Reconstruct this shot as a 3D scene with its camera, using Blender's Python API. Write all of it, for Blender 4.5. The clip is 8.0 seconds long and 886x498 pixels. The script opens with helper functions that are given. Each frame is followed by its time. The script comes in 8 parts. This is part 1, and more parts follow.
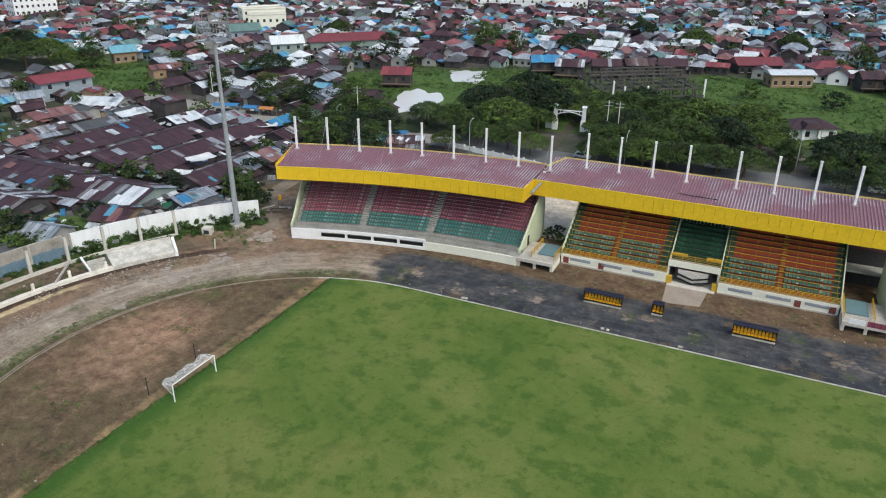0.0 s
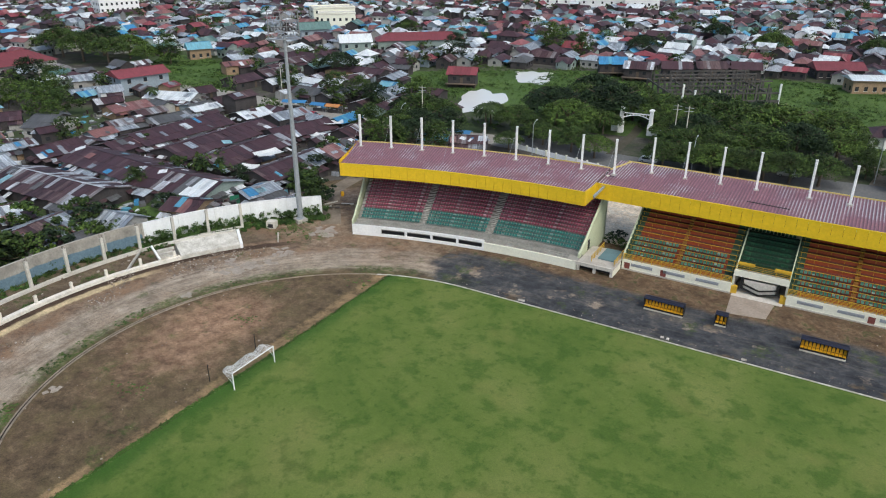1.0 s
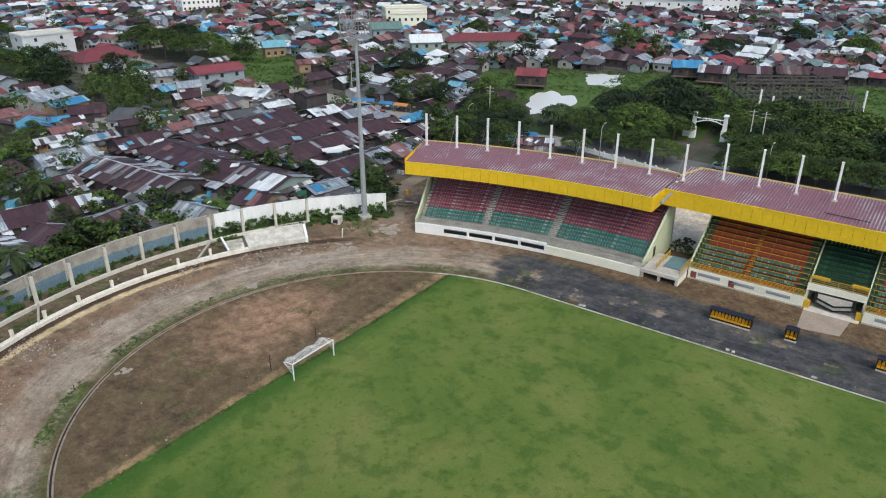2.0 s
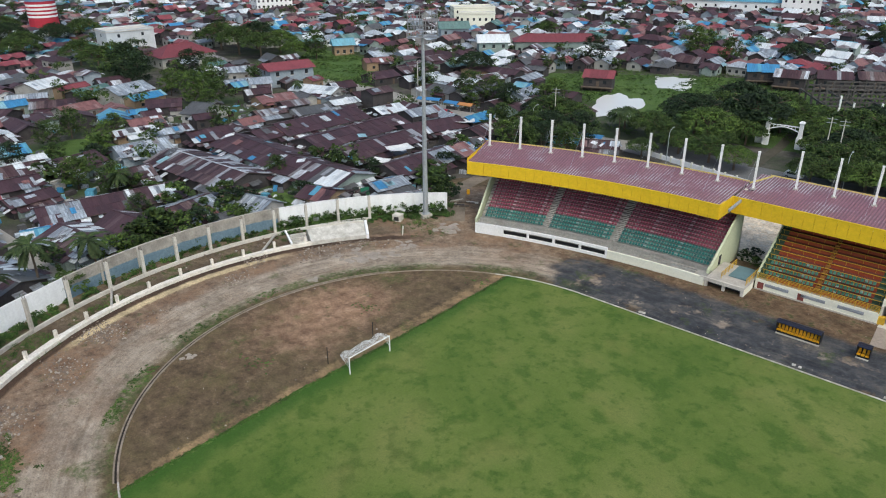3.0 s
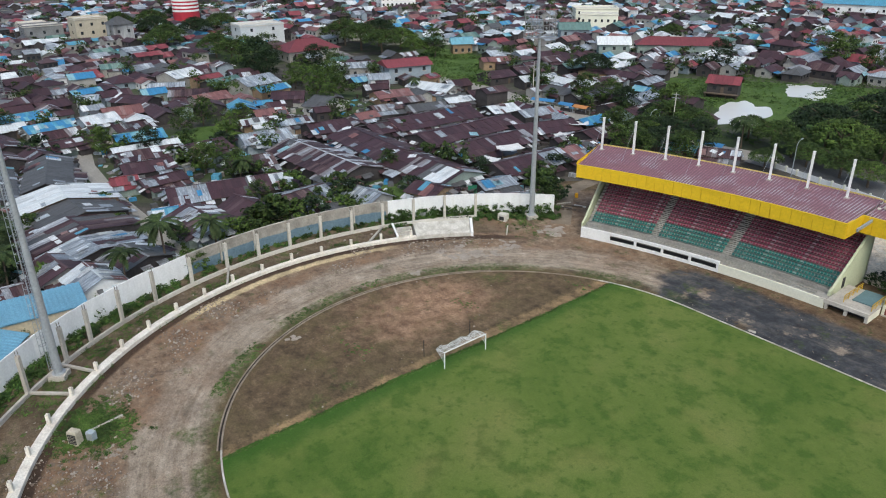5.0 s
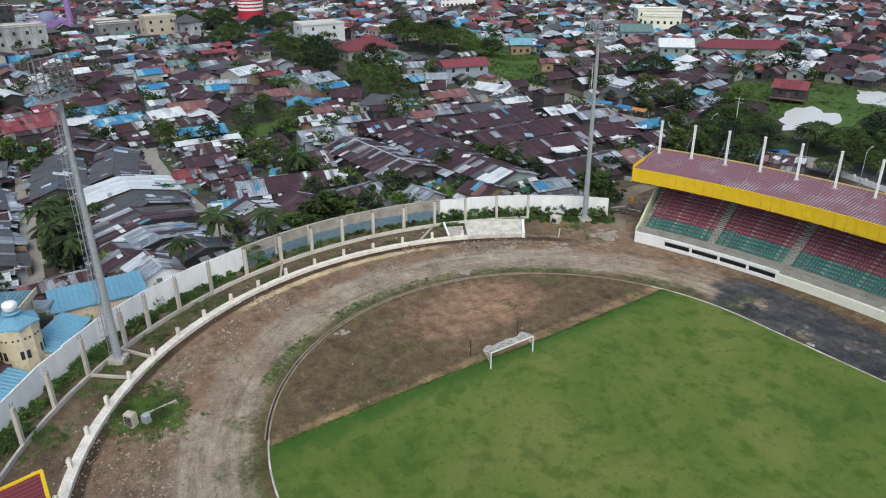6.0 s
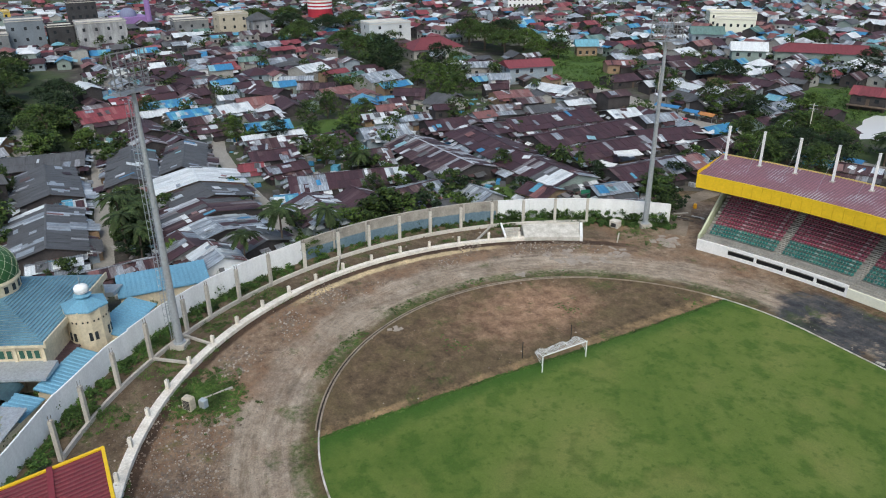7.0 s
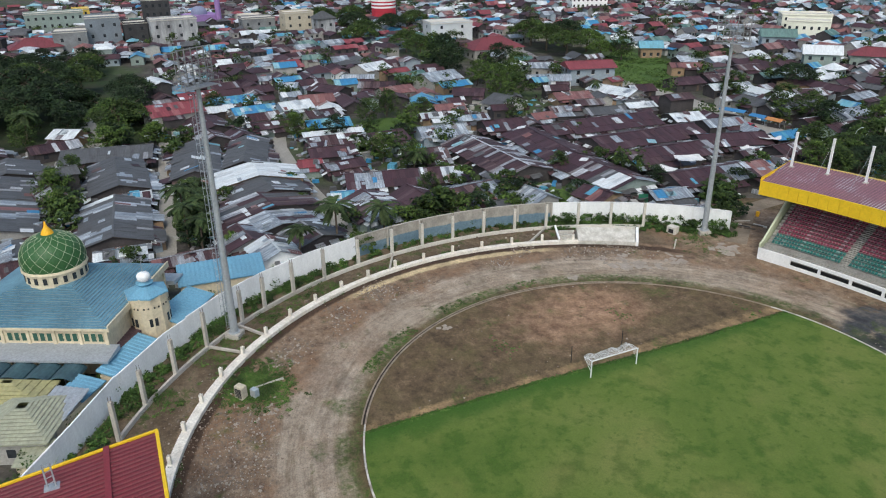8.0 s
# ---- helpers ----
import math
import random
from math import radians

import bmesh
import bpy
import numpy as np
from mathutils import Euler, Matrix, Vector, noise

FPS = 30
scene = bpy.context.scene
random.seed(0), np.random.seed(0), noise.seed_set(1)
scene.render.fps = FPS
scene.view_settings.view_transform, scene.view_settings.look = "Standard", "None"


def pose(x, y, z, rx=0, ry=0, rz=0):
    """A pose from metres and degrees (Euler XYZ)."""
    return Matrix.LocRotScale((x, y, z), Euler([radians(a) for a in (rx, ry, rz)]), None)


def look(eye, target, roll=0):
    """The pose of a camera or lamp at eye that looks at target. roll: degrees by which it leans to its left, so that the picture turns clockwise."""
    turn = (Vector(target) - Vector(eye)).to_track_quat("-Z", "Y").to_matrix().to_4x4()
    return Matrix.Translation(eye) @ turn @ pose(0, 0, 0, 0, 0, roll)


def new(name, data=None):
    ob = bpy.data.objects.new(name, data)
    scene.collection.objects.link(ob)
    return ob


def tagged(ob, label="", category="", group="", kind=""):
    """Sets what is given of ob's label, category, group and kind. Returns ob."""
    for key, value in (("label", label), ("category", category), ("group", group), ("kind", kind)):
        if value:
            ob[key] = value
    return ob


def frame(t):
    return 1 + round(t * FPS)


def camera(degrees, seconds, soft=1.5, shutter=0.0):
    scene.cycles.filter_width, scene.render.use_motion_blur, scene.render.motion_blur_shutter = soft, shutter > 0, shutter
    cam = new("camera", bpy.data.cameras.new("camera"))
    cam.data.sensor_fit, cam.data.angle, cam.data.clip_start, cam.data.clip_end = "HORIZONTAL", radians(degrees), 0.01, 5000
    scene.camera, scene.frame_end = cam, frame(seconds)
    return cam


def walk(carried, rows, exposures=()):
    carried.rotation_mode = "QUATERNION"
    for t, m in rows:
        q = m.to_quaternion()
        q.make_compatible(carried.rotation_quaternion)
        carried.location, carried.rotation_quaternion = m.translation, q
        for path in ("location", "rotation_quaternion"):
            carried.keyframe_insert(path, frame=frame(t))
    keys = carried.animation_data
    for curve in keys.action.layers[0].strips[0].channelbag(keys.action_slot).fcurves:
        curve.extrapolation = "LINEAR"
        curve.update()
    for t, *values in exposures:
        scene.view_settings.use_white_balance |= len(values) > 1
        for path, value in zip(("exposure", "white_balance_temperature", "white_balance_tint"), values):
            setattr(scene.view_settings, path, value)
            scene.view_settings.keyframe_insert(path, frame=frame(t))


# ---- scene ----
cam = camera(63.39, 8.0, soft=1.1)
# seconds, x, y, z, yaw, pitch, lean
ROWS = [
    (0.0, 50.13, -55.25, 54.59, 25.383, -24.501, 0.127),
    (0.5, 50.20, -55.17, 54.58, 27.856, -24.508, 0.000),
    (1.0, 50.30, -55.09, 54.56, 30.634, -24.488, -0.049),
    (1.5, 50.41, -55.00, 54.52, 33.409, -24.458, -0.120),
    (3.0, 50.74, -54.92, 54.56, 41.422, -24.414, -0.323),
    (3.5, 50.89, -54.90, 54.59, 43.858, -24.411, -0.333),
    (4.0, 51.06, -54.88, 54.62, 46.143, -24.406, -0.370),
    (4.5, 51.23, -54.83, 54.62, 48.447, -24.405, -0.396),
    (6.0, 51.71, -54.52, 54.52, 55.329, -24.318, -0.538),
    (6.5, 51.85, -54.39, 54.49, 57.816, -24.291, -0.551),
    (7.0, 51.99, -54.20, 54.46, 60.437, -24.264, -0.548),
    (7.5, 52.17, -53.98, 54.45, 62.900, -24.239, -0.611),
    (8.0, 52.38, -53.69, 54.49, 65.326, -24.230, -0.689),
]
walk(cam, [(t, pose(x, y, z, 90 + pitch, 0, yaw) @ pose(0, 0, 0, 0, 0, lean)) for t, x, y, z, yaw, pitch, lean in ROWS],
     exposures=[(0.0, -0.15, 6250, 4), (8.0, -0.21, 6250, 4)])

# ---- light: a bright overcast day ----
world = bpy.data.worlds.new("sky")
scene.world = world
world.use_nodes = True
sky = world.node_tree.nodes.new("ShaderNodeTexSky")
sky.sky_type, sky.sun_disc = "NISHITA", False
sky.sun_elevation, sky.sun_rotation = radians(52), radians(120)
sky.air_density, sky.dust_density, sky.ozone_density = 1.0, 4.0, 1.0
world.node_tree.links.new(sky.outputs[0], world.node_tree.nodes["Background"].inputs[0])
world.node_tree.nodes["Background"].inputs[1].default_value = 0.195
sun = new("sun", bpy.data.lights.new("sun", "SUN"))
sun.data.energy, sun.data.angle, sun.data.color = 1.15, radians(40), (1.0, 0.96, 0.9)
sun.matrix_world = look((0, 0, 100), (-100 * math.sin(radians(120)) * 0.78, -100 * math.cos(radians(120)) * 0.78, 0))


# ---- materials ----
def node(m, kind, **values):
    n = m.node_tree.nodes.new("ShaderNode" + kind)
    for key, value in values.items():
        n.inputs[key].default_value = value
    return n


def mixer(m, blend, fac, a, b):
    n = m.node_tree.nodes.new("ShaderNodeMix")
    n.data_type, n.blend_type = "RGBA", blend
    for k, v in ((0, fac), (6, a), (7, b)):
        if hasattr(v, "is_linked"):
            m.node_tree.links.new(v, n.inputs[k])
        else:
            n.inputs[k].default_value = v if k == 0 else (*v, 1)
    return n.outputs[2]


def ramp(m, source, stops, constant=False):
    n = m.node_tree.nodes.new("ShaderNodeValToRGB")
    r = n.color_ramp
    r.interpolation = "CONSTANT" if constant else "LINEAR"
    while len(r.elements) < len(stops):
        r.elements.new(0.5)
    for e, (at, c) in zip(r.elements, stops):
        e.position = at
        e.color = (*c, 1) if len(c) == 3 else c
    m.node_tree.links.new(source, n.inputs[0])
    return n.outputs[0]


def grey(*stops):
    return [(at, (v, v, v)) for at, v in stops]


def coords(m, space):
    if space == "world":
        return m.node_tree.nodes.new("ShaderNodeNewGeometry").outputs["Position"]
    n = m.node_tree.nodes.new("ShaderNodeTexCoord").outputs["Object"]
    info = m.node_tree.nodes.new("ShaderNodeObjectInfo").outputs["Random"]
    mul = m.node_tree.nodes.new("ShaderNodeVectorMath")
    mul.operation = "MULTIPLY_ADD"
    m.node_tree.links.new(info, mul.inputs[0])
    mul.inputs[1].default_value = (91, 57, 33)
    m.node_tree.links.new(n, mul.inputs[2])
    return mul.outputs[0]


def spots(m, where, scale, detail=4, rough=0.6, stretch=None):
    n = node(m, "TexNoise", Scale=scale, Detail=detail, Roughness=rough)
    if stretch:
        mp = m.node_tree.nodes.new("ShaderNodeMapping")
        mp.inputs["Scale"].default_value = stretch
        m.node_tree.links.new(where, mp.inputs[0])
        where = mp.outputs[0]
    m.node_tree.links.new(where, n.inputs["Vector"])
    return n.outputs["Fac"]


def finish(m, colour, rough=0.8, metal=0.0, bump=None, strength=0.3, distance=0.05):
    b = m.node_tree.nodes["Principled BSDF"]
    m.node_tree.links.new(colour, b.inputs["Base Color"])
    b.inputs["Roughness"].default_value, b.inputs["Metallic"].default_value = rough, metal
    b.inputs["Specular IOR Level"].default_value = 0.35
    if bump:
        n = node(m, "Bump", Strength=strength, Distance=distance)
        m.node_tree.links.new(bump, n.inputs["Height"])
        m.node_tree.links.new(n.outputs[0], b.inputs["Normal"])
    return m


def start(name):
    m = bpy.data.materials.new(name)
    m.use_nodes = True
    return m


def stained(name, colour, stain, big=0.15, small=2.5, amount=0.6, rough=0.8, metal=0.0, space="world", grain=0.25, bump=0.25, stretch=None):
    """A surface of one colour with stains at a large scale and grain at a small one."""
    m = start(name)
    w = coords(m, space)
    a, b = spots(m, w, big, 5, 0.65, stretch), spots(m, w, small, 4, 0.7)
    patch = ramp(m, a, grey((0.38, 0), (0.68, amount)))
    c = mixer(m, "MIX", patch, colour, stain)
    c = mixer(m, "MULTIPLY", 1.0, c, ramp(m, b, grey((0.25, 1 - grain), (0.75, 1 + grain))))
    return finish(m, c, rough, metal, b, bump)


def sheets(name, stops, rust=(0.080, 0.040, 0.038), amount=0.5, rough=0.6, metal=0.2, streaks=(0.55, 1.5, 2.1)):
    """Roof sheets: each has a tint of its own, with rust that runs down the slope."""
    m = start(name)
    island = m.node_tree.nodes.new("ShaderNodeNewGeometry").outputs["Random Per Island"]
    c = ramp(m, island, stops, True)
    w = coords(m, "object")
    a, b, run = spots(m, w, 0.5, 5, 0.7, (1.3, 0.45, 0.45)), spots(m, w, 4.0, 3, 0.7), spots(m, w, 2.2, 4, 0.7, (1.6, 0.16, 0.16))
    c = mixer(m, "MIX", ramp(m, a, grey((0.45, 0), (0.66, amount))), c, rust)
    c = mixer(m, "MULTIPLY", 1.0, c, ramp(m, run, grey((0.3, streaks[0]), (0.52, 1.0), (0.66, streaks[1]), (0.8, streaks[2]))))
    c = mixer(m, "MULTIPLY", 1.0, c, ramp(m, b, grey((0.2, 0.7), (0.8, 1.25))))
    return finish(m, c, rough, metal, b, 0.3)


RUST = sheets("rusty_sheets", [(0, (0.070, 0.036, 0.042)), (0.22, (0.050, 0.029, 0.036)), (0.42, (0.088, 0.052, 0.056)), (0.58, (0.13, 0.088, 0.086)),
                               (0.70, (0.24, 0.225, 0.23)), (0.80, (0.36, 0.38, 0.41)), (0.91, (0.58, 0.61, 0.64))])
MAROON = sheets("maroon_sheets", [(0, (0.074, 0.038, 0.047)), (0.4, (0.060, 0.034, 0.042)), (0.7, (0.082, 0.045, 0.054)), (0.93, (0.115, 0.074, 0.080)),
                                  (0.98, (0.32, 0.335, 0.36)), (0.992, (0.60, 0.63, 0.66))], amount=0.3, streaks=(0.72, 1.15, 1.4))
GREY = sheets("grey_sheets", [(0, (0.112, 0.114, 0.120)), (0.35, (0.120, 0.122, 0.127)), (0.6, (0.104, 0.106, 0.111)), (0.85, (0.128, 0.130, 0.135)), (0.975, (0.34, 0.35, 0.37))],
              rust=(0.070, 0.068, 0.068), amount=0.5, streaks=(0.72, 1.12, 1.3))
# silver and white lean blue: weathered tint plus painted-in distance haze
SILVER = sheets("silver_sheets", [(0, (0.33, 0.375, 0.42)), (0.4, (0.42, 0.465, 0.51)), (0.7, (0.27, 0.305, 0.345)), (0.9, (0.54, 0.59, 0.63))], rust=(0.13, 0.09, 0.085), amount=0.3, metal=0.35)
BLUE = sheets("blue_sheets", [(0, (0.065, 0.27, 0.50)), (0.45, (0.12, 0.37, 0.52)), (0.7, (0.20, 0.45, 0.54)), (0.88, (0.30, 0.52, 0.58))], amount=0.2, rough=0.5, streaks=(0.7, 1.2, 1.4))
RED = sheets("red_sheets", [(0, (0.27, 0.068, 0.080)), (0.5, (0.21, 0.055, 0.066)), (0.8, (0.33, 0.125, 0.13))], amount=0.2, streaks=(0.7, 1.15, 1.3))
CLAY = sheets("clay_sheets", [(0, (0.26, 0.125, 0.118)), (0.5, (0.21, 0.10, 0.098)), (0.8, (0.31, 0.19, 0.18))], amount=0.2, streaks=(0.7, 1.2, 1.4))
GREEN = sheets("green_sheets", [(0, (0.10, 0.20, 0.18)), (0.5, (0.15, 0.25, 0.23)), (0.8, (0.22, 0.32, 0.28))], amount=0.2, streaks=(0.7, 1.2, 1.4))
WHITE = sheets("white_sheets", [(0, (0.62, 0.67, 0.70)), (0.5, (0.70, 0.74, 0.76)), (0.85, (0.50, 0.55, 0.58))], rust=(0.3, 0.26, 0.25), amount=0.25, metal=0.0, streaks=(0.75, 1.1, 1.2))
ROOFS = {"rust": RUST, "maroon": MAROON, "grey": GREY, "silver": SILVER, "blue": BLUE, "red": RED, "clay": CLAY, "green": GREEN, "white": WHITE}

CONCRETE = stained("concrete", (0.50, 0.47, 0.42), (0.30, 0.27, 0.23), 0.35, 4.0, 0.7, 0.9)
PALE = stained("pale_concrete", (0.62, 0.59, 0.53), (0.42, 0.38, 0.32), 0.5, 5.0, 0.6, 0.9)
WHITEWASH = stained("whitewash", (0.84, 0.85, 0.85), (0.62, 0.62, 0.60), 0.22, 3.0, 0.35, 0.85, grain=0.12)
GREYWALL = stained("bare_wall", (0.30, 0.285, 0.255), (0.13, 0.125, 0.11), 0.3, 3.0, 0.8, 0.95)
BLUEWALL = stained("faded_blue_paint", (0.105, 0.17, 0.225), (0.13, 0.14, 0.145), 0.3, 3.0, 0.75, 0.9)
CREAM = stained("cream_paint", (0.80, 0.80, 0.68), (0.58, 0.57, 0.45), 0.2, 3.0, 0.3, 0.8, grain=0.1)
LIME = stained("pale_lime_paint", (0.56, 0.60, 0.42), (0.42, 0.45, 0.30), 0.25, 3.0, 0.4, 0.8, grain=0.12)
YELLOW = stained("yellow_panel", (0.78, 0.52, 0.02), (0.66, 0.42, 0.02), 0.3, 2.0, 0.4, 0.55, bump=0.1, grain=0.12)
YELLOWRAIL = stained("yellow_rail_paint", (0.58, 0.36, 0.03), (0.40, 0.25, 0.035), 0.5, 3.0, 0.5, 0.55)
GALV = stained("galvanised_steel", (0.42, 0.45, 0.48), (0.33, 0.36, 0.38), 0.4, 3.0, 0.5, 0.5, 0.4)
# near-black stand-in for the shade inside openings, gaps and recesses
DARK = stained("opening_shade_black", (0.03, 0.03, 0.032), (0.05, 0.045, 0.04), 0.5, 2.0)
TERRACE = stained("stand_concrete", (0.34, 0.33, 0.30), (0.22, 0.21, 0.19), 0.4, 3.0, 0.7, 0.9)
WOODWALL = stained("weathered_boards", (0.070, 0.062, 0.062), (0.035, 0.032, 0.033), 0.4, 3.0, 0.7, 0.9, space="object")
PLASTER = stained("pale_plaster", (0.40, 0.39, 0.365), (0.25, 0.245, 0.225), 0.4, 3.0, 0.6, 0.9, space="object")
GREENWALL = stained("washed_green_plaster", (0.27, 0.33, 0.30), (0.19, 0.235, 0.215), 0.4, 3.0, 0.6, 0.9, space="object")
BLUEHOUSE = stained("washed_blue_plaster", (0.30, 0.36, 0.41), (0.25, 0.28, 0.30), 0.4, 3.0, 0.6, 0.9, space="object")
OCHRE = stained("ochre_plaster", (0.34, 0.235, 0.145), (0.22, 0.165, 0.12), 0.4, 3.0, 0.6, 0.9, space="object")
GLASS = stained("dark_window_glass", (0.025, 0.03, 0.035), (0.05, 0.055, 0.06), 0.5, 2.0, rough=0.15)
BARK = stained("bark", (0.13, 0.10, 0.075), (0.07, 0.055, 0.04), 1.0, 6.0, 0.6, 0.95, space="object")
ASPHALT = stained("worn_asphalt", (0.11, 0.108, 0.105), (0.16, 0.15, 0.135), 0.12, 2.0, 0.7, 0.95)
DULLSTONE = stained("dull_earth_clods", (0.22, 0.175, 0.14), (0.13, 0.10, 0.078), 1.5, 6.0, 0.7, 0.95)
STONE = stained("rubble_stone", (0.42, 0.375, 0.32), (0.24, 0.20, 0.16), 1.5, 6.0, 0.7, 0.95)


def leaves(name, a, b, c):
    m = start(name)
    w = coords(m, "world")
    island = m.node_tree.nodes.new("ShaderNodeNewGeometry").outputs["Random Per Island"]
    col = ramp(m, island, [(0, a), (0.5, b), (1, c)])
    col = mixer(m, "MULTIPLY", 1.0, col, ramp(m, spots(m, w, 0.28, 4), grey((0.32, 0.42), (0.5, 0.95), (0.68, 1.65))))
    finish(m, col, 0.8)
    m.node_tree.nodes["Principled BSDF"].inputs["Transmission Weight"].default_value = 0.0
    return m


LEAF = leaves("broad_leaves", (0.020, 0.042, 0.010), (0.040, 0.072, 0.014), (0.072, 0.108, 0.020))
LEAFLIGHT = leaves("light_leaves", (0.036, 0.070, 0.013), (0.064, 0.108, 0.018), (0.098, 0.145, 0.028))
LEAFDARK = leaves("dark_leaves", (0.009, 0.021, 0.008), (0.016, 0.034, 0.011), (0.030, 0.052, 0.016))
PALMLEAF = leaves("palm_fronds", (0.018, 0.036, 0.010), (0.034, 0.060, 0.017), (0.070, 0.092, 0.030))
HEDGE = leaves("hedge_leaves", (0.020, 0.050, 0.010), (0.042, 0.088, 0.015), (0.085, 0.140, 0.028))
TURFBLADE = leaves("weeds", (0.035, 0.072, 0.012), (0.062, 0.115, 0.02), (0.10, 0.15, 0.035))


# ---- building helpers ----
def mesh_of(name, verts, faces, material, index=None):
    me = bpy.data.meshes.new(name)
    me.from_pydata(verts, [], faces)
    for mm in material if isinstance(material, (list, tuple)) else [material]:
        me.materials.append(mm)
    if index:
        me.polygons.foreach_set("material_index", index)
    me.update()
    return me


def part(name, geo, material, parent=None, label=""):
    """Links a Geo or a mesh as one object, under a thing or a part."""
    ob = new(name, geo if isinstance(geo, bpy.types.Mesh) else mesh_of(name, geo.v, geo.f, material))
    if parent is not None:
        ob.parent = parent
    if label:
        ob["label"] = label
    return ob


class Geo:
    """Vertices and faces gathered for one mesh."""

    def __init__(self):
        self.v, self.f = [], []

    def hexa(self, p):
        """Eight corners: four below, then four above, both anticlockwise from above."""
        n = len(self.v)
        self.v += [tuple(q) for q in p]
        self.f += [(n + 3, n + 2, n + 1, n), (n + 4, n + 5, n + 6, n + 7)]
        self.f += [(n + i, n + (i + 1) % 4, n + 4 + (i + 1) % 4, n + 4 + i) for i in range(4)]
        return self

    def box(self, x0, x1, y0, y1, z0, z1):
        return self.hexa([(x0, y0, z0), (x1, y0, z0), (x1, y1, z0), (x0, y1, z0), (x0, y0, z1), (x1, y0, z1), (x1, y1, z1), (x0, y1, z1)])

    def block(self, x, y, turn, lx, ly, z0, z1, taper=1.0):
        c, s = math.cos(turn), math.sin(turn)
        q = [(-lx / 2, -ly / 2), (lx / 2, -ly / 2), (lx / 2, ly / 2), (-lx / 2, ly / 2)]
        return self.hexa([(x + (a * c - b * s) * k, y + (a * s + b * c) * k, z) for z, k in ((z0, 1.0), (z1, taper)) for a, b in q])

    def beam(self, a, b, w, h=None):
        """A bar of square section from a to b."""
        a, b = Vector(a), Vector(b)
        d = (b - a).normalized()
        side = d.cross(Vector((0, 0, 1)))
        side = Vector((1, 0, 0)) if side.length < 0.01 else side.normalized()
        up = side.cross(d)
        s, u = side * w / 2, up * (h or w) / 2
        return self.hexa([a - s - u, a + s - u, b + s - u, b - s - u, a - s + u, a + s + u, b + s + u, b - s + u])

    def tube(self, points, radii, sides=8):
        """A round bar through the points, closed at both ends."""
        n = len(self.v)
        for k, (p, r) in enumerate(zip(points, radii)):
            p = Vector(p)
            d = (Vector(points[min(k + 1, len(points) - 1)]) - Vector(points[max(k - 1, 0)])).normalized()
            a = d.orthogonal().normalized()
            b = d.cross(a)
            self.v += [tuple(p + (a * math.cos(t) + b * math.sin(t)) * r) for t in [2 * math.pi * i / sides for i in range(sides)]]
        for k in range(len(points) - 1):
            for i in range(sides):
                j = (i + 1) % sides
                self.f.append((n + k * sides + i, n + k * sides + j, n + (k + 1) * sides + j, n + (k + 1) * sides + i))
        self.f.append(tuple(n + i for i in reversed(range(sides))))
        self.f.append(tuple(n + (len(points) - 1) * sides + i for i in range(sides)))
        return self

    def sweep(self, path, profile):
        """A closed profile of (outward, up) swept along (point, outward) pairs."""
        n, k = len(self.v), len(profile)
        for (px, py), (ox, oy) in path:
            self.v += [(px + ox * o, py + oy * o, u) for o, u in profile]
        for i in range(len(path) - 1):
            for j in range(k):
                m = (j + 1) % k
                self.f.append((n + i * k + j, n + i * k + m, n + (i + 1) * k + m, n + (i + 1) * k + j))
        self.f.append(tuple(n + j for j in reversed(range(k))))
        self.f.append(tuple(n + (len(path) - 1) * k + j for j in range(k)))
        return self


def thing(name, x, y, z=0.0, turn=0.0, label="", category="", group="", kind=""):
    ob = new(name)
    ob.matrix_world = pose(x, y, z, 0, 0, turn)
    return tagged(ob, label, category, group, kind)


def arc(cx, cy, r, a0, a1, step=2.0):
    """Points of a circle with their outward directions, from a0 to a1 degrees."""
    n = max(2, int(abs(a1 - a0) / step) + 1)
    out = []
    for i in range(n + 1):
        a = radians(a0 + (a1 - a0) * i / n)
        out.append(((cx + r * math.cos(a), cy + r * math.sin(a)), (math.cos(a), math.sin(a))))
    return out


# ---- ground ----
def maths(m, op, a, b=0.0, c=None):
    n = m.node_tree.nodes.new("ShaderNodeMath")
    n.operation = op
    for k, v in enumerate((a, b) if c is None else (a, b, c)):
        if hasattr(v, "is_linked"):
            m.node_tree.links.new(v, n.inputs[k])
        else:
            n.inputs[k].default_value = v
    return n.outputs[0]


def between(m, v, lo, hi, soft):
    """1 where lo < v < hi, with soft edges."""
    def edge(at, sign):
        n = m.node_tree.nodes.new("ShaderNodeMapRange")
        n.interpolation_type = "SMOOTHSTEP"
        m.node_tree.links.new(v, n.inputs[0])
        n.inputs[1].default_value, n.inputs[2].default_value = at - soft, at + soft
        n.inputs[3].default_value, n.inputs[4].default_value = (0, 1) if sign > 0 else (1, 0)
        return n.outputs[0]
    return maths(m, "MULTIPLY", edge(lo, 1), edge(hi, -1))


def axes(m):
    w = coords(m, "world")
    n = m.node_tree.nodes.new("ShaderNodeSeparateXYZ")
    m.node_tree.links.new(w, n.inputs[0])
    return w, n.outputs[0], n.outputs[1]


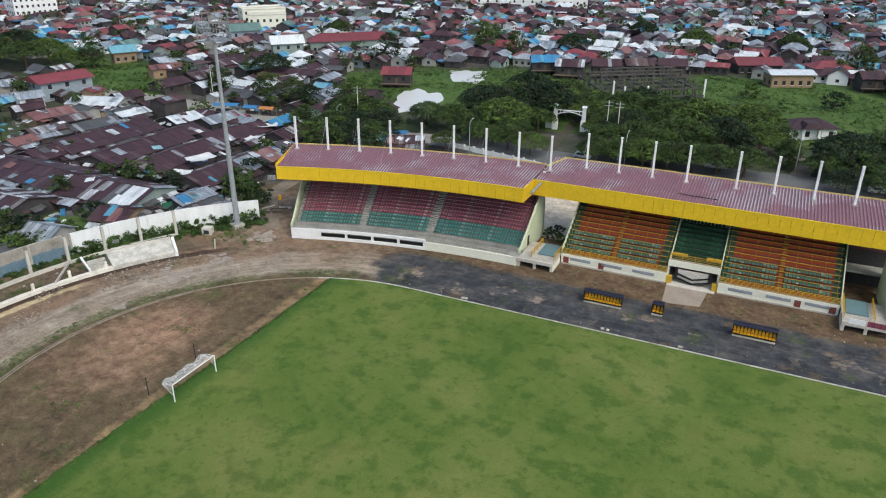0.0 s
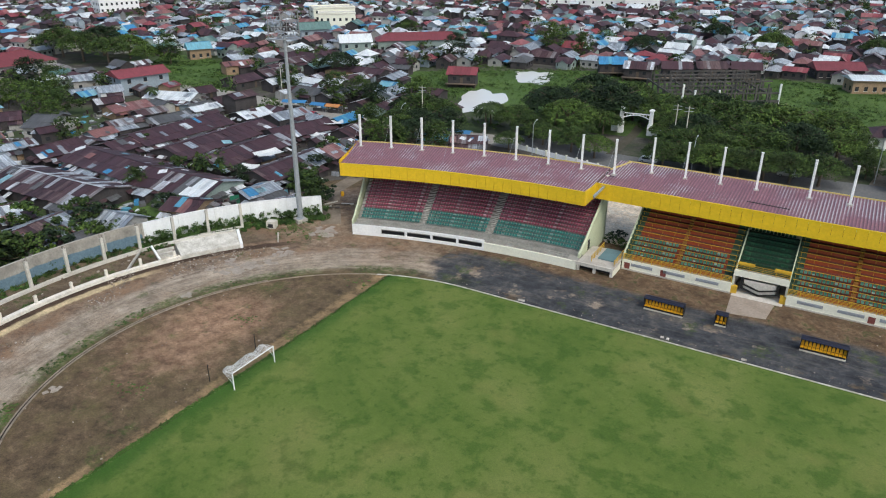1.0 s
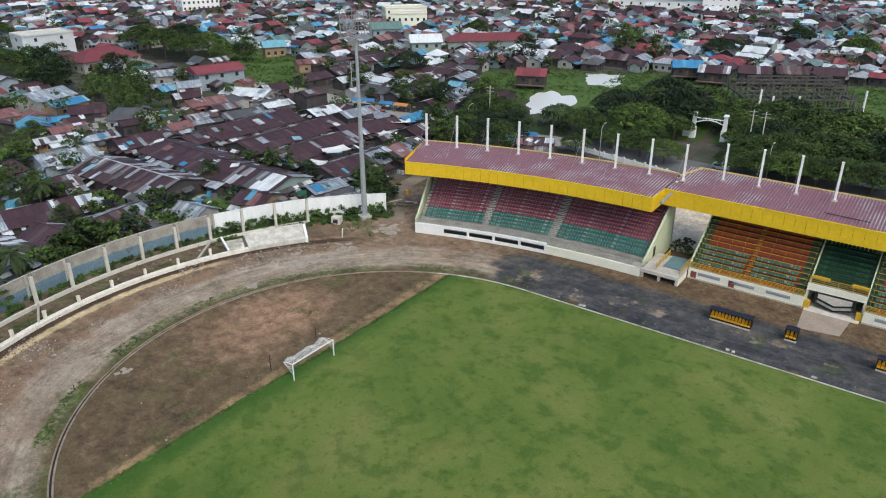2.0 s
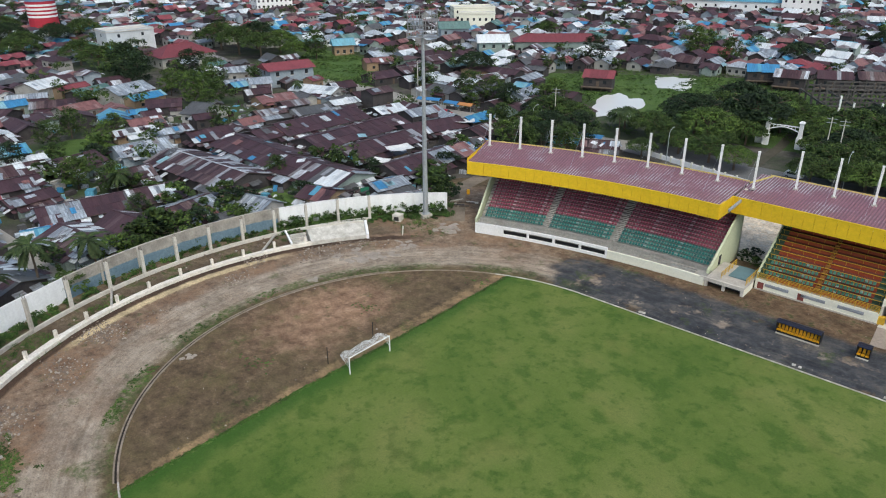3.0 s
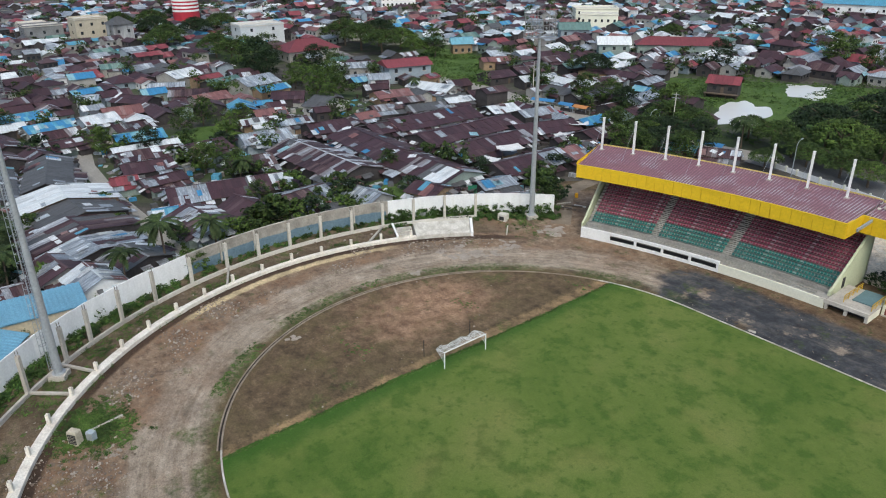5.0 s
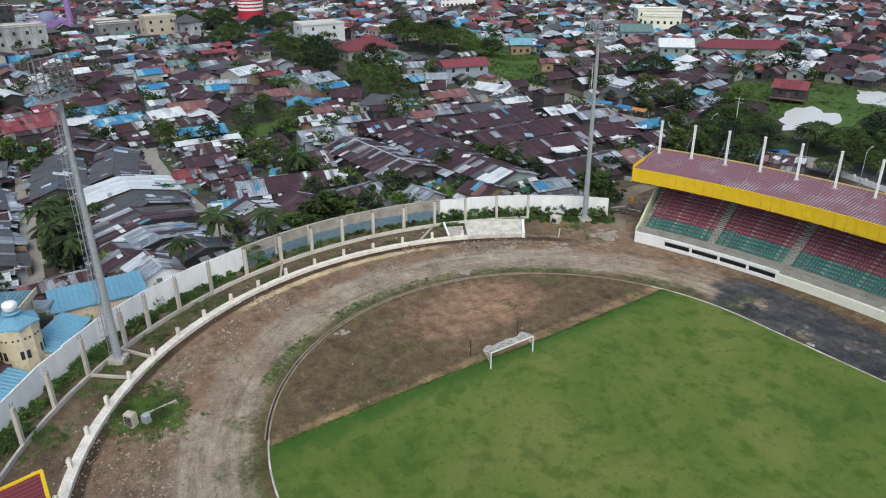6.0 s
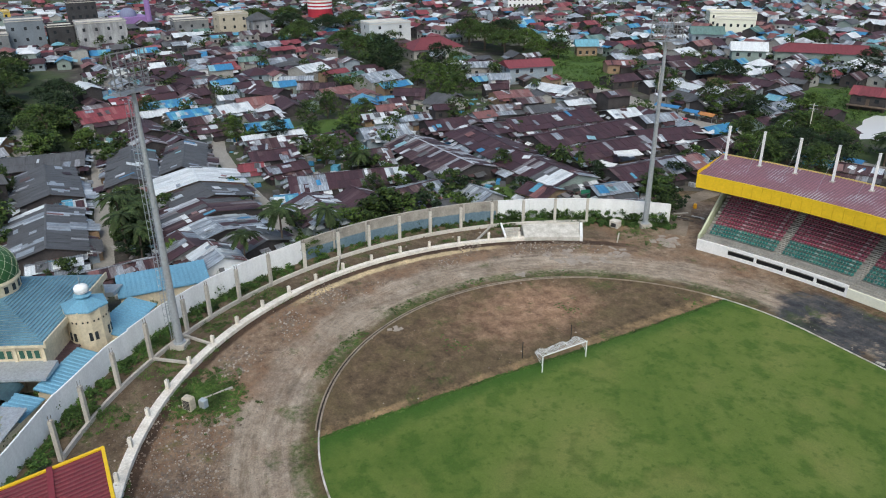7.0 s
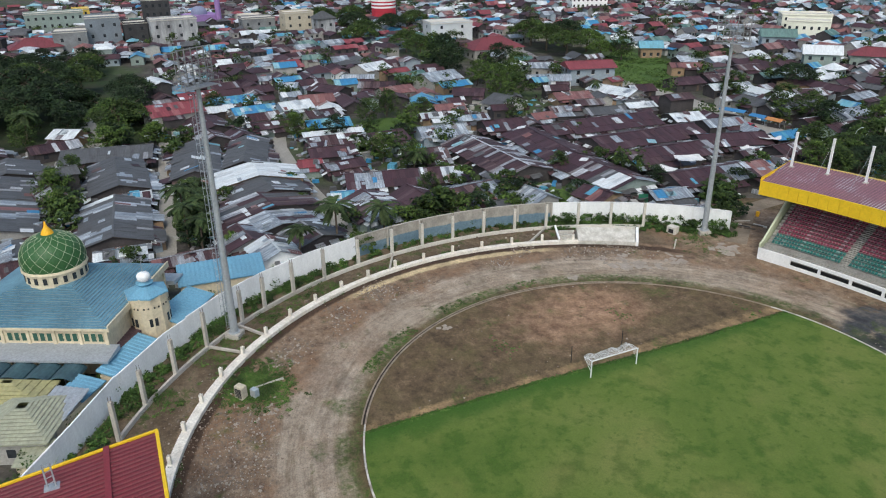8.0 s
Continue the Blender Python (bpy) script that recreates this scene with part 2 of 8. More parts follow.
def yard_material():
    """Bare earth of the bends, the rutted track, asphalt along the stand, and weeds."""
    m = start("stadium_earth")
    w, x, y = axes(m)
    left = maths(m, "MINIMUM", x, 0.0)
    d = maths(m, "SQRT", maths(m, "ADD", maths(m, "MULTIPLY", left, left), maths(m, "MULTIPLY", y, y)))
    along = maths(m, "MULTIPLY_ADD", maths(m, "ARCTAN2", y, maths(m, "SUBTRACT", 0.001, left)), 40.0, maths(m, "MAXIMUM", x, 0.0))
    lane = m.node_tree.nodes.new("ShaderNodeCombineXYZ")
    m.node_tree.links.new(d, lane.inputs[0])
    m.node_tree.links.new(maths(m, "MULTIPLY", along, 0.10), lane.inputs[1])
    streak = spots(m, lane.outputs[0], 0.9, 5, 0.7)
    n1, n2, n3 = spots(m, w, 0.09, 5, 0.65), spots(m, w, 0.5, 6, 0.72), spots(m, w, 5.0, 4, 0.75)
    n4, n5 = spots(m, w, 0.22, 6, 0.7), spots(m, w, 1.3, 5, 0.75)
    wob = maths(m, "MULTIPLY_ADD", n1, 5.0, -2.5)
    dw = maths(m, "ADD", d, wob)
    # dark, half-overgrown earth of the infield
    c = ramp(m, n2, [(0.3, (0.052, 0.039, 0.023)), (0.45, (0.098, 0.072, 0.045)), (0.58, (0.155, 0.115, 0.074)), (0.75, (0.26, 0.195, 0.132))])
    c = mixer(m, "MIX", ramp(m, n4, grey((0.46, 0), (0.60, 0.65))), c, (0.088, 0.076, 0.036))
    # rubble and spoil between the road and the ring beam
    spoil = ramp(m, n2, [(0.28, (0.080, 0.056, 0.040)), (0.42, (0.165, 0.120, 0.089)), (0.53, (0.235, 0.180, 0.138)), (0.64, (0.32, 0.262, 0.208)), (0.76, (0.46, 0.40, 0.335))])
    spoil = mixer(m, "MIX", ramp(m, n4, grey((0.5, 0), (0.62, 0.55))), spoil, (0.115, 0.078, 0.050))
    spoil = mixer(m, "MIX", maths(m, "MULTIPLY", ramp(m, n1, grey((0.46, 0), (0.56, 0.8))), ramp(m, n5, grey((0.4, 0.3), (0.6, 1)))), spoil, (0.20, 0.125, 0.080))
    c = mixer(m, "MIX", between(m, dw, 45.0, 80.0, 1.2), c, spoil)
    # the smooth worn road round the bend, streaked along its run
    mixed = maths(m, "MULTIPLY_ADD", streak, 0.65, maths(m, "MULTIPLY", n2, 0.35))
    road = ramp(m, mixed, [(0.3, (0.13, 0.104, 0.082)), (0.42, (0.225, 0.19, 0.156)), (0.53, (0.315, 0.275, 0.236)), (0.66, (0.43, 0.385, 0.34))])
    road = mixer(m, "MIX", ramp(m, n1, grey((0.5, 0), (0.64, 0.45))), road, (0.21, 0.145, 0.105))
    c = mixer(m, "MIX", between(m, maths(m, "MULTIPLY_ADD", n4, 3.0, maths(m, "ADD", dw, -1.5)), 38.4, 46.6, 1.1), c, road)
    # reddish clay in the infield
    px, py = maths(m, "ADD", x, 26.0), maths(m, "ADD", y, -6.0)
    far = maths(m, "SQRT", maths(m, "ADD", maths(m, "MULTIPLY", px, px), maths(m, "MULTIPLY", maths(m, "MULTIPLY", py, py), 0.40)))
    far = maths(m, "MULTIPLY_ADD", n1, 14.0, maths(m, "ADD", far, -7.0))
    far = maths(m, "MULTIPLY_ADD", n4, 16.0, maths(m, "ADD", far, -8.0))
    clay = maths(m, "MULTIPLY", between(m, far, -50.0, 7.0, 5.0), 0.8)
    c = mixer(m, "MIX", clay, c, ramp(m, n2, [(0.3, (0.16, 0.098, 0.065)), (0.45, (0.265, 0.168, 0.115)), (0.62, (0.40, 0.272, 0.196))]))
    edge = between(m, maths(m, "MULTIPLY_ADD", n4, 10.0, x), -14.5, 10.0, 3.0)
    c = mixer(m, "MIX", maths(m, "MULTIPLY", edge, maths(m, "MULTIPLY", between(m, d, -5.0, 36.4, 0.6), 0.5)), c, ramp(m, n2, [(0.35, (0.064, 0.050, 0.029)), (0.6, (0.125, 0.098, 0.060))]))
    # a pale dry rim along the turf
    rim = between(m, maths(m, "MULTIPLY_ADD", n5, 1.6, x), -14.4, -12.4, 0.5)
    c = mixer(m, "MIX", maths(m, "MULTIPLY", rim, maths(m, "MULTIPLY", between(m, d, -5.0, 36.4, 0.6), ramp(m, n4, grey((0.4, 0.15), (0.6, 0.8))))), c, (0.30, 0.215, 0.125))
    # dark churned scabs over the bare earth
    scab = maths(m, "MULTIPLY", ramp(m, n5, grey((0.56, 0), (0.64, 0.75))), ramp(m, n4, grey((0.47, 0), (0.56, 1))))
    c = mixer(m, "MIX", scab, c, (0.055, 0.036, 0.024))
    # damp brown strip before the stands
    strip = maths(m, "MULTIPLY", between(m, maths(m, "MULTIPLY_ADD", n1, 20.0, x), -2.0, 500.0, 6.0), between(m, y, 44.0, 500.0, 1.5))
    c = mixer(m, "MIX", strip, c, ramp(m, n2, [(0.32, (0.060, 0.038, 0.022)), (0.46, (0.105, 0.070, 0.043)), (0.55, (0.15, 0.108, 0.072)), (0.63, (0.060, 0.065, 0.024)), (0.8, (0.05, 0.07, 0.018))]))
    c = mixer(m, "MULTIPLY", 1.0, c, (1.05, 0.985, 0.88))
    # old asphalt along the straight, with earth washed over it
    xa = maths(m, "MULTIPLY_ADD", n1, 22.0, maths(m, "ADD", x, -2.0))
    tar = ramp(m, n4, [(0.3, (0.028, 0.031, 0.038)), (0.5, (0.050, 0.053, 0.060)), (0.62, (0.082, 0.078, 0.072)), (0.75, (0.125, 0.10, 0.076))])
    tar = mixer(m, "MIX", ramp(m, streak, grey((0.52, 0), (0.62, 0.55))), tar, (0.105, 0.098, 0.088))
    on = maths(m, "MULTIPLY", between(m, xa, 0.5, 500.0, 2.0), maths(m, "MULTIPLY", between(m, dw, 30.0, 49.0, 1.0), between(m, y, 0.0, 500.0, 1.0)))
    on = maths(m, "MULTIPLY", on, ramp(m, spots(m, w, 0.2, 5, 0.7), grey((0.36, 0.2), (0.44, 1))))
    c = mixer(m, "MIX", on, c, tar)
    # weeds
    inner = maths(m, "MULTIPLY", between(m, d, 36.9, 39.8, 0.5), between(m, x, -60.0, -2.0, 6.0))
    weeds = maths(m, "ADD", ramp(m, spots(m, w, 0.16, 6, 0.7), grey((0.57, 0), (0.65, 0.8))), maths(m, "MULTIPLY", inner, ramp(m, n1, grey((0.44, 0), (0.55, 0.9)))))
    c = mixer(m, "MIX", maths(m, "MULTIPLY", weeds, ramp(m, spots(m, w, 1.6, 4), grey((0.35, 0.2), (0.6, 1)))), c, (0.060, 0.088, 0.018))
    bx, by = maths(m, "ADD", x, -0.8), maths(m, "ADD", y, 3.0)
    rb = maths(m, "SQRT", maths(m, "ADD", maths(m, "MULTIPLY", bx, bx), maths(m, "MULTIPLY", by, by)))
    rw = maths(m, "MULTIPLY_ADD", n2, 1.6, maths(m, "ADD", rb, -0.8))
    side = maths(m, "MULTIPLY", between(m, x, -200.0, -8.0, 3.0), between(m, y, -100.0, 36.0, 3.0))
    # a wet trench under the beam, darkened for the beam's shadow line, muddy water in it, raw red-brown earth beside it
    c = mixer(m, "MIX", maths(m, "MULTIPLY", side, between(m, rw, 53.1, 54.9, 0.3)), c, (0.060, 0.036, 0.022))
    mud = maths(m, "MULTIPLY", between(m, rw, 51.7, 53.1, 0.35), maths(m, "MULTIPLY", between(m, y, -24.0, 14.0, 3.0), between(m, x, -200.0, -30.0, 3.0)))
    c = mixer(m, "MIX", maths(m, "MULTIPLY", mud, ramp(m, n1, grey((0.30, 0.4), (0.45, 1.0)))), c, (0.50, 0.40, 0.235))
    # grass and brown soil between the beam and the wall
    verge = maths(m, "MULTIPLY", side, between(m, rb, 56.0, 75.0, 0.6))
    c = mixer(m, "MIX", verge, c, ramp(m, spots(m, w, 0.3, 6, 0.72), [(0.3, (0.060, 0.040, 0.025)), (0.44, (0.105, 0.075, 0.046)), (0.55, (0.14, 0.105, 0.068)), (0.60, (0.075, 0.078, 0.028)), (0.68, (0.048, 0.078, 0.018)), (0.8, (0.035, 0.065, 0.014))]))
    c = mixer(m, "MULTIPLY", 1.0, c, ramp(m, n3, grey((0.25, 0.62), (0.5, 1.0), (0.75, 1.36))))
    c = mixer(m, "MULTIPLY", 1.0, c, ramp(m, n5, grey((0.28, 0.62), (0.5, 1.0), (0.72, 1.32))))
    c = mixer(m, "MULTIPLY", 1.0, c, ramp(m, n4, grey((0.32, 0.66), (0.5, 1.04), (0.68, 1.36))))
    return finish(m, c, 0.95, 0, n3, 0.7, 0.15)


def turf_material():
    m = start("turf")
    w, x, y = axes(m)
    a, b, c3 = spots(m, w, 0.055, 5, 0.65), spots(m, w, 0.26, 6, 0.62), spots(m, w, 6.0, 4, 0.8)
    c = ramp(m, a, [(0.32, (0.068, 0.120, 0.020)), (0.48, (0.112, 0.158, 0.036)), (0.66, (0.168, 0.196, 0.062))])
    c = mixer(m, "MIX", ramp(m, b, grey((0.50, 0), (0.60, 0.62))), c, (0.044, 0.100, 0.012))
    c = mixer(m, "MIX", ramp(m, spots(m, w, 0.8, 5, 0.65), grey((0.56, 0), (0.66, 0.55))), c, (0.042, 0.092, 0.012))
    c = mixer(m, "MIX", ramp(m, spots(m, w, 0.12, 5, 0.6), grey((0.55, 0), (0.68, 0.5))), c, (0.175, 0.185, 0.060))
    c = mixer(m, "MIX", ramp(m, spots(m, w, 0.03, 3), grey((0.6, 0), (0.75, 0.35))), c, (0.16, 0.13, 0.06))
    # longer, darker grass along the goal line and the kerb
    rim = maths(m, "MULTIPLY_ADD", spots(m, w, 0.25, 4), 3.6, x)
    c = mixer(m, "MIX", maths(m, "MULTIPLY", between(m, rim, -30.0, -9.4, 1.8), 0.85), c, (0.036, 0.098, 0.012))
    c = mixer(m, "MULTIPLY", 1.0, c, (0.99, 1.0, 0.80))
    c = mixer(m, "MULTIPLY", 1.0, c, ramp(m, c3, grey((0.2, 0.70), (0.8, 1.28))))
    return finish(m, c, 0.95, 0, c3, 0.6, 0.08)


def town_material():
    m = start("town_earth")
    w, x, y = axes(m)
    a, b, c3 = spots(m, w, 0.02, 5, 0.65), spots(m, w, 0.15, 5, 0.7), spots(m, w, 2.5, 4, 0.75)
    c = ramp(m, b, [(0.3, (0.030, 0.028, 0.024)), (0.5, (0.068, 0.061, 0.052)), (0.75, (0.16, 0.145, 0.125))])
    c = mixer(m, "MIX", ramp(m, a, grey((0.46, 0), (0.56, 0.9))), c, (0.045, 0.072, 0.02))
    c = mixer(m, "MULTIPLY", 1.0, c, ramp(m, c3, grey((0.25, 0.7), (0.75, 1.3))))
    return finish(m, c, 0.95, 0, c3, 0.5, 0.1)


def swamp_material():
    m = start("swamp_plants")
    w = coords(m, "world")
    a, b, c3 = spots(m, w, 0.04, 5, 0.6), spots(m, w, 0.3, 5, 0.7), spots(m, w, 2.0, 4, 0.75)
    c = ramp(m, a, [(0.32, (0.045, 0.085, 0.016)), (0.5, (0.075, 0.135, 0.024)), (0.68, (0.11, 0.17, 0.036))])
    c = mixer(m, "MIX", ramp(m, b, grey((0.5, 0), (0.7, 0.6))), c, (0.03, 0.055, 0.014))
    c = mixer(m, "MULTIPLY", 1.0, c, ramp(m, c3, grey((0.2, 0.6), (0.8, 1.35))))
    return finish(m, c, 0.9, 0, c3, 0.9, 0.4)


EARTH, TURF, SOIL, SWAMP = yard_material(), turf_material(), town_material(), swamp_material()
# the sky's bright reflection is painted in as a near-white base
WATER = start("pond_water")
finish(WATER, ramp(WATER, spots(WATER, coords(WATER, "world"), 0.05), [(0.3, (0.76, 0.75, 0.71)), (0.7, (0.82, 0.81, 0.78))]), 0.3, 0.2)

g = Geo()
g.v, g.f = [(-3000, -3000, -0.06), (3000, -3000, -0.06), (3000, 3000, -0.06), (-3000, 3000, -0.06)], [(0, 1, 2, 3)]
tagged(part("ground", g, SOIL), "dark town soil with weeds and trodden paths", "ground", kind="structure")


def outline(name, points, z, material, label, category, thick=0.0):
    """A flat piece of ground from its outline, with a low rim where it has thickness."""
    n = len(points)
    v = [(px, py, z) for px, py in points]
    f = [tuple(range(n))]
    if thick:
        v += [(px, py, z - thick) for px, py in points]
        f += [(i, i + n, (i + 1) % n + n, (i + 1) % n) for i in range(n)]
    return tagged(new(name, mesh_of(name, v, f, material)), label, category, kind="structure")


def wall_line(step=2.0):
    """The perimeter wall's line with outward directions: an arc behind the bend, then two straight runs."""
    pts = [p for p, o in arc(3.2, -0.3, 67.0, 131.2, 200.0, step)]
    for p, q in (((-60.2, -22.6), (-58.4, -28.0)), ((-58.4, -28.0), (-54.4, -36.8)), ((-54.4, -36.8), (-48.9, -44.9)), ((-48.9, -44.9), (-41.4, -53.0)), ((-41.4, -53.0), (-33.0, -59.6)), ((-33.0, -59.6), (-24.6, -64.6)), ((-24.6, -64.6), (6.0, -84.0))):
        n = int(math.dist(p, q) / 2.2)
        pts += [(p[0] + (q[0] - p[0]) * i / n, p[1] + (q[1] - p[1]) * i / n) for i in range(1, n + 1)]
    out = []
    for i, p in enumerate(pts):
        a, b = pts[max(i - 1, 0)], pts[min(i + 1, len(pts) - 1)]
        d = Vector((b[0] - a[0], b[1] - a[1])).normalized()
        out.append((p, (d.y, -d.x)))
    return out


WALL = wall_line()
# outward must point away from the field
WALL = [(p, o if o[0] * p[0] + o[1] * p[1] > 0 else (-o[0], -o[1])) for p, o in WALL]
yard = [p for p, o in WALL] + [(160, -70), (160, 84), (10, 84), (-40, 84), (-54, 66)]
outline("yard", yard, 0.0, EARTH, "bare brown earth, rutted dirt track and old asphalt", "ground")

# the playing field, bounded by the kerb and a ragged goal line
random.seed(5)
KERB_R = 36.5


def EDGE(y):
    """The grass reaches a little past the goal line."""
    return -13.55 - 0.35 * math.tanh(-y / 8.0)


field = []
for i in range(31):
    a = radians(111.6 - 21.6 * i / 30)
    field.append(((KERB_R - 0.15) * math.cos(a), (KERB_R - 0.15) * math.sin(a)))
field += [(130, KERB_R - 0.15), (130, -KERB_R + 0.15)]
field += [(x, -y) for x, y in reversed(field[:31])]
y = field[-1][1] + 0.25
while y < field[0][1] - 0.2:
    field.append((EDGE(y) + 0.35 * (noise.noise((y * 0.25, 3, 0)) + 0.7 * noise.noise((y * 1.1, 9, 0))), y))
    y += 0.25
outline("pitch", list(reversed(field)), 0.07, TURF, "green and faded yellow-green football turf", "lawn", 0.08)


# ---- the stadium ----
def family(s, d):
    """The curved stand's own grid: s metres along its front, d metres behind it."""
    if s <= 0:
        return 12 - s, 52.1 + d
    f = s / 125.0
    return 12 - (125 + d) * math.sin(f), -72.9 + (125 + d) * math.cos(f)


def outwards(s):
    f = max(s, 0) / 125.0
    return -math.sin(f), math.cos(f)


def curve(s0, s1, step=1.5):
    n = max(1, int(abs(s1 - s0) / step))
    return [(family(s0 + (s1 - s0) * i / n, 0), outwards(s0 + (s1 - s0) * i / n)) for i in range(n + 1)]


def paint(name, colour, dirt=0.4, rough=0.6, big=0.5):
    return stained(name, colour, tuple(c * 0.6 + 0.03 for c in colour), big, 4.0, dirt, rough, bump=0.1)


MAROONSEAT = sheets("maroon_seats", [(0, (0.29, 0.068, 0.110)), (0.5, (0.235, 0.056, 0.092)), (0.8, (0.33, 0.12, 0.16)), (0.94, (0.46, 0.34, 0.37))], rust=(0.17, 0.07, 0.09), amount=0.3, metal=0, streaks=(0.7, 1.2, 1.5))
TEALSEAT = sheets("teal_seats", [(0, (0.03, 0.18, 0.16)), (0.5, (0.04, 0.15, 0.14)), (0.8, (0.07, 0.25, 0.21)), (0.95, (0.3, 0.40, 0.37))], rust=(0.08, 0.17, 0.15), amount=0.3, metal=0, streaks=(0.7, 1.2, 1.5))
SAGESEAT = sheets("sage_green_seats", [(0, (0.06, 0.17, 0.12)), (0.5, (0.09, 0.22, 0.16)), (0.8, (0.13, 0.26, 0.20)), (0.93, (0.32, 0.40, 0.34))], rust=(0.07, 0.12, 0.08), amount=0.3, metal=0, streaks=(0.7, 1.2, 1.5))
GREENSEAT = sheets("dark_green_seats", [(0, (0.012, 0.06, 0.03)), (0.5, (0.016, 0.075, 0.036)), (0.9, (0.03, 0.10, 0.05))], rust=(0.03, 0.06, 0.04), amount=0.2, metal=0)
GOLDSEAT = paint("gold_seat", (0.85, 0.44, 0.02), 0.15)
ORANGE = paint("orange_red_terrace", (0.33, 0.058, 0.020), 0.5, 0.8)
# darker copy of the orange: paints the shade line between rows on the treads
REDTREAD = paint("darkened_red_tread", (0.125, 0.024, 0.014), 0.6, 0.85)
GREENTERRACE = paint("dark_green_terrace", (0.035, 0.075, 0.045), 0.5, 0.8)
TEALFLOOR = paint("teal_floor", (0.13, 0.22, 0.24), 0.5, 0.8)
NAVY = paint("navy_canopy", (0.012, 0.014, 0.030), 0.3, 0.4)
BLACK = paint("black_frame", (0.012, 0.012, 0.012), 0.2)
BROWNDOOR = paint("brown_door", (0.20, 0.06, 0.05), 0.3)
VENT = paint("grey_vent", (0.30, 0.32, 0.36), 0.3)
GRIT = stained("pale_gravel", (0.76, 0.65, 0.50), (0.40, 0.32, 0.23), 0.45, 2.0, 0.9, 0.95, grain=0.4, bump=0.8)
PINK = stained("roof_valley_paint", (0.215, 0.105, 0.128), (0.16, 0.095, 0.112), 0.25, 3.0, 0.6, 0.6, bump=0.1)


def worn_rib():
    """Painted rib tops, worn to bare metal in places."""
    m = start("roof_rib_paint")
    w = coords(m, "world")
    a, b = spots(m, w, 0.11, 4, 0.6), spots(m, w, 1.3, 4, 0.7)
    c = mixer(m, "MIX", ramp(m, a, grey((0.47, 0), (0.58, 0.8))), (0.30, 0.145, 0.17), (0.50, 0.49, 0.52))
    c = mixer(m, "MULTIPLY", 1.0, c, ramp(m, b, grey((0.25, 0.75), (0.75, 1.2))))
    return finish(m, c, 0.55, 0.1)


RIB = worn_rib()
REDRIB = paint("red_roof_rib", (0.21, 0.032, 0.042), 0.35, 0.5, 0.2)
# the rib red again, darkened: shade between the ribs is in the colour
REDVALLEY = paint("red_roof_shaded_valley", (0.13, 0.018, 0.026), 0.35, 0.5, 0.2)


def ribbed(place, u0, u1, v0, v1, period, high, z0, z1, mats, rows=2):
    """Ribbed sheeting on place(u, v) -> x, y; ribs run along v. z0 at v0, z1 at v1. Underside closed."""
    n = round(abs(u1 - u0) / period)
    du = (u1 - u0) / n
    prof = [(0.0, 0.0), (0.36, 0.0), (0.5, high), (0.86, high)]
    us = [(u0 + (i + a) * du, h) for i in range(n) for a, h in prof] + [(u1, 0.0)]
    v, f, ix = [], [], []
    for k in range(rows + 1):
        t = k / rows
        for u, h in us:
            x, y = place(u, v0 + (v1 - v0) * t)
            v.append((x, y, z0 + (z1 - z0) * t + h))
    w = len(us)
    for k in range(rows):
        for i in range(w - 1):
            q = (k * w + i, k * w + i + 1, (k + 1) * w + i + 1, (k + 1) * w + i)
            f.append(q if du < 0 else q[::-1])
            ix.append(1 if i % 4 == 2 else 0)
    base = len(v)
    for k in (0, rows):
        for u, h in us[::4]:
            x, y = place(u, v0 + (v1 - v0) * k / rows)
            v.append((x, y, z0 + (z1 - z0) * k / rows - 0.12))
    w2 = n + 1
    for i in range(n):
        f.append((base + i, base + i + 1, base + w2 + i + 1, base + w2 + i))
        ix.append(0)
    return mesh_of("sheeting", v, f, mats, ix)


def seat_row(place, u0, u1, d, z, material, parent, pitch=0.5):
    """One row of bucket seats with low backs between two aisles."""
    g = Geo()
    n = int(abs(u1 - u0) / pitch)
    sgn = 1 if u1 > u0 else -1
    for i in range(n):
        a, b = u0 + sgn * pitch * (i + 0.13), u0 + sgn * pitch * (i + 0.87)
        for d0, d1, h0, h1 in ((d + 0.02, d + 0.42, 0.28, 0.34), (d + 0.40, d + 0.46, 0.30, 0.68)):
            c = [place(a, d0), place(b, d0), place(b, d1), place(a, d1)]
            g.hexa([(x, y, z + h0) for x, y in c] + [(x, y, z + h1) for x, y in c])
    return tagged(part("seat_bank", g, material, parent), kind="stuff")


def rail(points, parent, material, height=1.05, bars=3, posts=2.2, size=0.07):
    """A tube railing along a line of (x, y, z)."""
    g = Geo()
    for p, q in zip(points, points[1:]):
        for k in range(bars):
            h = height * (1 - k / bars)
            g.beam((p[0], p[1], p[2] + h), (q[0], q[1], q[2] + h), size if k == 0 else size * 0.7)
        n = max(1, int(math.dist(p, q) / posts))
        for i in range(n + 1):
            m = [p[j] + (q[j] - p[j]) * i / n for j in range(3)]
            g.beam(m, (m[0], m[1], m[2] + height), size)
    return part("railing", g, material, parent)


def stand_grid(mirror):
    return (lambda s, d: (83.6 - family(s, d)[0], family(s, d)[1])) if mirror else family


# the curved stand
ROWZ, ROWD = 0.42, 0.75


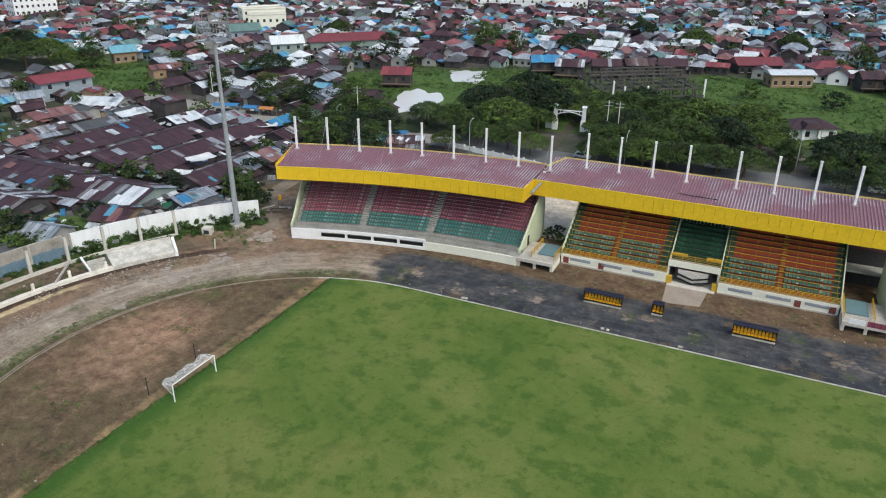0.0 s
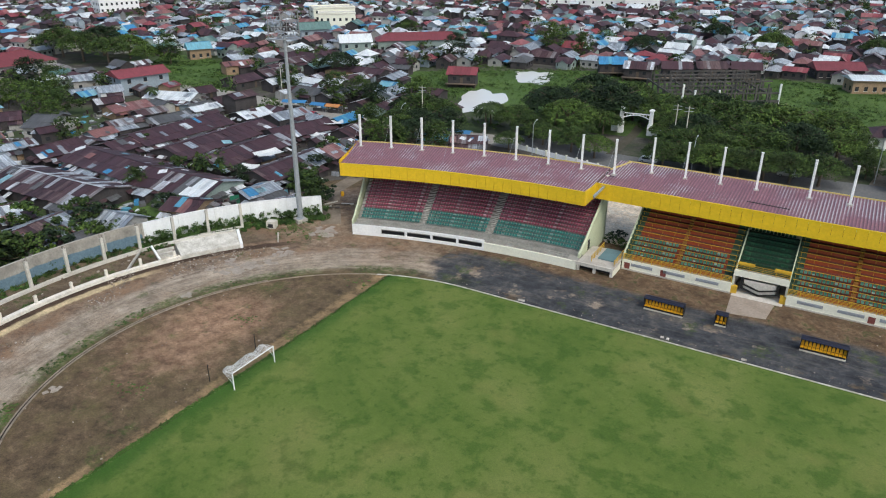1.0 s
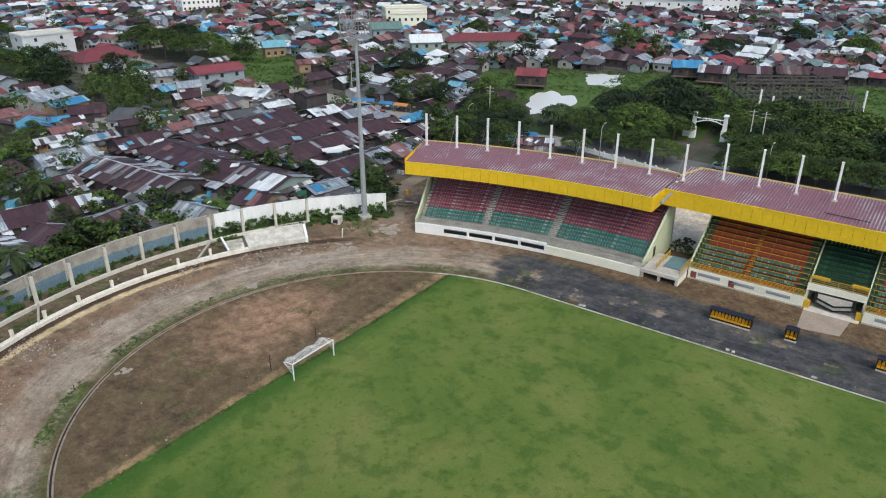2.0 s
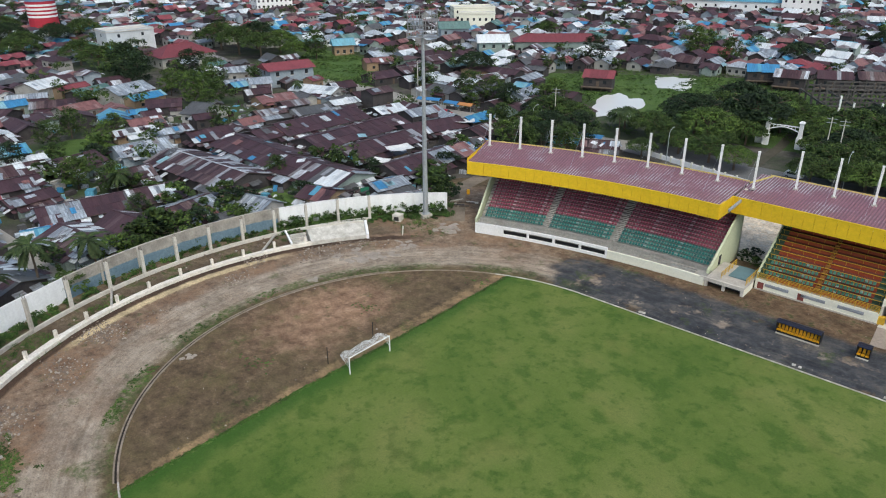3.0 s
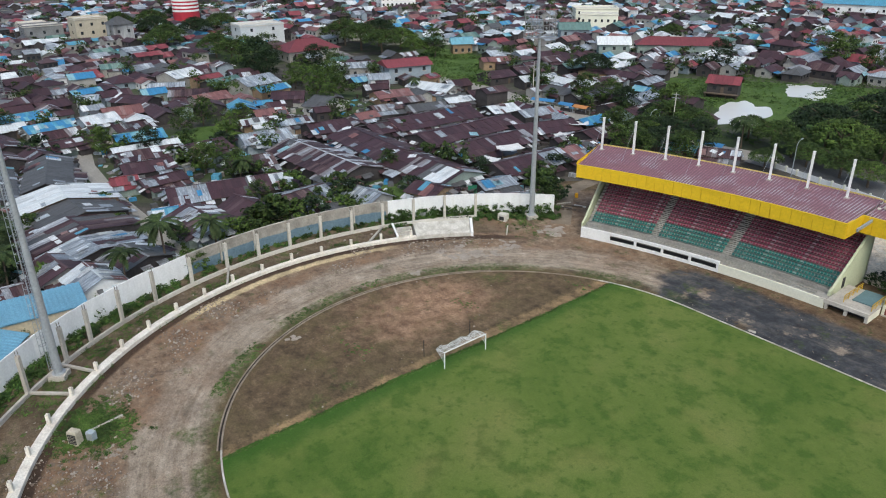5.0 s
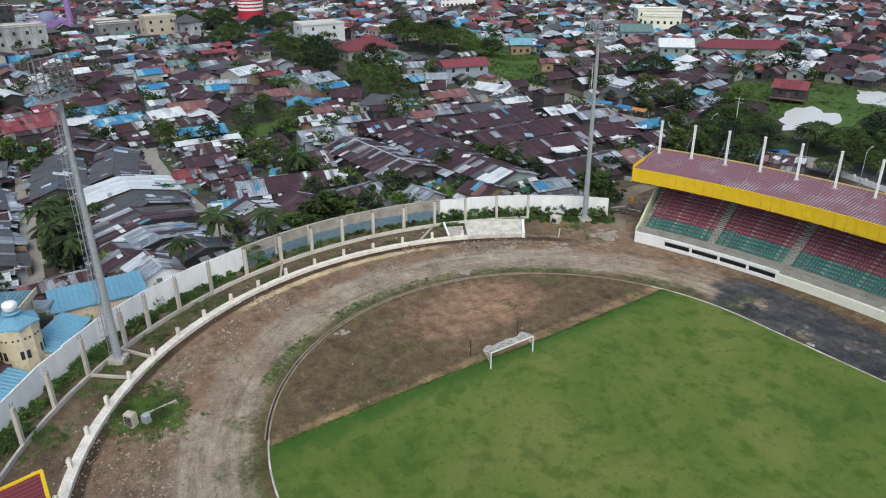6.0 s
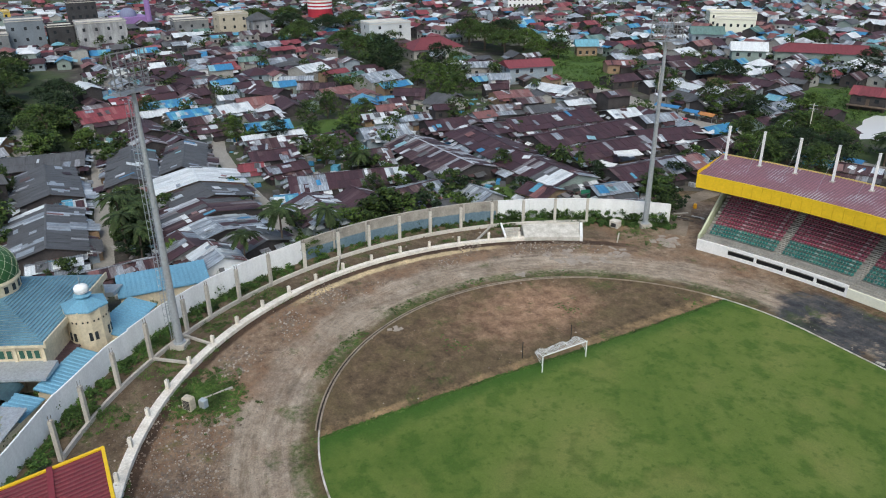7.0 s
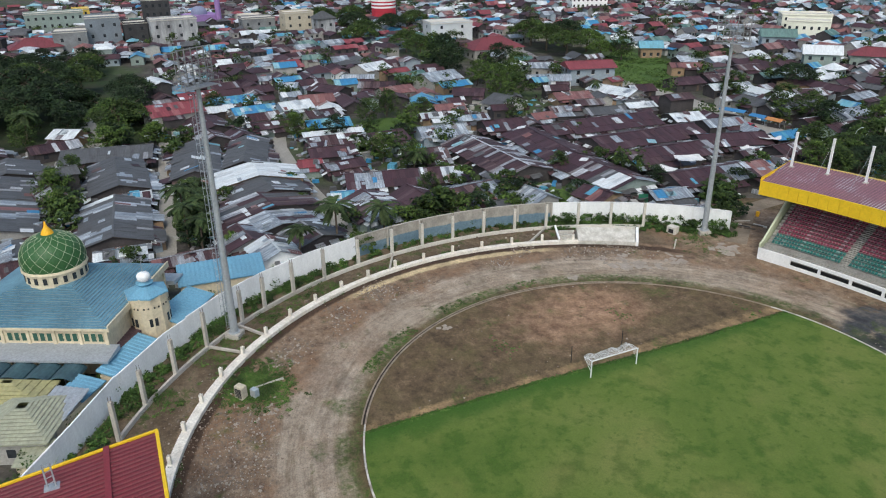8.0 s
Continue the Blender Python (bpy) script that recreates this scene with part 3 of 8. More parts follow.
def curved_stand():
    root = thing("grandstand", *family(20, 8), 0, 0, "curved covered grandstand with maroon and teal seats, white base", "grandstand")
    root.matrix_world = Matrix.Identity(4)
    # front wall: plain to the right, with four deep slots to the left
    part("front_wall", Geo().sweep(curve(-1.3, 16.0), [(0.0, -0.1), (0.35, -0.1), (0.35, 1.55), (0.0, 1.55)]), CREAM, root)
    part("front_wall", Geo().sweep(curve(16.0, 42.0), [(0.0, -0.1), (0.35, -0.1), (0.35, 0.52), (0.0, 0.52)]), WHITEWASH, root)
    part("front_wall", Geo().sweep(curve(16.0, 42.0), [(0.0, 1.52), (0.35, 1.52), (0.35, 2.05), (0.0, 2.05)]), WHITEWASH, root)
    # backing strip in near-black: the slots' shade is put into its colour
    part("slot_back", Geo().sweep(curve(16.0, 42.0), [(0.9, 0.0), (1.0, 0.0), (1.0, 1.6), (0.9, 1.6)]), DARK, root, "near-black backing that paints the shade inside the slots")
    for s0, s1 in ((16.0, 16.4), (21.0, 21.4), (26.1, 26.5), (31.2, 31.6), (36.3, 42.0)):
        part("pier", Geo().sweep(curve(s0, s1, 0.6 if s1 - s0 < 1 else 1.5), [(0.002, 0.5), (0.36, 0.5), (0.36, 1.54), (0.002, 1.54)]), WHITEWASH, root)
    # walkway and its low parapets
    part("walkway", Geo().sweep(curve(-1.3, 42.0), [(0.35, 1.2), (3.4, 1.2), (3.4, 1.5), (0.35, 1.5)]), TERRACE, root)
    part("parapet", Geo().sweep(curve(-1.3, 42.0), [(2.55, 1.5), (2.75, 1.5), (2.75, 2.1), (2.55, 2.1)]), TERRACE, root, "grey concrete parapet")
    for k in range(2):
        part("ledge", Geo().sweep(curve(0.5, 42.0), [(0.8 + 0.75 * k, 1.5), (1.15 + 0.75 * k, 1.5), (1.15 + 0.75 * k, 1.78), (0.8 + 0.75 * k, 1.78)]), TERRACE, root)
    # stepped terrace
    rows = 15
    prof = [(3.3, 1.0)]
    for k in range(rows):
        prof += [(3.3 + ROWD * k, 2.0 + ROWZ * k), (3.3 + ROWD * (k + 1), 2.0 + ROWZ * k)]
    prof += [(3.3 + ROWD * rows, 1.0)]
    part("terrace", Geo().sweep(curve(-1.25, 42.0), list(reversed(prof))), TERRACE, root)
    for k in range(rows):
        for s0, s1, teal in ((41.3, 29.7, 3), (28.5, 16.7, 4), (15.5, -0.6, 4)):
            seat_row(family, s0, s1, 3.4 + ROWD * k, 2.0 + ROWZ * k, TEALSEAT if k < teal else MAROONSEAT, root)
    for s in (29.1, 16.1):
        for k in range(rows * 2):
            c = [family(s + a, 3.3 + ROWD * 0.5 * k + b) for a, b in ((0.42, 0), (-0.42, 0), (-0.42, 0.38), (0.42, 0.38))]
            z = 2.0 + ROWZ * 0.5 * k
            part("step", Geo().hexa([(x, y, z - 0.35) for x, y in c] + [(x, y, z + 0.10) for x, y in c]), TERRACE, root, "grey concrete aisle step")
    # end walls that follow the rake
    for s, mat_, thick in ((42.3, LIME, 0.35), (-1.3, LIME, 0.4)):
        g = Geo()
        pts = [(1.8, 0.0), (15.0, 0.0), (15.0, 11.5), (13.0, 9.4), (3.0, 2.6), (1.8, 2.2)]
        n = len(pts)
        for off in (0.0, thick):
            g.v += [(*family(s + off, d), z) for d, z in pts]
        g.f = [tuple(range(n)), tuple(reversed(range(n, 2 * n)))] + [(i, i + n, (i + 1) % n + n, (i + 1) % n) for i in range(n)]
        w = part("end_wall", g, mat_, root, "pale lime painted end wall")
        if s < 0:
            c = [family(s - 0.03, d) for d in (5.6, 6.5)]
            # solid panel; the dark inside the doorway is painted on
            part("doorway", Geo().beam((*c[0], 2.5), (*c[1], 2.5), 0.08, 1.8), DARK, w)
    part("back_wall", Geo().sweep(curve(-1.3, 42.0), [(14.6, 0.0), (15.0, 0.0), (15.0, 9.5), (14.6, 9.5)]), CREAM, root)
    g = Geo()
    for s in np.linspace(-1.0, 42.0, 8):
        g.beam((*family(s, 14.4), 0), (*family(s, 14.4), 12.9), 0.45)
    part("back_columns", g, CREAM, root)
    return root


curved_stand()


def fascia(parent, place, u0, u1, v, z0, z1, panel=1.65, out=0.12):
    """Yellow cladding panels along an edge, each with its own seam."""
    n = max(1, round(abs(u1 - u0) / panel))
    du = (u1 - u0) / n
    for i in range(n):
        a, b = u0 + du * (i + 0.012), u0 + du * (i + 0.988)
        c = [place(a, v - out), place(b, v - out), place(b, v + 0.05), place(a, v + 0.05)]
        if du < 0:
            c = [c[1], c[0], c[3], c[2]]
        lip = random.uniform(0, 0.03)
        part("fascia_panel", Geo().hexa([(x, y, z0 - lip) for x, y in c] + [(x, y, z1) for x, y in c]), YELLOW, parent)
    line = [place(u0 + du * i, v) for i in range(n + 1)]
    g = Geo()
    for p, q in zip(line, line[1:]):
        g.beam((*p, z1 + 0.06), (*q, z1 + 0.06), 0.30, 0.12)
        g.beam((*p, z0 + 0.5), (*q, z0 + 0.5), 0.04, 0.9)
    part("edge_trim", g, YELLOW, parent, "pale yellow capping along the eave")


PALEYELLOW = paint("pale_yellow_trim", (0.62, 0.50, 0.16), 0.3)


def post(x, y, z0, z1, parent, towards):
    """A white stayed post on the roof."""
    p = part("roof_post", Geo().block(x, y, 0.2, 0.36, 0.36, z0, z1, 1.0), WHITEWASH, parent, "tall white square post")
    part("cap", Geo().block(x, y, 0.2, 0.44, 0.44, z1, z1 + 0.12), WHITEWASH, p)
    part("foot", Geo().block(x, y, 0.2, 0.8, 0.8, z0 - 0.1, z0 + 0.16), CONCRETE, p)
    part("stay", Geo().beam((x, y, z1 - 0.4), (*towards, z0 - 0.1), 0.03), GALV, p)
    return p


# roofs
random.seed(3)
roof = tagged(new("grandstand_roof"), "curved sheet-metal roof, faded maroon, edged with yellow panels", "roof")
part("sheeting", ribbed(family, 45.3, -0.4, 4.6, 17.3, 0.5, 0.09, 12.45, 13.25, [PINK, RIB], 6), None, roof, "faded maroon ribbed sheets worn to silver")
fascia(roof, family, 45.3, -0.4, 4.6, 10.1, 12.5)
fascia(roof, lambda u, v: (family(-0.4, u)[0] - (v - 4.6), family(0, u)[1]), 4.6, 10.2, 4.6, 10.1, 12.55)
fascia(roof, lambda u, v: tuple(np.array(family(45.3, u)) + np.array((math.cos(0.36), math.sin(0.36))) * (4.6 - v) * -1), 4.6, 17.3, 4.6, 12.3, 12.7, 3.0, 0.05)
g = Geo()
ln = [family(s, 17.3) for s in np.linspace(45.3, -0.4, 30)]
for p, q in zip(ln, ln[1:]):
    g.beam((*p, 13.35), (*q, 13.35), 0.18, 0.28)
part("back_trim", g, PALEYELLOW, roof, "pale yellow ridge trim")
for i in range(9):
    s = 44.0 - 5.75 * i
    post(*family(s, 14.6), 13.1, 19.55, roof, family(s, 8.0))
g = Geo()
for i in range(9):
    s = 43.0 - 5.6 * i
    g.beam((*family(s, 4.9), 11.9), (*family(s, 16.9), 12.4), 0.25, 0.5)
part("girders", g, GALV, roof)

main_roof = tagged(new("main_stand_roof"), "straight sheet-metal roof, faded maroon, edged with yellow panels", "roof")
straight = lambda u, v: (u, v)
part("sheeting", ribbed(straight, 12.4, 71.2, 62.3, 75.4, 0.5, 0.09, 12.45, 13.15, [PINK, RIB], 6), None, main_roof, "faded maroon ribbed sheets worn to silver")
fascia(main_roof, straight, 12.4, 71.2, 62.3, 9.75, 12.5)
g = Geo().beam((14.0, 75.4, 13.25), (71.2, 75.4, 13.25), 0.18, 0.28).beam((12.5, 69.5, 13.1), (14.6, 75.4, 13.25), 0.18, 0.28)
part("back_trim", g, PALEYELLOW, main_roof, "pale yellow ridge trim")
for x in (19.5, 25.5, 31.5, 37.4, 45.6, 51.6, 57.7, 63.7):
    post(x, 71.4, 13.0, 19.5, main_roof, (x, 66.0))
g = Geo()
for x in np.linspace(14, 70, 12):
    g.beam((x, 62.6, 11.9), (x, 75.0, 12.4), 0.25, 0.5)
part("girders", g, GALV, main_roof)
# no real gap: a near-black bar on the roof paints its shade
part("lifted_sheet", Geo().beam((37.0, 65.6, 12.75), (43.5, 65.2, 12.74), 0.25, 0.06), DARK, main_roof, "near-black strip painted as the shaded gap of a slipped roof sheet")


OCHRESTEP = paint("ochre_stair", (0.30, 0.13, 0.025), 0.5)


# the straight main stand
def main_stand():
    root = tagged(new("main_grandstand"), "main grandstand with orange-red terraces, yellow rails and a green seated box", "grandstand")
    rz, rd, rows = 0.57, 0.94, 13
    y0, z0 = 57.6, 2.35

    def place(u, v):
        return u, v

    for x0, x1, side in ((20.0, 37.9, 1), (46.1, 63.6, -1)):
        part("front_wall", Geo().box(x0, x1, 56.7, 57.05, -0.1, 1.75), CREAM, root)
        part("footing", Geo().box(x0, x1, 56.55, 56.7, -0.1, 0.22), CONCRETE, root)
        for i in range(3):
            a = x0 + 1.6 + i * (5.4 if side > 0 else 5.6)
            v = part("vent", Geo().box(a, a + 3.6, 56.66, 56.7, 0.85, 1.35), VENT, root, "grey louvred vent panel")
            for k in range(3):
                part("slat", Geo().box(a + 0.1, a + 3.5, 56.63, 56.66, 0.93 + 0.14 * k, 0.99 + 0.14 * k), GALV, v)
        for a in ((x0 + 0.4, x0 + 6.6) if side > 0 else (x0 + 11.3, x0 + 16.2)):
            part("hatch", Geo().box(a, a + 0.95, 56.66, 56.72, 0.25, 1.35), BROWNDOOR, root, "small brown hatch")
        rail([(x0 + 0.1, 56.9, 1.75), (x1 - 0.1, 56.9, 1.75)], root, YELLOWRAIL, 1.1, 5, 1.6, 0.085)
        part("walkway", Geo().box(x0, x1, 57.05, y0, 1.4, 1.75), TERRACE, root)
        prof = [(y0, 0.5)]
        for k in range(rows):
            prof += [(y0 + rd * k, z0 + rz * k), (y0 + rd * (k + 1), z0 + rz * k)]
        prof += [(y0 + rd * rows, 0.5)]
        inner = [(x0 + 1.3, x1 - 1.5)] if side > 0 else [(x0 + 1.3, x1 - 1.2)]
        spans = [(x0, inner[0][0], GREENTERRACE), (inner[0][0], inner[0][1], ORANGE), (inner[0][1], x1, GREENTERRACE)]
        for a, b, mat_ in spans:
            g = Geo()
            g.v = [(a, *p) for p in prof] + [(b, *p) for p in prof]
            n = len(prof)
            g.f = [tuple(range(n)), tuple(reversed(range(n, 2 * n)))] + [(i, (i + 1) % n, (i + 1) % n + n, i + n) for i in range(n)]
            part("terrace", mesh_of("terrace", g.v, g.f, [mat_, REDTREAD if mat_ is ORANGE else mat_], [0, 0] + [i % 2 for i in range(n)]), None, root, "orange-red painted terrace" if mat_ is ORANGE else "dark green painted terrace edge")
        for k in range(1, rows + 1):
            y, z = y0 + rd * k - 0.1, z0 + rz * (k - 1)
            g = Geo().beam((x0 + 0.3, y, z + 0.62), (x1 - 0.3, y, z + 0.62), 0.075, 0.085)
            for i in range(9):
                x = x0 + 0.5 + (x1 - x0 - 1.0) * i / 8
                g.beam((x, y, z), (x, y, z + 0.6), 0.045)
            part("row_rail", g, YELLOWRAIL, root, "yellow rail along the row")
        mid = (inner[0][0] + inner[0][1]) / 2
        for k in range(4):
            for a, b in ((inner[0][0] - 0.4, mid - 0.5), (mid + 0.5, inner[0][1] + 0.2)):
                seat_row(place, a, b, y0 + rd * k + 0.15, z0 + rz * k, SAGESEAT, root, 0.56)
        for k in range(rows * 2):
            y, z = y0 + rd * 0.5 * k, z0 + rz * 0.5 * k
            part("step", Geo().box(mid - 0.32, mid + 0.32, y, y + 0.47, z - 0.4, z + 0.02), OCHRESTEP, root, "ochre painted aisle step")
        for x in (x0 - 0.15, x1):
            g = Geo()
            pr = [(57.05, 0.0), (y0 + rd * rows, 0.0), (y0 + rd * rows, z0 + rz * rows + 0.4), (y0 - 0.3, z0 + 0.3), (57.05, 1.9)]
            n = len(pr)
            g.v = [(x, *p) for p in pr] + [(x + 0.15, *p) for p in pr]
            g.f = [tuple(range(n)), tuple(reversed(range(n, 2 * n)))] + [(i, (i + 1) % n, (i + 1) % n + n, i + n) for i in range(n)]
            part("end_wall", g, LIME, root)
    # box over the players' tunnel
    part("balcony_front", Geo().box(37.9, 46.1, 57.6, 57.85, 2.85, 3.9), CREAM, root, "cream balcony wall over the tunnel")
    part("balcony_floor", Geo().box(37.9, 46.1, 57.85, 60.5, 2.9, 3.2), TERRACE, root)
    rail([(38.0, 57.72, 3.9), (46.0, 57.72, 3.9)], root, YELLOWRAIL, 1.15, 4, 1.9)
    for a, b in ((38.1, 40.6), (43.6, 46.0)):
        part("bench_rail", Geo().box(a, b, 59.3, 59.8, 4.15, 4.5), YELLOWRAIL, root)
    for k in range(8):
        y, z = 60.0 + 0.9 * k, 3.6 + 0.52 * k
        part("step", Geo().box(37.9, 46.1, y, y + 0.9, z - 0.62, z), GREENTERRACE, root)
        seat_row(place, 38.3, 45.8, y + 0.25, z, GREENSEAT, root, 0.58)
    for x in (38.0, 45.9):
        part("pillar", Geo().box(x - 0.25, x + 0.25, 68.4, 68.9, 3.0, 12.4), PALE, root, "white pillar")
    part("press_box", Geo().box(38.4, 45.5, 69.0, 69.3, 7.6, 10.4), VENT, root, "grey glazed box at the back")
    for i in range(4):
        part("window", Geo().box(38.6 + 1.7 * i, 40.1 + 1.7 * i, 68.95, 69.0, 8.3, 9.8), GLASS, root)
    for x in (37.9, 45.8):
        part("tunnel_wall", Geo().box(x, x + 0.3, 57.2, 66.0, -0.1, 2.9), PALE, root)
        part("side_stair", Geo().box(x - 0.6, x + 0.9, 56.9, 57.55, 0.0, 1.3), YELLOWRAIL, root, "yellow steel side stair")
    part("tunnel_floor", Geo().box(38.2, 45.8, 56.0, 66.0, -0.05, 0.06), PALE, root)
    part("tunnel_back", Geo().box(38.2, 45.8, 63.8, 64.1, 0.0, 2.9), PALE, root)
    panel = Geo()
    panel.v = [(px_, py_, pz_) for py_ in (57.7, 57.78) for px_, pz_ in ((39.6, 0.95), (42.0, 0.2), (44.4, 0.95), (44.4, 2.5), (39.6, 2.5))]
    panel.f = [(0, 1, 2, 3, 4), (9, 8, 7, 6, 5)] + [(i, i + 5, (i + 1) % 5 + 5, (i + 1) % 5) for i in range(5)]
    part("gate_panel", panel, PALE, root, "pale board of the tunnel gate")
    for zz in (0.0, 0.75):
        part("chevron_bar", Geo().beam((39.3, 57.6, 1.0 + zz), (42.0, 57.5, 0.25 + zz), 0.16, 0.26), BLACK, root, "black steel gate bar")
        part("chevron_bar", Geo().beam((42.0, 57.5, 0.25 + zz), (44.7, 57.6, 1.0 + zz), 0.16, 0.22), BLACK, root, "black steel gate bar")
    for gx in (39.3, 44.7):
        part("gate_post", Geo().beam((gx, 57.6, 0.9), (gx, 57.6, 2.8), 0.3), BLACK, root, "black steel gate post")
    part("back_wall", Geo().box(20, 63.6, 70.0, 70.4, 0, 10.5), CREAM, root)
    return root


main_stand()
outline("tunnel_apron", [(38.6, 49.6), (44.2, 50.6), (44.8, 56.6), (38.2, 56.6)], 0.05, stained("apron", (0.36, 0.30, 0.245), (0.25, 0.20, 0.16), 0.4, 3.0), "pale trodden concrete apron before the tunnel", "pavement", 0.1)


def landing(mirror):
    """The raised landing with stair between two stands."""
    fx = (lambda x: 83.6 - x) if mirror else (lambda x: x)

    def bx(x0, x1, *r):
        a, b = sorted((fx(x0), fx(x1)))
        return Geo().box(a, b, *r)
    root = tagged(new("stair_landing"), "raised concrete landing with yellow rails between the stands", "landing")
    part("slab", bx(13.5, 19.8, 52.4, 60.0, 1.25, 1.6), CONCRETE, root)
    part("edge_beam", bx(12.6, 19.8, 52.1, 52.4, 1.05, 1.65), PALE, root)
    for x in (13.4, 16.3, 19.3):
        part("pier", bx(x, x + 0.45, 52.3, 52.75, -0.1, 1.25), PALE, root)
    part("side_wall", bx(19.5, 19.8, 52.4, 56.6, -0.1, 1.25), CREAM, root)
    part("ramp", bx(16.2, 19.2, 55.0, 59.8, 1.6, 1.78), TEALFLOOR, root, "teal painted landing floor")
    # black panel added for the shade under the slab
    part("void", bx(13.6, 19.4, 53.5, 53.6, 0.0, 1.2), DARK, root)
    for x in (15.6, 19.6):
        rail([(fx(x), 53.4, 1.6), (fx(x), 59.8, 1.6)], root, YELLOWRAIL, 1.1, 3, 1.3, 0.09)
    return root


landing(False)
landing(True)
# the first part of the matching stand beyond the main one
far_stand = tagged(new("far_grandstand"), "pale lime end wall and base of the next grandstand", "grandstand")
g = Geo()
pts = [(53.9, 0.0), (67.1, 0.0), (67.1, 11.5), (65.1, 9.4), (55.1, 2.6), (53.9, 2.2)]
g.v = [(70.0 + 0.05 * (p[0] - 53.9) * -1, *p) for p in pts] + [(70.4 + 0.05 * (p[0] - 53.9) * -1, *p) for p in pts]
g.f = [tuple(range(6)), tuple(reversed(range(6, 12)))] + [(i, (i + 1) % 6, (i + 1) % 6 + 6, i + 6) for i in range(6)]
part("end_wall", g, LIME, far_stand)
part("front_wall", Geo().box(70.2, 95, 52.1, 52.45, -0.1, 1.55), CREAM, far_stand)
part("terrace", Geo().box(70.5, 95, 54, 66, 0, 1.5), TERRACE, far_stand)
part("screen_wall", Geo().box(64.2, 96, 69.6, 69.9, 6.4, 12.3), paint("dull_maroon_wall", (0.085, 0.030, 0.034), 0.5, 0.8), far_stand, "dull maroon screen wall under the roof")
# panel added in place of the unlit void; its black is painted shade
part("store_wall", Geo().box(64.2, 96, 70.0, 70.3, -0.1, 6.4), DARK, far_stand, "near-black panel added for the shaded void behind")
part("passage_slab", Geo().box(64.2, 96, 66.8, 70.0, 3.3, 3.6), TERRACE, far_stand)
for x, w, c in ((64.6, 2.2, WHITEWASH), (67.0, 3.0, MAROONSEAT)):
    part("banner", Geo().box(x, x + w, 52.05, 52.09, 1.5, 2.35), c, far_stand, "printed banner hung on the parapet")
outline("gravel_lot", [(-8, 84.5), (14, 66), (21, 66), (30, 84.5), (18, 99), (2, 97)], 0.03, GRIT, "pale gravel lot behind the stands", "ground")


# ---- perimeter wall, ring works and masts ----
def two_tone():
    """A bare wall whose lower half was painted blue long ago."""
    m = start("half_painted_wall")
    w = coords(m, "world")
    n = m.node_tree.nodes.new("ShaderNodeSeparateXYZ")
    m.node_tree.links.new(w, n.inputs[0])
    a, b = spots(m, w, 0.35, 5, 0.7), spots(m, w, 3.0, 4, 0.7)
    z = maths(m, "MULTIPLY_ADD", a, 0.8, maths(m, "ADD", n.outputs[2], -0.4))
    bare = ramp(m, a, [(0.3, (0.22, 0.205, 0.18)), (0.55, (0.36, 0.335, 0.295)), (0.75, (0.46, 0.43, 0.38))])
    blue = ramp(m, a, [(0.3, (0.10, 0.165, 0.22)), (0.6, (0.16, 0.235, 0.29)), (0.78, (0.26, 0.28, 0.28))])
    c = mixer(m, "MIX", between(m, z, -5.0, 2.05, 0.12), bare, blue)
    c = mixer(m, "MULTIPLY", 1.0, c, ramp(m, b, grey((0.25, 0.8), (0.75, 1.2))))
    return finish(m, c, 0.95, 0, b, 0.3)


HALFBLUE = two_tone()
WALLWHITE = stained("streaked_wall_whitewash", (0.88, 0.89, 0.90), (0.50, 0.51, 0.50), 0.5, 3.0, 0.3, 0.9, grain=0.1, stretch=(1, 1, 0.22))
random.seed(21)
wall = tagged(new("perimeter_wall"), "long perimeter wall, part whitewashed, part bare with faded blue paint", "wall", kind="structure")
for i in range(0, len(WALL) - 1, 3):
    seg = WALL[i:i + 4]
    if len(seg) < 2:
        continue
    (x, y), _ = seg[len(seg) // 2]
    white = y > 20.5 or y < -23.0
    h = 4.0 + random.uniform(-0.06, 0.06) - (0.25 if y > 47 else 0) - (0.2 if y < -50 else 0)
    part("wall_panel", Geo().sweep(seg, [(0.0, -0.3), (0.2, -0.3), (0.2, h), (0.0, h)]), WALLWHITE if white else HALFBLUE, wall)
    (px, py), (ox, oy) = seg[0]
    if y > -23.0:
        part("pilaster", Geo().block(px - ox * 0.05, py - oy * 0.05, math.atan2(oy, ox), 0.38, 0.34, -0.3, h + 0.06), WHITEWASH if white else CONCRETE, wall)
    if not white or y > 20.5:
        part("coping", Geo().sweep(seg, [(-0.06, h), (0.26, h), (0.26, h + 0.08), (-0.06, h + 0.08)]), WHITEWASH if white else CONCRETE, wall)

# ring beam with stub columns
BC = (0.8, -3.0)
RINGPALE = stained("bleached_concrete", (0.80, 0.76, 0.68), (0.50, 0.44, 0.36), 0.6, 4.0, 0.6, 0.9)
ring = tagged(new("ring_beam"), "pale concrete ring beam with short stub columns for a new terrace", "foundation beam")
for i in range(30):
    a0 = 143.5 + i * 4.2
    w = 0.60 if a0 > 200 else 0.47
    part("beam_section", Geo().sweep(arc(*BC, 55.0, a0, a0 + 4.19, 1.4), [(-w, -0.4), (w, -0.4), (w, 0.55), (-w, 0.55)]), RINGPALE, ring)
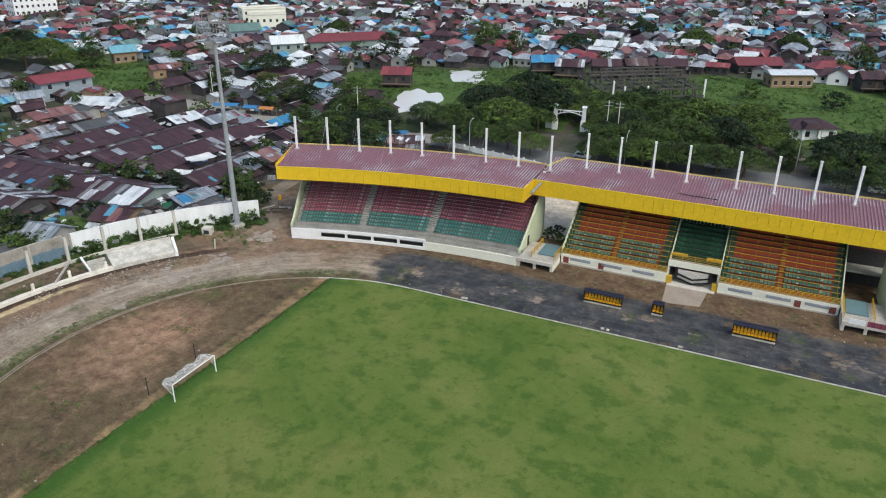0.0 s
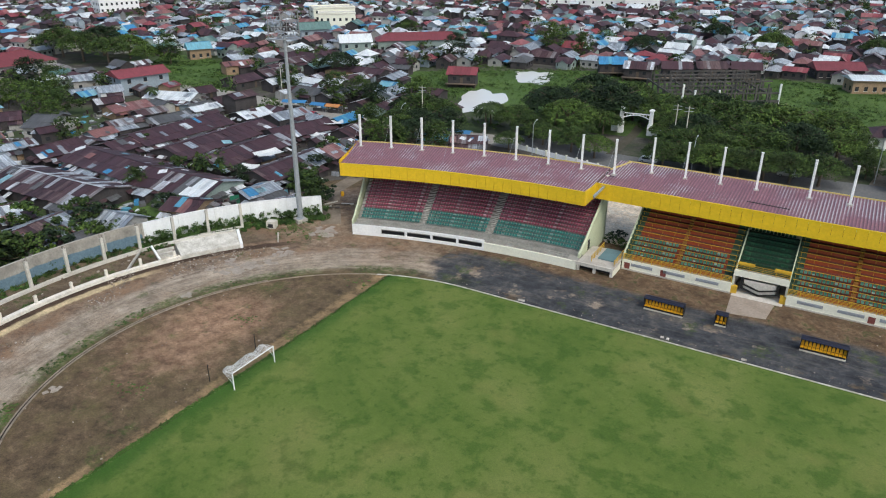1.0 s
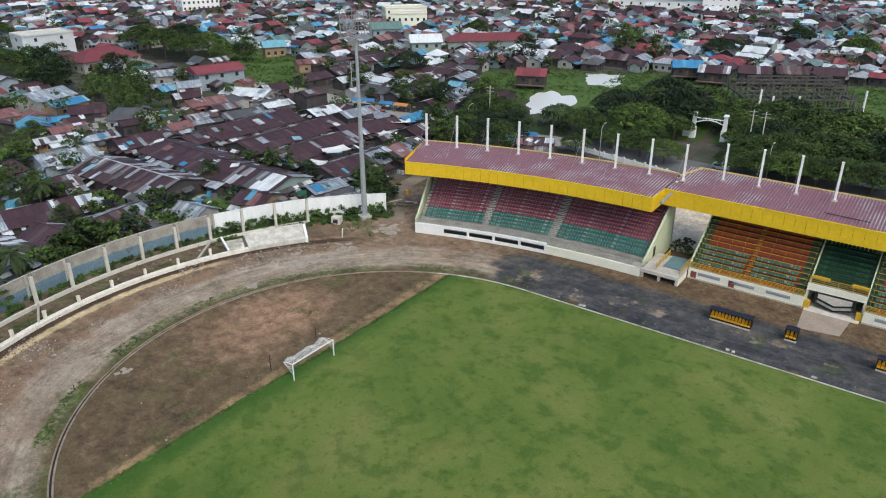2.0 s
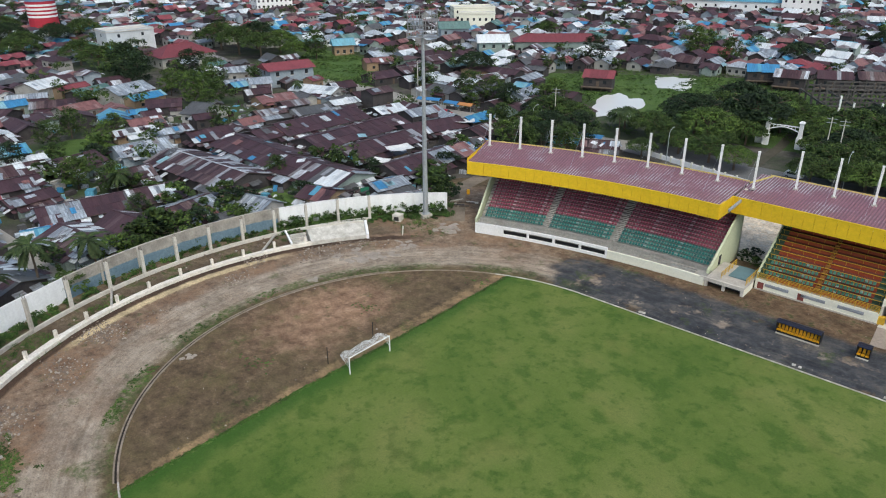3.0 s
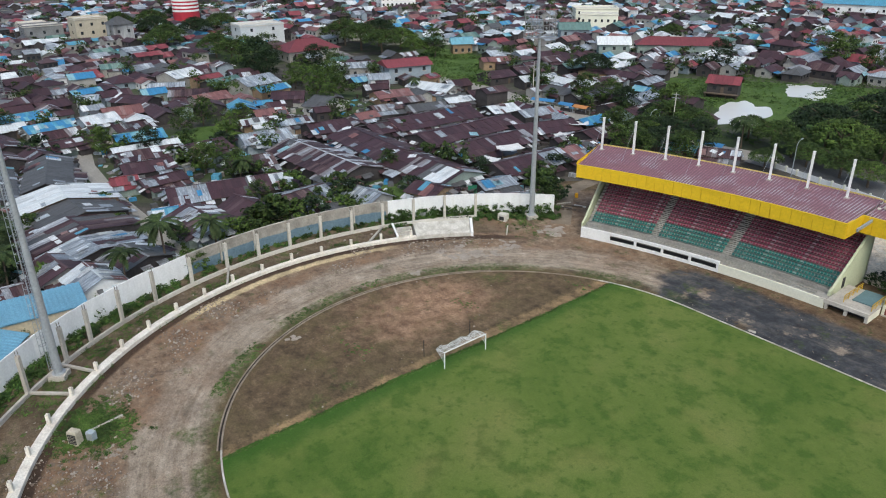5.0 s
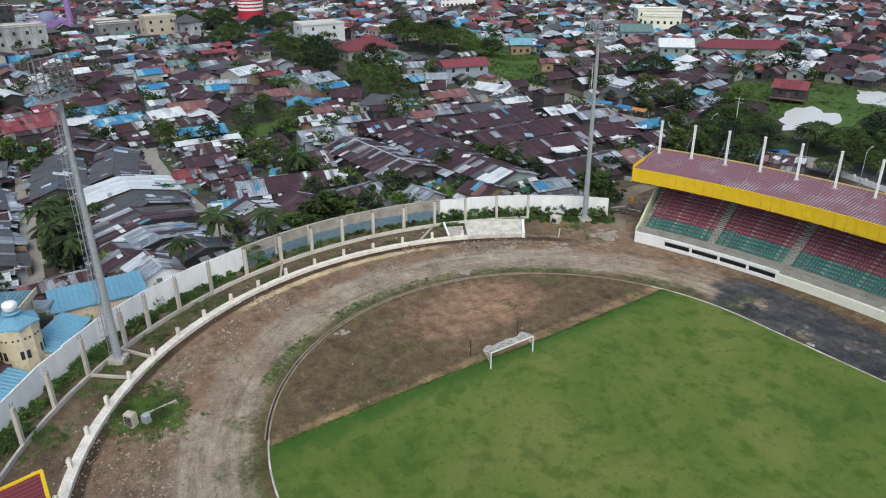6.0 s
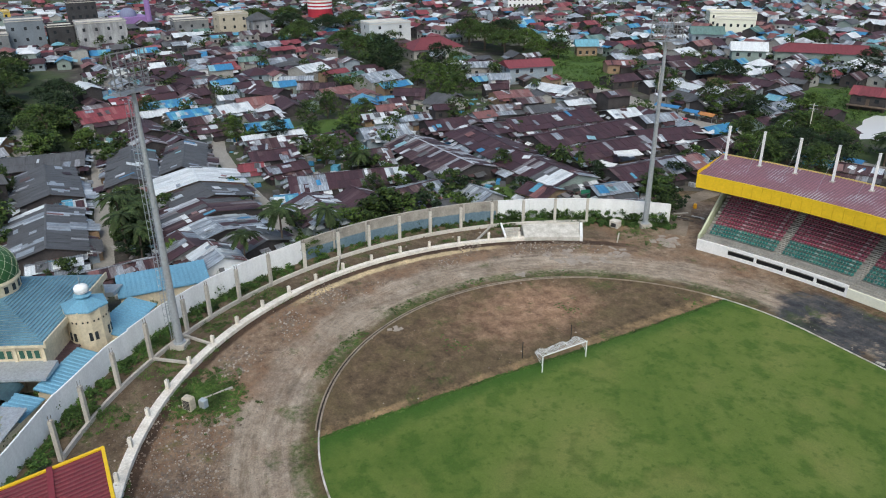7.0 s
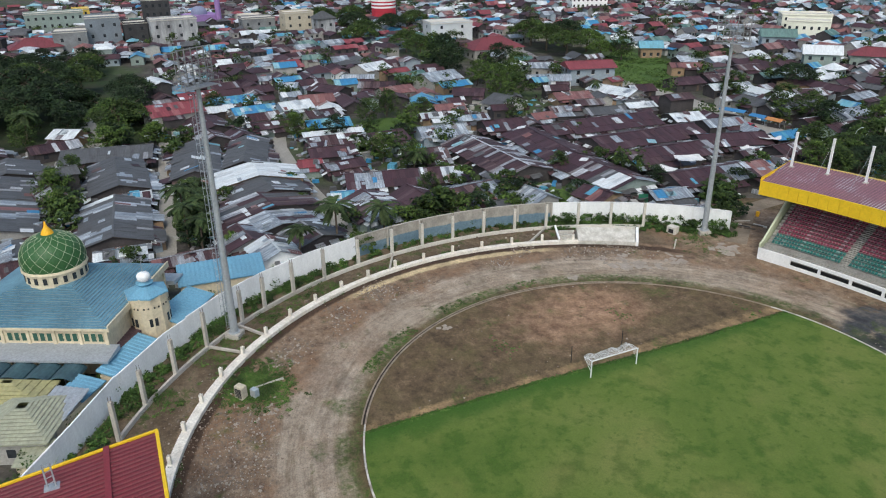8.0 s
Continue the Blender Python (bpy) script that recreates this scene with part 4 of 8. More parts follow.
for i in range(19):
    a = radians(155.5 + i * 6.05 - 0.15 * max(0, i - 6))
    x, y = BC[0] + 55.25 * math.cos(a), BC[1] + 55.25 * math.sin(a)
    s = part("stub_column", Geo().block(x, y, a, 0.42, 0.42, 0.5, 1.75 + random.uniform(-0.1, 0.15)), RINGPALE, ring)
    g = Geo()
    for dx, dy in ((-0.13, -0.13), (0.13, -0.13), (0.13, 0.13), (-0.13, 0.13)):
        g.beam((x + dx, y + dy, 1.6), (x + dx * 1.1, y + dy, 2.05), 0.03)
    part("rebar", g, stained("rusty_bar", (0.12, 0.05, 0.03), (0.08, 0.04, 0.03)), s)

# outer row of tall columns on a grade beam
row = tagged(new("column_row"), "row of unfinished tall concrete columns on a grade beam", "columns")
CC, CR = (8.3, -0.3), 68.3
angles = [147.6 + i * 5.35 for i in range(9)] + [196.4, 202.5, 208.1, 213.3, 217.4, 223.9, 229.8, 235.6, 241.0]
for a in angles:
    t = radians(a)
    x, y = CC[0] + (CR + 0.15) * math.cos(t), CC[1] + (CR + 0.15) * math.sin(t)
    top = (5.7 if a > 200 else 5.0) + random.uniform(-0.25, 0.25)
    c = part("column", Geo().block(x, y, t, 0.48, 0.48, -0.2, top), PALE if y > -20 else CONCRETE, row)
    g = Geo()
    for dx, dy in ((-0.14, -0.14), (0.14, -0.14), (0.14, 0.14), (-0.14, 0.14)):
        g.beam((x + dx, y + dy, top - 0.1), (x + dx * 1.2, y + dy * 1.1, top + 0.7), 0.035)
    part("rebar", g, BARK, c)
for a, b in zip(angles, angles[1:]):
    part("grade_beam", Geo().sweep(arc(*CC, CR, a, b - 0.02, 1.5), [(-0.18, -0.2), (0.18, -0.2), (0.18, 0.62), (-0.18, 0.62)]), PALE if a < 200 else CONCRETE, row)
for a, b in ((angles[8], 193.0), (218.4, 221.6), (angles[14], 226.8), (angles[3], 164.0)):
    p = (CC[0] + CR * math.cos(radians(a)), CC[1] + CR * math.sin(radians(a)), 0.45)
    q = (BC[0] + 55.3 * math.cos(radians(b)), BC[1] + 55.3 * math.sin(radians(b)), 0.45)
    part("tie_beam", Geo().beam(p, q, 0.32, 0.36), CONCRETE, row)

# sloping white terrace at the end of the ring
SLABGREY = stained("weathered_slab_whitewash", (0.60, 0.58, 0.53), (0.30, 0.28, 0.23), 0.6, 4.0, 0.8, 0.9)
ter = tagged(new("terrace_block"), "whitewashed sloping concrete terrace at the end of the ring beam", "terrace")
part("slope", Geo().sweep(arc(*BC, 56.0, 143.6, 154.5, 2), [(-1.5, -0.3), (2.2, -0.3), (2.2, 2.0), (1.9, 2.05), (-1.5, 0.75)]), SLABGREY, ter)
part("upper_edge", Geo().sweep(arc(*BC, 58.2, 143.6, 155.6, 2), [(-0.15, 1.9), (0.25, 1.9), (0.25, 2.3), (-0.15, 2.3)]), PALE, ter)
part("end_cheek", Geo().sweep(arc(*BC, 56.0, 143.0, 143.5, 1), [(-1.6, -0.3), (2.3, -0.3), (2.3, 2.25), (-1.6, 0.95)]), WHITEWASH, ter)
for k in range(3):
    part("step", Geo().sweep(arc(*BC, 55.4 + 0.8 * k, 155.0, 158.0, 1.5), [(-0.2, 0.0), (0.2, 0.0), (0.2, 0.9 + 0.42 * k), (-0.2, 0.9 + 0.42 * k)]), SLABGREY, ter)
part("stringer", Geo().beam((BC[0] + 55 * math.cos(radians(158.2)), BC[1] + 55 * math.sin(radians(158.2)), 0.8), (BC[0] + 58.4 * math.cos(radians(158.4)), BC[1] + 58.4 * math.sin(radians(158.4)), 2.2), 0.3, 0.4), WHITEWASH, ter)

# inner kerb with its drain
WORNWHITE = stained("worn_kerb_whitewash", (0.66, 0.64, 0.59), (0.24, 0.21, 0.16), 0.7, 4.0, 0.9, 0.9)
# near-black brown for the strip between the two kerb lines
DRAINDARK = stained("drain_near_black", (0.020, 0.015, 0.011), (0.04, 0.03, 0.022), 0.5, 4.0, 0.7, 0.8)
MUDKERB = stained("muddy_concrete", (0.32, 0.265, 0.205), (0.15, 0.115, 0.082), 0.6, 4.0, 0.8, 0.95)
kerb = tagged(new("track_kerb"), "low concrete track kerb with a narrow drain, whitewashed along the straight", "kerb", kind="structure")
for i in range(30):
    x = -0.0 + 4.3 * i
    part("kerb_stone", Geo().box(x, x + 4.27, 36.42, 36.60, -0.1, 0.12), WORNWHITE, kerb)
    if x < 30:
        part("kerb_stone", Geo().box(x, x + 4.27, -36.60, -36.42, -0.1, 0.12), WORNWHITE, kerb)
for i in range(44):
    a0 = 90 + i * 180 / 44
    a1 = a0 + 180 / 44 - 0.05
    worn = 112 < a0 < 242
    part("kerb_stone", Geo().sweep(arc(0, 0, 36.5, a0, a1, 1.5), [(-0.10, -0.1), (0.10, -0.1), (0.10, 0.12), (-0.10, 0.12)]), MUDKERB if worn else WORNWHITE, kerb)
    if 140 < a0 < 243:
        part("drain", Geo().sweep(arc(0, 0, 36.74, a0, a1, 1.5), [(-0.13, -0.1), (0.13, -0.1), (0.13, 0.02), (-0.13, 0.02)]), DRAINDARK, kerb, "near-black strip of the narrow drain")
        part("kerb_stone", Geo().sweep(arc(0, 0, 36.95, a0, a1, 1.5), [(-0.09, -0.1), (0.09, -0.1), (0.09, 0.09), (-0.09, 0.09)]), MUDKERB, kerb)


# floodlight masts
MASTSTEEL = stained("weathered_steel", (0.30, 0.305, 0.31), (0.20, 0.195, 0.19), 0.4, 3.0, 0.6, 0.6, 0.3)


def mast(x, y, face, ladder, label, up=0.0):
    root = thing("floodlight_mast", x, y, 0, face, label, "floodlight", "floodlight masts")
    part("base", Geo().block(0, 0, 0.3, 2.1, 2.1, -0.2, 0.75), CONCRETE, root, "square concrete base")
    n = 8
    part("pole", Geo().tube([(0, 0, 0.7 + (35.3 + up) * k / n) for k in range(n + 1)], [0.56 - 0.30 * k / n for k in range(n + 1)], 12), GALV, root)
    part("flange", Geo().tube([(0, 0, 0.75), (0, 0, 0.9)], [0.85, 0.85], 12), GALV, root)
    for z in (12.5, 24.0):
        r = 0.56 - 0.30 * (z - 0.7) / 35.3
        part("joint", Geo().tube([(0, 0, z), (0, 0, z + 0.12)], [r + 0.03, r + 0.03], 12), GALV, root)
    g = Geo()
    for k in range(6):
        g.beam((0.2, -2.7 + 1.08 * k, 35.8 + up), (0.2, -2.7 + 1.08 * k, 40.4 + up), 0.11)
    for k in range(6):
        g.beam((0.2, -2.9, 35.9 + up + 0.88 * k), (0.2, 2.9, 35.9 + up + 0.88 * k), 0.09)
    for side in (-2.7, 2.7):
        g.beam((-0.5, side, 35.8 + up), (-0.5, side, 40.2 + up), 0.07)
    for k in range(4):
        g.beam((-0.5, -2.7, 35.9 + up + 1.4 * k), (-0.5, 2.7, 35.9 + up + 1.4 * k), 0.06)
        for side in (-2.7, 2.7):
            g.beam((-0.5, side, 35.9 + up + 1.4 * k), (0.2, side, 35.9 + up + 1.4 * k), 0.06)
    head = part("head_frame", g, MASTSTEEL, root, "open steel lamp frame")
    deck = part("platform", Geo().box(-1.05, 0.95, -2.95, 2.95, 35.44 + up, 35.5 + up), MASTSTEEL, root, "grating platform with a rail")
    g = Geo()
    for side in (-2.9, 2.9):
        g.beam((-1.0, side, 36.5 + up), (0.9, side, 36.5 + up), 0.07)
        g.beam((-1.0, side, 35.5 + up), (-1.0, side, 36.5 + up), 0.07)
        g.beam((0.9, side, 35.5 + up), (0.9, side, 36.5 + up), 0.07)
    g.beam((-1.0, -2.9, 36.5 + up), (-1.0, 2.9, 36.5 + up), 0.07)
    part("guard_rail", g, MASTSTEEL, deck)
    for r in range(4):
        for k in range(5):
            lamp_ = part("lamp", Geo().tube([(0.28, -2.16 + 1.08 * k, 36.35 + up + 1.0 * r), (0.62, -2.16 + 1.08 * k, 36.2 + up + 1.0 * r)], [0.12, 0.20], 10), MASTSTEEL, head)
            part("glass", Geo().tube([(0.62, -2.16 + 1.08 * k, 36.2 + up + 1.0 * r), (0.64, -2.16 + 1.08 * k, 36.19 + up + 1.0 * r)], [0.17, 0.17], 10), VENT, lamp_)
    if ladder:
        g = Geo()
        for s in (-0.22, 0.22):
            g.beam((-1.15, s, 1.0), (-0.75, s, 35.4), 0.06)
        for k in range(85):
            z = 1.2 + 0.4 * k
            x0 = -1.15 + 0.4 * (z - 1) / 34.4
            g.beam((x0, -0.22, z), (x0, 0.22, z), 0.035)
            if k % 3 == 0 and k > 4:
                g.beam((x0 - 0.65, -0.3, z), (x0 - 0.65, 0.3, z), 0.04).beam((x0, -0.35, z), (x0 - 0.65, -0.3, z), 0.04).beam((x0, 0.35, z), (x0 - 0.65, 0.3, z), 0.04)
            if k % 10 == 0:
                g.beam((x0, 0, z), (0, 0, z), 0.06)
        for s in (-0.3, 0.3):
            g.beam((-1.75, s, 3.2), (-1.4, s, 35.0), 0.04)
        part("caged_ladder", g, GALV, root)
    return root


mast(-42.0, 44.9, -40, False, "tall tapered grey steel floodlight mast beside the white wall")
mast(-42.9, -43.6, 38, True, "tall tapered grey steel floodlight mast with a caged ladder", 0.9)

# ---- on the field ----
NETTING = paint("white_net_cord", (0.75, 0.76, 0.76), 0.2, 0.8)


def goal():
    root = thing("football_goal", -11.5, 0.55, 0.05, 0, "white steel football goal with a sagging net", "goal")
    for y in (-3.72, 3.72):
        part("goal_post", Geo().tube([(0, y, 0), (0, y, 2.5)], [0.075, 0.075], 10), WHITEWASH, root)
        part("stanchion", Geo().tube([(0, y, 2.45), (-1.0, y, 2.42), (-1.75, y, 2.2), (-0.15, y, 1.0)], [0.035, 0.035, 0.035, 0.035], 6), WHITEWASH, root)
    part("crossbar", Geo().tube([(0, -3.78, 2.5), (0, 3.78, 2.5)], [0.075, 0.075], 10), WHITEWASH, root)

    def sag(u, v):
        """u along the goal, v from the bar back over the stanchions to the lifted hem."""
        y = -3.7 + 7.4 * u
        lift = 0.16 * math.sin(u * math.pi * 5) + 0.10 * math.sin(u * 23)
        if v < 0.7:
            t = v / 0.7
            return (-1.75 * t, y, 2.47 + lift * t - 0.16 * math.sin(t * math.pi) - 0.12 * t)
        t = (v - 0.7) / 0.3
        return (-1.75 + 0.35 * t, y + 0.1 * math.sin(u * 31), 2.35 + lift - (0.42 + 0.22 * math.sin(u * 17)) * t)
    g = Geo()
    nu, nv = 44, 16
    for i in range(nu + 1):
        for j in range(nv):
            g.beam(sag(i / nu, j / nv), sag(i / nu, (j + 1) / nv), 0.016)
    for j in range(nv + 1):
        for i in range(nu):
            g.beam(sag(i / nu, j / nv), sag((i + 1) / nu, j / nv), 0.016)
    for e in (0, 1):
        for j in range(1, 12):
            k = sag(e, 0.7 * j / 12)
            g.beam(k, (k[0] * 0.8, k[1], 1.35 + 0.5 * (j / 12)), 0.016)
    part("net", g, NETTING, root, "white cord net")
    return root


goal()
for x, y in ((-15.7, -3.4), (-16.0, 5.3)):
    p = thing("net_pole", x, y, 0, 0, "thin dark pole behind the football goal", "pole", "poles behind the goal")
    part("shaft", Geo().tube([(0, 0, -0.2), (0, 0, 2.6)], [0.06, 0.05], 8), BLACK, p)
    part("hook", Geo().beam((0, 0, 2.5), (0.25, 0, 2.62), 0.05), BLACK, p)


def dugout(x0, x1, y, seats, label):
    w = x1 - x0
    root = thing("team_dugout", (x0 + x1) / 2, y, 0, 0, label, "dugout", "team dugouts")
    h = w / 2
    part("plinth", Geo().box(-h, h, 0.3, 1.75, -0.05, 0.12), CONCRETE, root, "thin concrete plinth")
    part("back_panel", Geo().box(-h, h, 1.55, 1.65, 0.2, 1.9), NAVY, root)
    for s in (-1, 1):
        part("side_panel", Geo().hexa([(s * h - 0.05, 0.55, 0.2), (s * h + 0.05, 0.55, 0.2), (s * h + 0.05, 1.6, 0.2), (s * h - 0.05, 1.6, 0.2),
                                       (s * h - 0.05, 0.25, 2.0), (s * h + 0.05, 0.25, 2.0), (s * h + 0.05, 1.6, 1.9), (s * h - 0.05, 1.6, 1.9)]), BLACK, root)
    pr = [(0.15, 1.95), (0.5, 2.12), (1.1, 2.15), (1.65, 1.95), (1.65, 1.88), (1.1, 2.07), (0.5, 2.04), (0.15, 1.87)]
    c = Geo()
    c.v = [(-h - 0.1, *p) for p in pr] + [(h + 0.1, *p) for p in pr]
    c.f = [tuple(range(8)), tuple(reversed(range(8, 16)))] + [(i, (i + 1) % 8, (i + 1) % 8 + 8, i + 8) for i in range(8)]
    part("canopy", c, NAVY, root, "curved navy canopy")
    part("bench_frame", Geo().box(-h + 0.1, h - 0.1, 0.6, 1.25, 0.12, 0.5), BLACK, root)
    for i in range(seats):
        x = -h + w * (i + 0.5) / seats
        s = part("seat", Geo().box(x - 0.21, x + 0.21, 0.42, 1.0, 0.50, 0.62), GOLDSEAT, root, "gold plastic bucket seat")
        part("backrest", Geo().hexa([(x - 0.2, 1.02, 0.66), (x + 0.2, 1.02, 0.66), (x + 0.2, 1.12, 0.66), (x - 0.2, 1.12, 0.66),
                                     (x - 0.14, 1.14, 1.3), (x + 0.14, 1.14, 1.3), (x + 0.14, 1.22, 1.3), (x - 0.14, 1.22, 1.3)]), GOLDSEAT, s)
    return root


dugout(27.4, 33.3, 44.2, 12, "long navy team dugout with twelve gold seats on the asphalt")
dugout(49.6, 55.4, 43.5, 12, "long navy team dugout with twelve gold seats on the asphalt")
dugout(37.9, 39.5, 44.6, 3, "small navy officials' dugout with three gold seats on the asphalt")
for x, y, w in ((10.0, 37.3, 1.1), (32.2, 37.5, 0.5), (33.0, 37.4, 0.4), (43.4, 37.3, 0.7)):
    b = thing("marker_slab", x, y, 0.0, random.uniform(-15, 15), "small white painted slab beside the kerb", "slab", "slabs along the kerb")
    part("slab", Geo().block(0, 0, 0, w, 0.36, 0.0, 0.18, 0.9), WORNWHITE, b)

# louvred unit, small cabinet and gutter on the grass
u = thing("louvred_unit", -27.2, -45.6, 0.0, 35, "cream louvred outdoor machine standing on grass", "outdoor unit")
UNITCREAM = stained("weathered_cream_tin", (0.55, 0.50, 0.39), (0.36, 0.32, 0.25), 0.8, 4.0, 0.6, 0.6)
part("casing", Geo().block(0, 0, 0, 1.35, 0.95, 0.0, 1.75, 0.94), UNITCREAM, u)
part("lid", Geo().block(0, 0, 0, 1.30, 0.92, 1.75, 1.92, 0.78), UNITCREAM, u)
for k in range(6):
    part("louvre", Geo().box(-0.54, 0.54, -0.50, -0.40, 0.28 + 0.22 * k, 0.42 + 0.22 * k), DARK, u)
u = thing("metal_cabinet", -26.6, -44.0, 0.0, 35, "pale blue-grey metal cabinet beside the louvred unit", "cabinet")
part("body", Geo().block(0, 0, 0, 0.9, 0.7, 0.0, 1.25), stained("pale_blue_paint", (0.42, 0.50, 0.56), (0.3, 0.34, 0.36)), u)
part("door", Geo().box(-0.4, 0.4, -0.38, -0.35, 0.1, 1.15), GALV, u)
u = thing("concrete_gutter", -28.6, -42.0, 0.0, 0, "short concrete gutter half sunk in the grass", "gutter")
part("channel", Geo().beam((0.3, -2.2, 0.08), (-0.4, 2.2, 0.08), 0.3, 0.3), CONCRETE, u)
u = thing("marker_post", -39.0, 35.0, 0.0, 0, "short leaning white post in the dirt", "post")
part("stake", Geo().beam((0, 0, -0.2), (0.15, 0.1, 1.9), 0.22), PALE, u)
u = thing("concrete_box", -44.9, 39.8, 0.0, 20, "weathered concrete box standing in weeds", "box")
part("wall", Geo().block(0, 0, 0, 1.8, 1.5, -0.1, 1.4), PALE, u)
# the hollow's shade is a near-black panel
part("opening", Geo().box(-0.5, 0.5, -0.80, -0.74, 0.2, 1.0), DARK, u)

# broken slabs and pale rubble
def slab_patch(x, y, n, spread, size, mat_=GRIT):
    g = Geo()
    for _ in range(n):
        a = random.uniform(0, 6.28)
        r = spread * math.sqrt(random.random())
        lx, ly = size * random.uniform(0.4, 1.3), size * random.uniform(0.3, 0.9)
        g.block(x + r * math.cos(a), y + r * math.sin(a), random.uniform(0, 3), lx, ly, -0.05, random.uniform(0.02, 0.10), 0.85)
    return g


random.seed(8)
LOTSLAB = stained("pale_broken_concrete", (0.66, 0.60, 0.50), (0.42, 0.36, 0.28), 0.5, 3.0, 0.7, 0.95)
for x, y, n, sp, sz in ((11.5, 80.5, 40, 3.4, 0.9), (14.0, 76.0, 26, 2.2, 0.7), (8.5, 86.0, 30, 3.0, 1.0), (16.5, 72.5, 14, 1.6, 0.6)):
    tagged(part("broken_slabs", slab_patch(x, y, n, sp, sz), LOTSLAB), "pale broken concrete heaped on the gravel lot", "rubble", "patches of rubble", "stuff")
DUSTSLAB = stained("dusty_slab", (0.36, 0.315, 0.265), (0.24, 0.195, 0.155), 0.5, 3.0, 0.7, 0.95)
for x, y, n, sp, sz in ((-39.0, 22.5, 14, 3.0, 1.8), (-35.2, 26.5, 10, 2.4, 1.8), (-35.5, 31.7, 10, 2.2, 1.6), (-34.0, 43.4, 14, 3.2, 2.2), (-37.0, 11.6, 5, 1.6, 1.2), (-31.8, -15.1, 6, 1.0, 0.9), (-23.2, -42.6, 12, 1.2, 0.6)):
    tagged(part("broken_slabs", slab_patch(x, y, n, sp, sz), DUSTSLAB), "broken pale concrete slabs lying in dirt", "rubble", "patches of rubble", "stuff")


def pebble(g, x, y, z, s, rnd):
    a, k = rnd.uniform(0, 6.28), rnd.uniform(0.5, 0.9)
    if rnd.random() < 0.72:
        g = clods
    g.block(x, y, a, s, s * rnd.uniform(0.5, 1), z - 0.3 * s, z + s * rnd.uniform(0.25, 0.6), k)


rnd = random.Random(4)
g, clods = Geo(), Geo()
while len(g.v) + len(clods.v) < 8 * 3600:
    a, r = radians(rnd.uniform(140, 268)), rnd.triangular(45.5, 54.3, 51.5)
    x, y = BC[0] * 0.3 + r * math.cos(a), -1.0 + r * math.sin(a)
    if noise.noise((x * 0.13, y * 0.13, 2)) + rnd.uniform(-0.2, 0.2) > 0.12:
        pebble(g, x, y, 0, rnd.choice((0.08, 0.09, 0.11, 0.14, 0.19, 0.32)) * rnd.uniform(0.7, 1.3), rnd)
for _ in range(1500):
    x, y = rnd.gauss(-18, 6), rnd.gauss(-48, 4)
    if math.hypot(x, y) > 46:
        pebble(g, x, y, 0, rnd.choice((0.1, 0.14, 0.24)) * rnd.uniform(0.7, 1.3), rnd)
for _ in range(110):
    a, r = radians(rnd.uniform(110, 260)), 36.5 * math.sqrt(rnd.random())
    if r * math.cos(a) < -13:
        pebble(g, r * math.cos(a), r * math.sin(a), 0, rnd.uniform(0.08, 0.25), rnd)
for _ in range(180):
    x = rnd.uniform(-20, 70)
    pebble(g, x, rnd.choice((37.4 + abs(rnd.gauss(0, 0.8)), rnd.uniform(48, 56) if x > 20 else rnd.uniform(46, 51))), 0, rnd.uniform(0.06, 0.2), rnd)
for _ in range(60):
    a = radians(rnd.uniform(150, 250))
    r = rnd.uniform(56.5, 62)
    pebble(g, r * math.cos(a), r * math.sin(a), 0, rnd.uniform(0.15, 0.6), rnd)
tagged(part("scattered_clods", clods, DULLSTONE), "dull brown clods and stones scattered over the dirt", "stones", kind="stuff")
tagged(part("scattered_stones", g, STONE), "pale stones and rubble scattered over the dirt", "stones", kind="stuff")


# ---- houses ----
def sheet_tint(m):
    """Turns the sheets' tint by the object as well as by the island."""
    tree = m.node_tree
    island = next(n for n in tree.nodes if n.type == "NEW_GEOMETRY" and n.outputs["Random Per Island"].is_linked)
    to = [l.to_socket for l in tree.links if l.from_socket == island.outputs["Random Per Island"]]
    info = tree.nodes.new("ShaderNodeObjectInfo")
    mixed = maths(m, "FRACT", maths(m, "ADD", island.outputs["Random Per Island"], maths(m, "MULTIPLY", info.outputs["Random"], 7.13)))
    for socket in to:
        tree.links.new(mixed, socket)


for mm in ROOFS.values():
    sheet_tint(mm)


def sheet_plan(L, W, eave, rise, over, strip, rnd):
    """Each sheet of a gable roof: side, x0, x1, from and to along the slope, lift."""
    n = max(2, round((L + 2 * over) / strip))
    step = (L + 2 * over) / n
    half = W / 2 + over
    for side in (1, -1):
        joint = rnd.uniform(0.42, 0.58)
        for i in range(n):
            x0 = -L / 2 - over + i * step
            cuts = [0.0, 1.0] if half < 4.6 or rnd.random() < 0.15 else [0.0, joint + rnd.uniform(-0.02, 0.02), 1.0]
            for k in range(len(cuts) - 1):
                last = k == len(cuts) - 2
                lift = rnd.uniform(0.02, 0.08) + 0.04 * (not last)
                yield side, x0, x0 + step * 1.03, cuts[k] * half, min(1.0, cuts[k + 1] + 0.03) * half + (rnd.uniform(-0.15, 0.2) if last else 0), lift


def sheet_corners(side, x0, x1, a, b, lift, top, slope):
    za, zb = top - a * slope + lift, top - b * slope + lift
    p = [(x0, side * a, za - 0.045), (x1, side * a, za - 0.045), (x1, side * b, zb - 0.045), (x0, side * b, zb - 0.045)]
    if side < 0:
        p = [p[1], p[0], p[3], p[2]]
    return p + [(q[0], q[1], q[2] + 0.045) for q in p]


